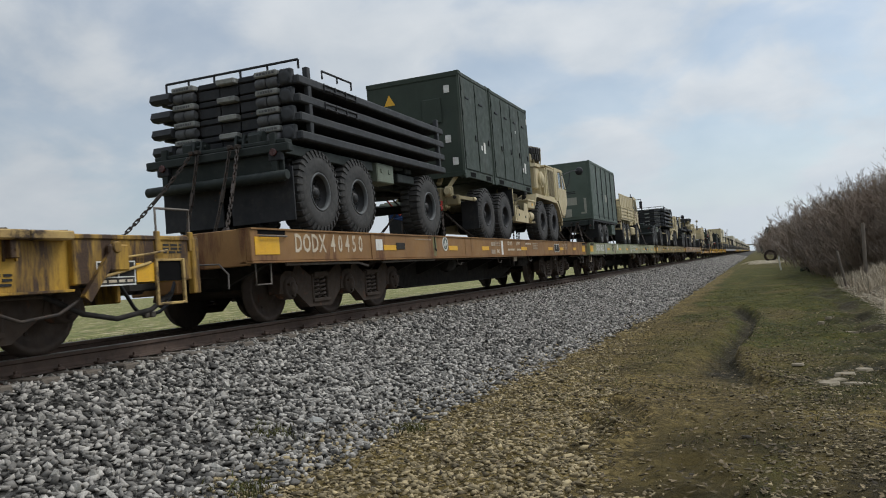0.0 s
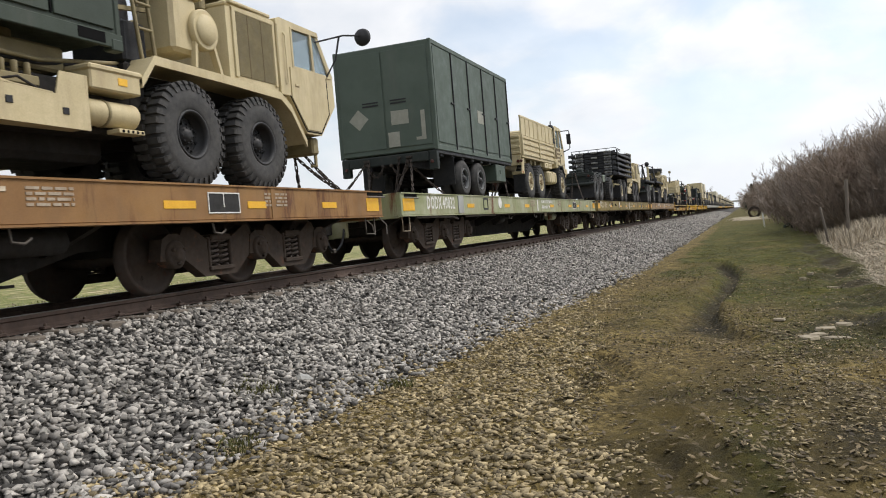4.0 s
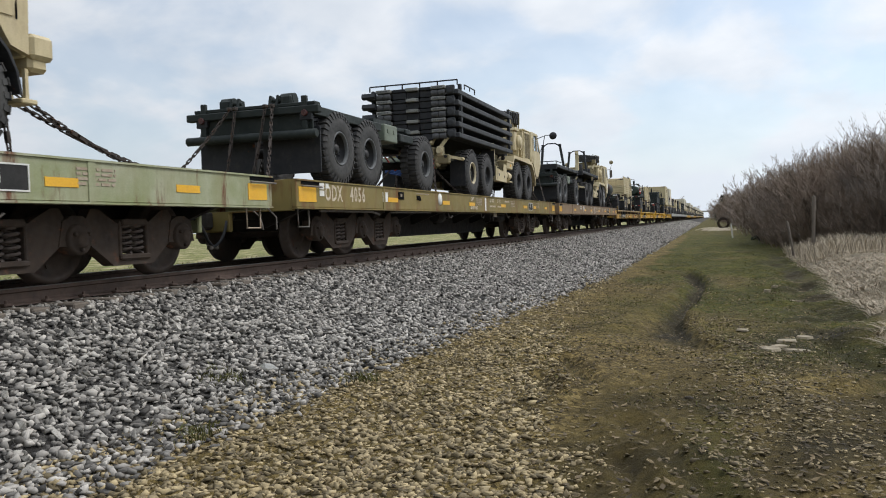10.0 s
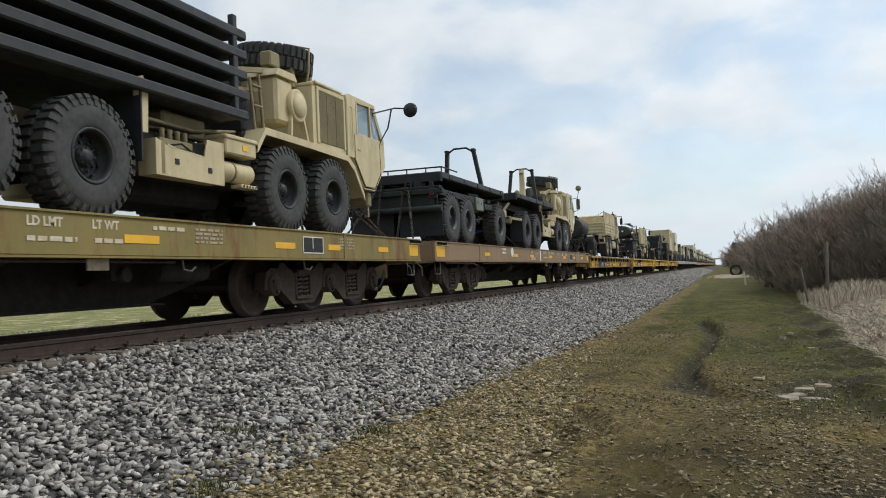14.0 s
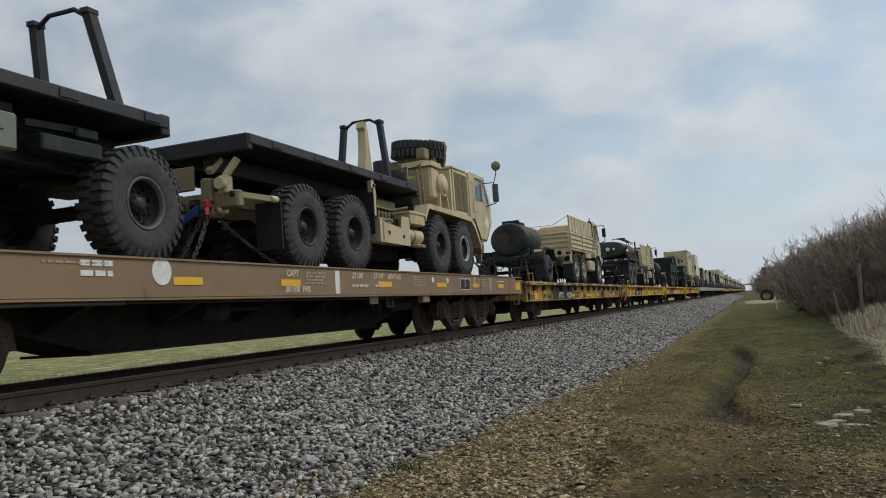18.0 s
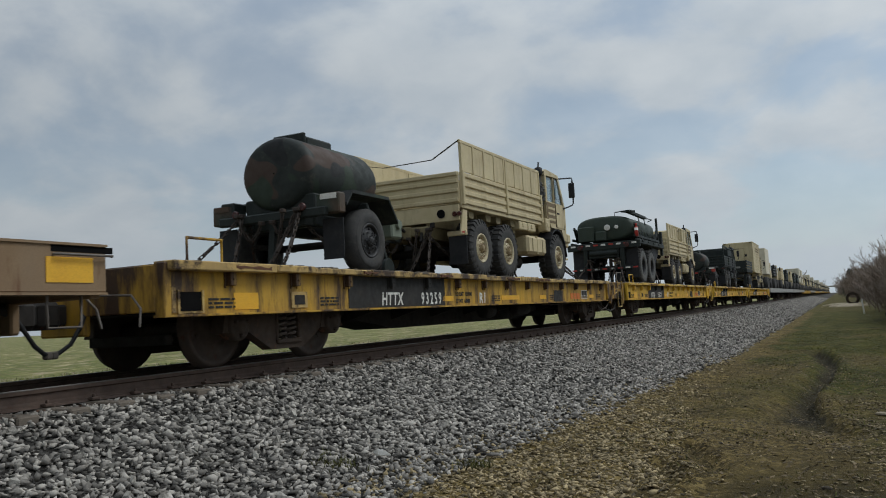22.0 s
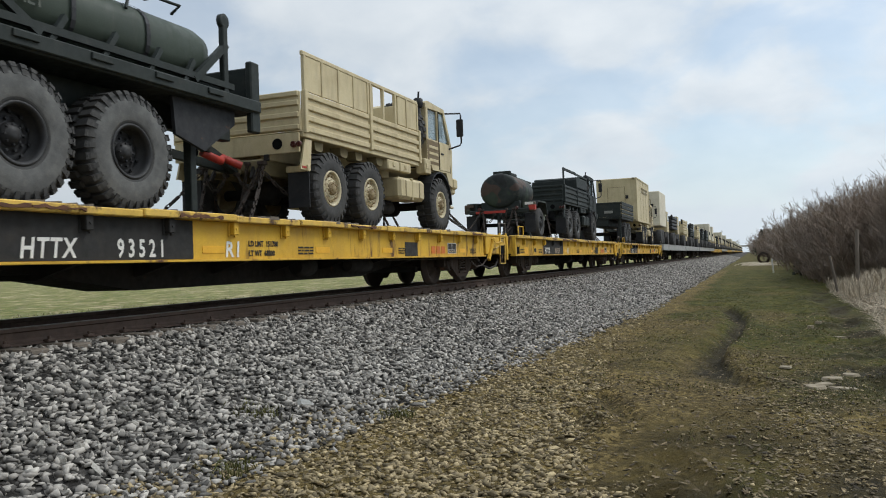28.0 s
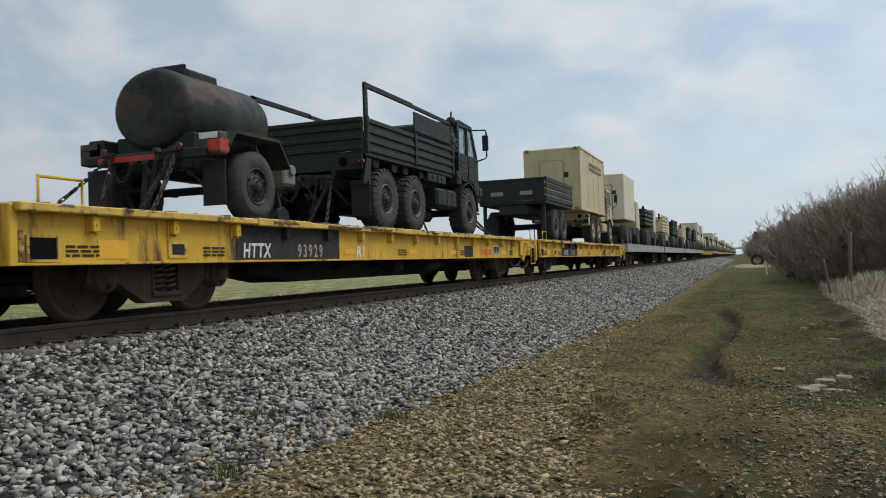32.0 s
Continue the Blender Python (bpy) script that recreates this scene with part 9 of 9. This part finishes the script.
def blades(name, spots, height, material, seed, width=0.006, lean=0.5, label=""):
    """Grass: thin bent blades in one mesh."""
    rr = random.Random(seed)
    V, F = [], []
    for x, y, z in spots:
        h, a = height * rr.uniform(0.5, 1.3), rr.uniform(0, 6.28)
        w = width * rr.uniform(0.7, 1.4)
        lx, ly = rr.gauss(0, lean) * h, rr.gauss(0, lean) * h
        cx, cy = w * math.cos(a), w * math.sin(a)
        k = len(V)
        V += [(x - cx, y - cy, z - 0.01), (x + cx, y + cy, z - 0.01), (x + lx * 0.4 + cx * 0.7, y + ly * 0.4 + cy * 0.7, z + h * 0.6), (x + lx * 0.4 - cx * 0.7, y + ly * 0.4 - cy * 0.7, z + h * 0.6), (x + lx, y + ly, z + h * 0.85)]
        F += [(k, k + 1, k + 2, k + 3), (k + 3, k + 2, k + 4)]
    me = bpy.data.meshes.new(name)
    me.from_pydata(V, [], F)
    me.materials.append(material)
    return tagged(new(name, me), label, "grass", kind="stuff")


def build_plants():
    rr = random.Random(21)
    shrubs = [twig_mesh("twigs", 30 + k, 1.0, 0.7, (25, 28, 24, 27)[k], (TWIG_R, TWIG_R, TWIG, TWIG_R)[k], 4, 0.34, 0.10, 0.0016) for k in range(4)]
    brush = [twig_mesh("brush", 40 + k, 1.0, 1.0, 16, TWIG_R, 4, 0.6, 0.16, 0.0024) for k in range(2)]
    trees = [twig_mesh("limbs", 50 + k, 1.0, 0.12, (2, 3, 2)[k], TWIG, 5, 0.4, 0.12, 0.0018) for k in range(3)]

    def plant(x, y, h, kind=0, wide=1.0):
        tree = kind == 1
        t = thing("bare_tree" if tree else "bare_shrub", ("leafless brown thicket shrub with dense twigs", "leafless grey-brown tree in the thicket", "low tangled brown brush at the thicket's foot")[kind], "tree" if tree else "shrub", "thicket along the lane")
        part("branchwork" if tree else "crown", rr.choice((shrubs, trees, brush)[kind]), None, t)
        t.matrix_basis = pose(x, y, ground_z(x, y), 0, 0, rr.uniform(0, 360)) @ Matrix.Diagonal((h * wide, h * wide, h, 1))

    def front(y):
        """The thicket's near edge: it begins on the bank past the posts and closes in on the lane further on."""
        return 14.6 - 4.2 * smooth(29, 47, y) + 1.2 * smooth(48, 60, y) + 0.4 * math.sin(y * 0.31)
    # a solid brown mass of tall shrubs
    for k in range(220):
        y = 31.5 + 34.0 * rr.random() ** 1.15
        x0 = front(y)
        x = x0 + 0.6 + 7.0 * rr.random() ** 1.3
        plant(x, y, rr.uniform(3.05, 3.6) - 0.5 * smooth(42, 58, y) + 0.03 * (x - x0), 0, rr.uniform(0.85, 1.2))
    for k in range(60):
        y = 31.0 + 34.0 * rr.random() ** 1.1
        plant(front(y) + 0.2 + 2.2 * rr.random() ** 1.5, y, rr.uniform(1.1, 2.2), 2, rr.uniform(0.9, 1.3))
    # lower, thinner growth beyond, with small trees standing clear of it
    for k in range(70):
        y = 66 + 95 * rr.random() ** 1.2
        x = 11.4 + 7.5 * rr.random() ** 1.2
        if 88 < y < 138 and x < 12.2:
            x += 2.4
        plant(x, y, rr.uniform(2.6, 3.6) * (1 + 0.3 * smooth(80, 140, y)), 2 if k % 3 == 0 else 0, rr.uniform(0.9, 1.3))
    for k in range(46):
        y = 62 + 150 * rr.random() ** 1.3
        plant(12.0 + rr.uniform(0.0, 8.0) + (1.6 if 88 < y < 138 else 0), y, rr.uniform(3.6, 5.2) * (1 + 0.25 * smooth(70, 150, y)), 1, rr.uniform(0.7, 1.05))
    for k in range(16):
        y = 36 + 26 * rr.random()
        plant(front(y) + rr.uniform(2.5, 8), y, rr.uniform(2.9, 3.5), 1, rr.uniform(0.6, 0.85))
    for k in range(70):
        y = 150 + 330 * rr.random()
        plant(10.5 + rr.uniform(0, 12), y, rr.uniform(4.5, 7.0), k % 2, rr.uniform(0.9, 1.4))
    # far wood lines
    for k in range(70):
        y = 420 + 900 * rr.random()
        plant((8.5 + rr.uniform(0, 30)) if k % 3 else -(9 + rr.uniform(0, 40)), y, rr.uniform(10, 15), 1, rr.uniform(0.9, 1.4))
    # dark cedars in the thicket
    def cedar(x, y, h, r):
        t = thing("cedar", "dark evergreen cedar among the bare shrubs", "tree")
        part("trunk", Shape().lathe([(0, 0.1), (h * 0.5, 0.06), (h * 0.9, 0.02)], 0, 0, 0, 8, "z"), TIMBER, t)
        V, F = [], []
        for _ in range(1500):
            z = h * (0.05 + 0.93 * rr.random())
            q = r * (1 - (z / h) ** 1.4) * rr.uniform(0.35, 1.08) + 0.05
            a = rr.uniform(0, 6.28)
            c = Vector((q * math.cos(a), q * math.sin(a), z))
            k = len(V)
            for _i in range(3):
                V.append(tuple(c + Vector((rr.gauss(0, 0.12), rr.gauss(0, 0.12), rr.gauss(0, 0.14)))))
            F.append((k, k + 1, k + 2))
        me = bpy.data.meshes.new("foliage")
        me.from_pydata(V, [], F)
        me.materials.append(CONIFER)
        part("foliage", me, None, t)
        t.matrix_basis = pose(x, y, ground_z(x, y))
    for x, y, h, r in ((11.2, 56, 2.3, 1.1), (11.9, 60, 2.6, 1.2), (14.6, 31.5, 3.3, 1.2), (16.0, 33, 3.8, 1.4), (15.4, 31, 2.6, 1.2), (11.2, 250, 7.5, 3.0), (12.5, 265, 8.5, 3.4), (13.5, 240, 7.0, 3.0), (11.0, 285, 9.0, 3.6), (12.0, 310, 9.5, 3.8)):
        cedar(x, y, h, r)
    # dry grass on the bank, short grass on the lane, the field across the track
    spots = []
    for _ in range(34000):
        y = 9.0 + 25.0 * rr.random() ** 1.4
        edge = bank(y)
        x = edge + 0.25 + 4.5 * rr.random() ** 1.4
        if noise.noise((x * 0.9, y * 0.6, 5)) < -0.25:
            continue
        spots.append((x, y, ground_z(x, y)))
    blades("dry_grass", spots, 0.10, STRAW, 2, 0.007, 2.4, "matted dry straw-coloured grass on the bank")
    spots = []
    for _ in range(3600):
        y = 25.5 + 11 * rr.random()
        x = 10.3 + 5.5 * rr.random() ** 1.2
        spots.append((x, y, ground_z(x, y)))
    blades("tall_dry_grass", spots, 0.5, STRAW, 4, 0.011, 0.35, "tall dry grass stems by the fence posts")
    spots = []
    for _ in range(16000):
        y = 7.0 + 30.0 * rr.random() ** 1.3
        x = rr.uniform(4.3, 9.2)
        if smooth(toe(y) + 0.4, toe(y) + 1.4, x) < rr.random() or (in_rut(x, y)[2] > 0.2 and -0.3 < in_rut(x, y)[0] < 1.2) or noise.noise((x * 1.1, y * 0.5, 9)) < -0.1 or (y < 9 and rr.random() < 0.7):
            continue
        spots.append((x, y, ground_z(x, y)))
    blades("lane_grass", spots, 0.035, GRASS, 3, 0.005, 0.8, "short trampled grass and moss on the lane")
    green, dry = [], []
    for _ in range(60000):
        y = 6 + 60 * rr.random() ** 1.2
        x = -3.5 - 15 * rr.random() ** 1.6
        n = noise.noise((x * 0.5, y * 0.22, 3)) + 0.5 * noise.noise((x * 1.6, y * 0.9, 8))
        if abs(n) < 0.05:
            continue
        (green if n > 0.08 else dry).append((x, y, ground_z(x, y)))
    blades("verge_grass", green, 0.085, FRESH, 16, 0.010, 1.0, "fresh green grass on the verge across the track")
    blades("field_grass", dry, 0.11, STRAW, 6, 0.009, 1.1, "dry grass verge across the track")
    spots = []
    for _ in range(420):
        k = rr.random()
        cx, cy = ((3.75, 5.15), (3.2, 6.3), (4.1, 7.4))[int(k * 3)]
        x, y = rr.gauss(cx, 0.10), rr.gauss(cy, 0.12)
        spots.append((x, y, ground_z(x, y)))
    blades("weed_tufts", spots, 0.09, GRASS, 8, 0.005, 0.6, "small weed tufts at the ballast's foot")


def build_trackside():
    for x, y, h, r, lean in ((10.75, 29.6, 1.95, 0.06, 1.5), (10.25, 30.6, 1.35, 0.045, -9.0)):
        p = thing("fence_post", "weathered grey wooden fence post in tall dry grass", "post", "old fence posts")
        part("post", Shape().lathe([(-0.2, r), (h * 0.5, r * 0.97), (h - 0.03, r * 0.9), (h, r * 0.7)], 0, 0, 0, 10, "z"), TIMBER, p)
        part("wire", Shape().tube([(0.0, -r, h * 0.75), (0.25, -1.2, h * 0.6)], 0.004, 5), CHAIN, p)
        p.matrix_basis = pose(x, y, ground_z(x, y), 0, lean, 0)
    m = thing("marker_post", "short white marker post beside the lane", "post")
    part("post", Shape().box(-0.05, 0.05, -0.04, 0.04, -0.1, 1.02, 0.012), WHITE, m)
    part("cap", Shape().box(-0.055, 0.055, -0.045, 0.045, 1.0, 1.06, 0.012), CONCRETE, m)
    m.matrix_basis = pose(9.0, 63.5, ground_z(9.0, 63.5), 0, -5, 0)
    # a culvert mouth on pale stones at the crossing
    c = thing("culvert_pipe", "rusty round culvert pipe lying on pale stones", "pipe")
    part("pipe", Shape().lathe([(-0.5, 0.5), (-0.5, 0.78), (0.5, 0.78), (0.5, 0.5), (-0.5, 0.5)], 0, 0, 0.78, 28, "y", caps=False), BOGIE, c)
    part("lip", Shape().lathe([(-0.54, 0.74), (-0.54, 0.82), (-0.46, 0.82), (-0.46, 0.74)], 0, 0, 0.78, 28, "y", caps=False), UNDER, c)
    c.matrix_basis = pose(9.1, 118, ground_z(9.1, 118) - 0.1)
    rr = random.Random(8)
    heap = thing("stone_apron", "pale broken stone spread at the crossing", "stones", kind="stuff")
    s = Shape()
    for _ in range(420):
        x, y, q = rr.gauss(8.2, 0.9), rr.uniform(95, 125), rr.uniform(0.08, 0.22)
        s.box(x - q, x + q, y - q, y + q, ground_z(x, y) - 0.05, ground_z(x, y) + q * 0.5, 0.08)
    part("stones", s, SLAB_T, heap)
    # flat pale slabs and litter on the lane
    for k, (x, y, w, d, z) in enumerate(((8.12, 10.2, 0.17, 0.15, 0.03), (8.36, 10.95, 0.15, 0.17, 0.03), (8.46, 10.35, 0.19, 0.12, 0.025), (8.62, 11.4, 0.12, 0.16, 0.03), (8.26, 10.6, 0.12, 0.12, 0.03), (7.89, 11.96, 0.13, 0.11, 0.02), (8.9, 16.3, 0.2, 0.11, 0.04), (8.62, 18.6, 0.08, 0.10, 0.06), (8.8, 18.9, 0.06, 0.09, 0.05))):
        b = thing("stone_slab", "pale flat stone on the lane", "stone", "flat stones on the lane")
        n = 7
        ring = [(w * (0.55 + 0.6 * rr.random()) * math.cos(2 * math.pi * (i + 0.3 * rr.random()) / n), d * (0.55 + 0.6 * rr.random()) * math.sin(2 * math.pi * i / n)) for i in range(n)]
        part("slab", Shape().add([(a, c_, 0) for a, c_ in ring] + [(a * 0.85, c_ * 0.85, z) for a, c_ in ring], [tuple(range(n)), tuple(range(2 * n - 1, n - 1, -1))] + [(i, (i + 1) % n, n + (i + 1) % n, n + i) for i in range(n)]), SLAB, b)
        b.matrix_basis = pose(x, y, ground_z(x, y) - 0.005, 0, 0, rr.uniform(0, 180))
    for x, y, q in ((7.28, 7.35, 0.035), (7.5, 7.9, 0.025), (6.2, 9.3, 0.03), (6.9, 6.3, 0.03), (7.55, 6.9, 0.03)):
        b = thing("clod", "dark damp clod of earth on the lane", "clod", "clods on the lane")
        part("lump", Shape().lathe([(0, q * 1.2), (q * 0.4, q * 1.3), (q * 0.7, q * 0.6), (q * 0.8, q * 0.1)], 0, 0, 0, 5, "z"), CLOD, b)
        b.matrix_basis = pose(x, y, ground_z(x, y) - 0.01)
    # the road bridge at the far end of the line
    g = thing("far_overpass", "pale road overpass across the line far off", "bridge")
    part("deck", Shape().box(-30, 40, 980, 990, 6.5, 8.2, 0.1), CONCRETE, g)
    for x in (-8, 8):
        part("pier", Shape().box(x - 1, x + 1, 982, 988, -1.5, 6.5, 0.1), CONCRETE, g)


build_plants()
build_trackside()
build_loose_stones()


# ---- movement ----
def rolled(t):
    for (a, p), (b, q) in zip(TRAIN, TRAIN[1:]):
        if t <= b:
            return p + (q - p) * (t - a) / (b - a)
    return TRAIN[-1][1]


def motions():
    for ob, y, z, x in MOVERS:
        walk(ob, [(t, pose(x, y - d, z)) for t, d in TRAIN])
    times = [k * 4 / 30 for k in range(241)]
    for w, y in ROLLERS:
        walk(w, [(t, pose(0, y, R_WHEEL, math.degrees(rolled(t) / R_WHEEL))) for t in times])


motions()
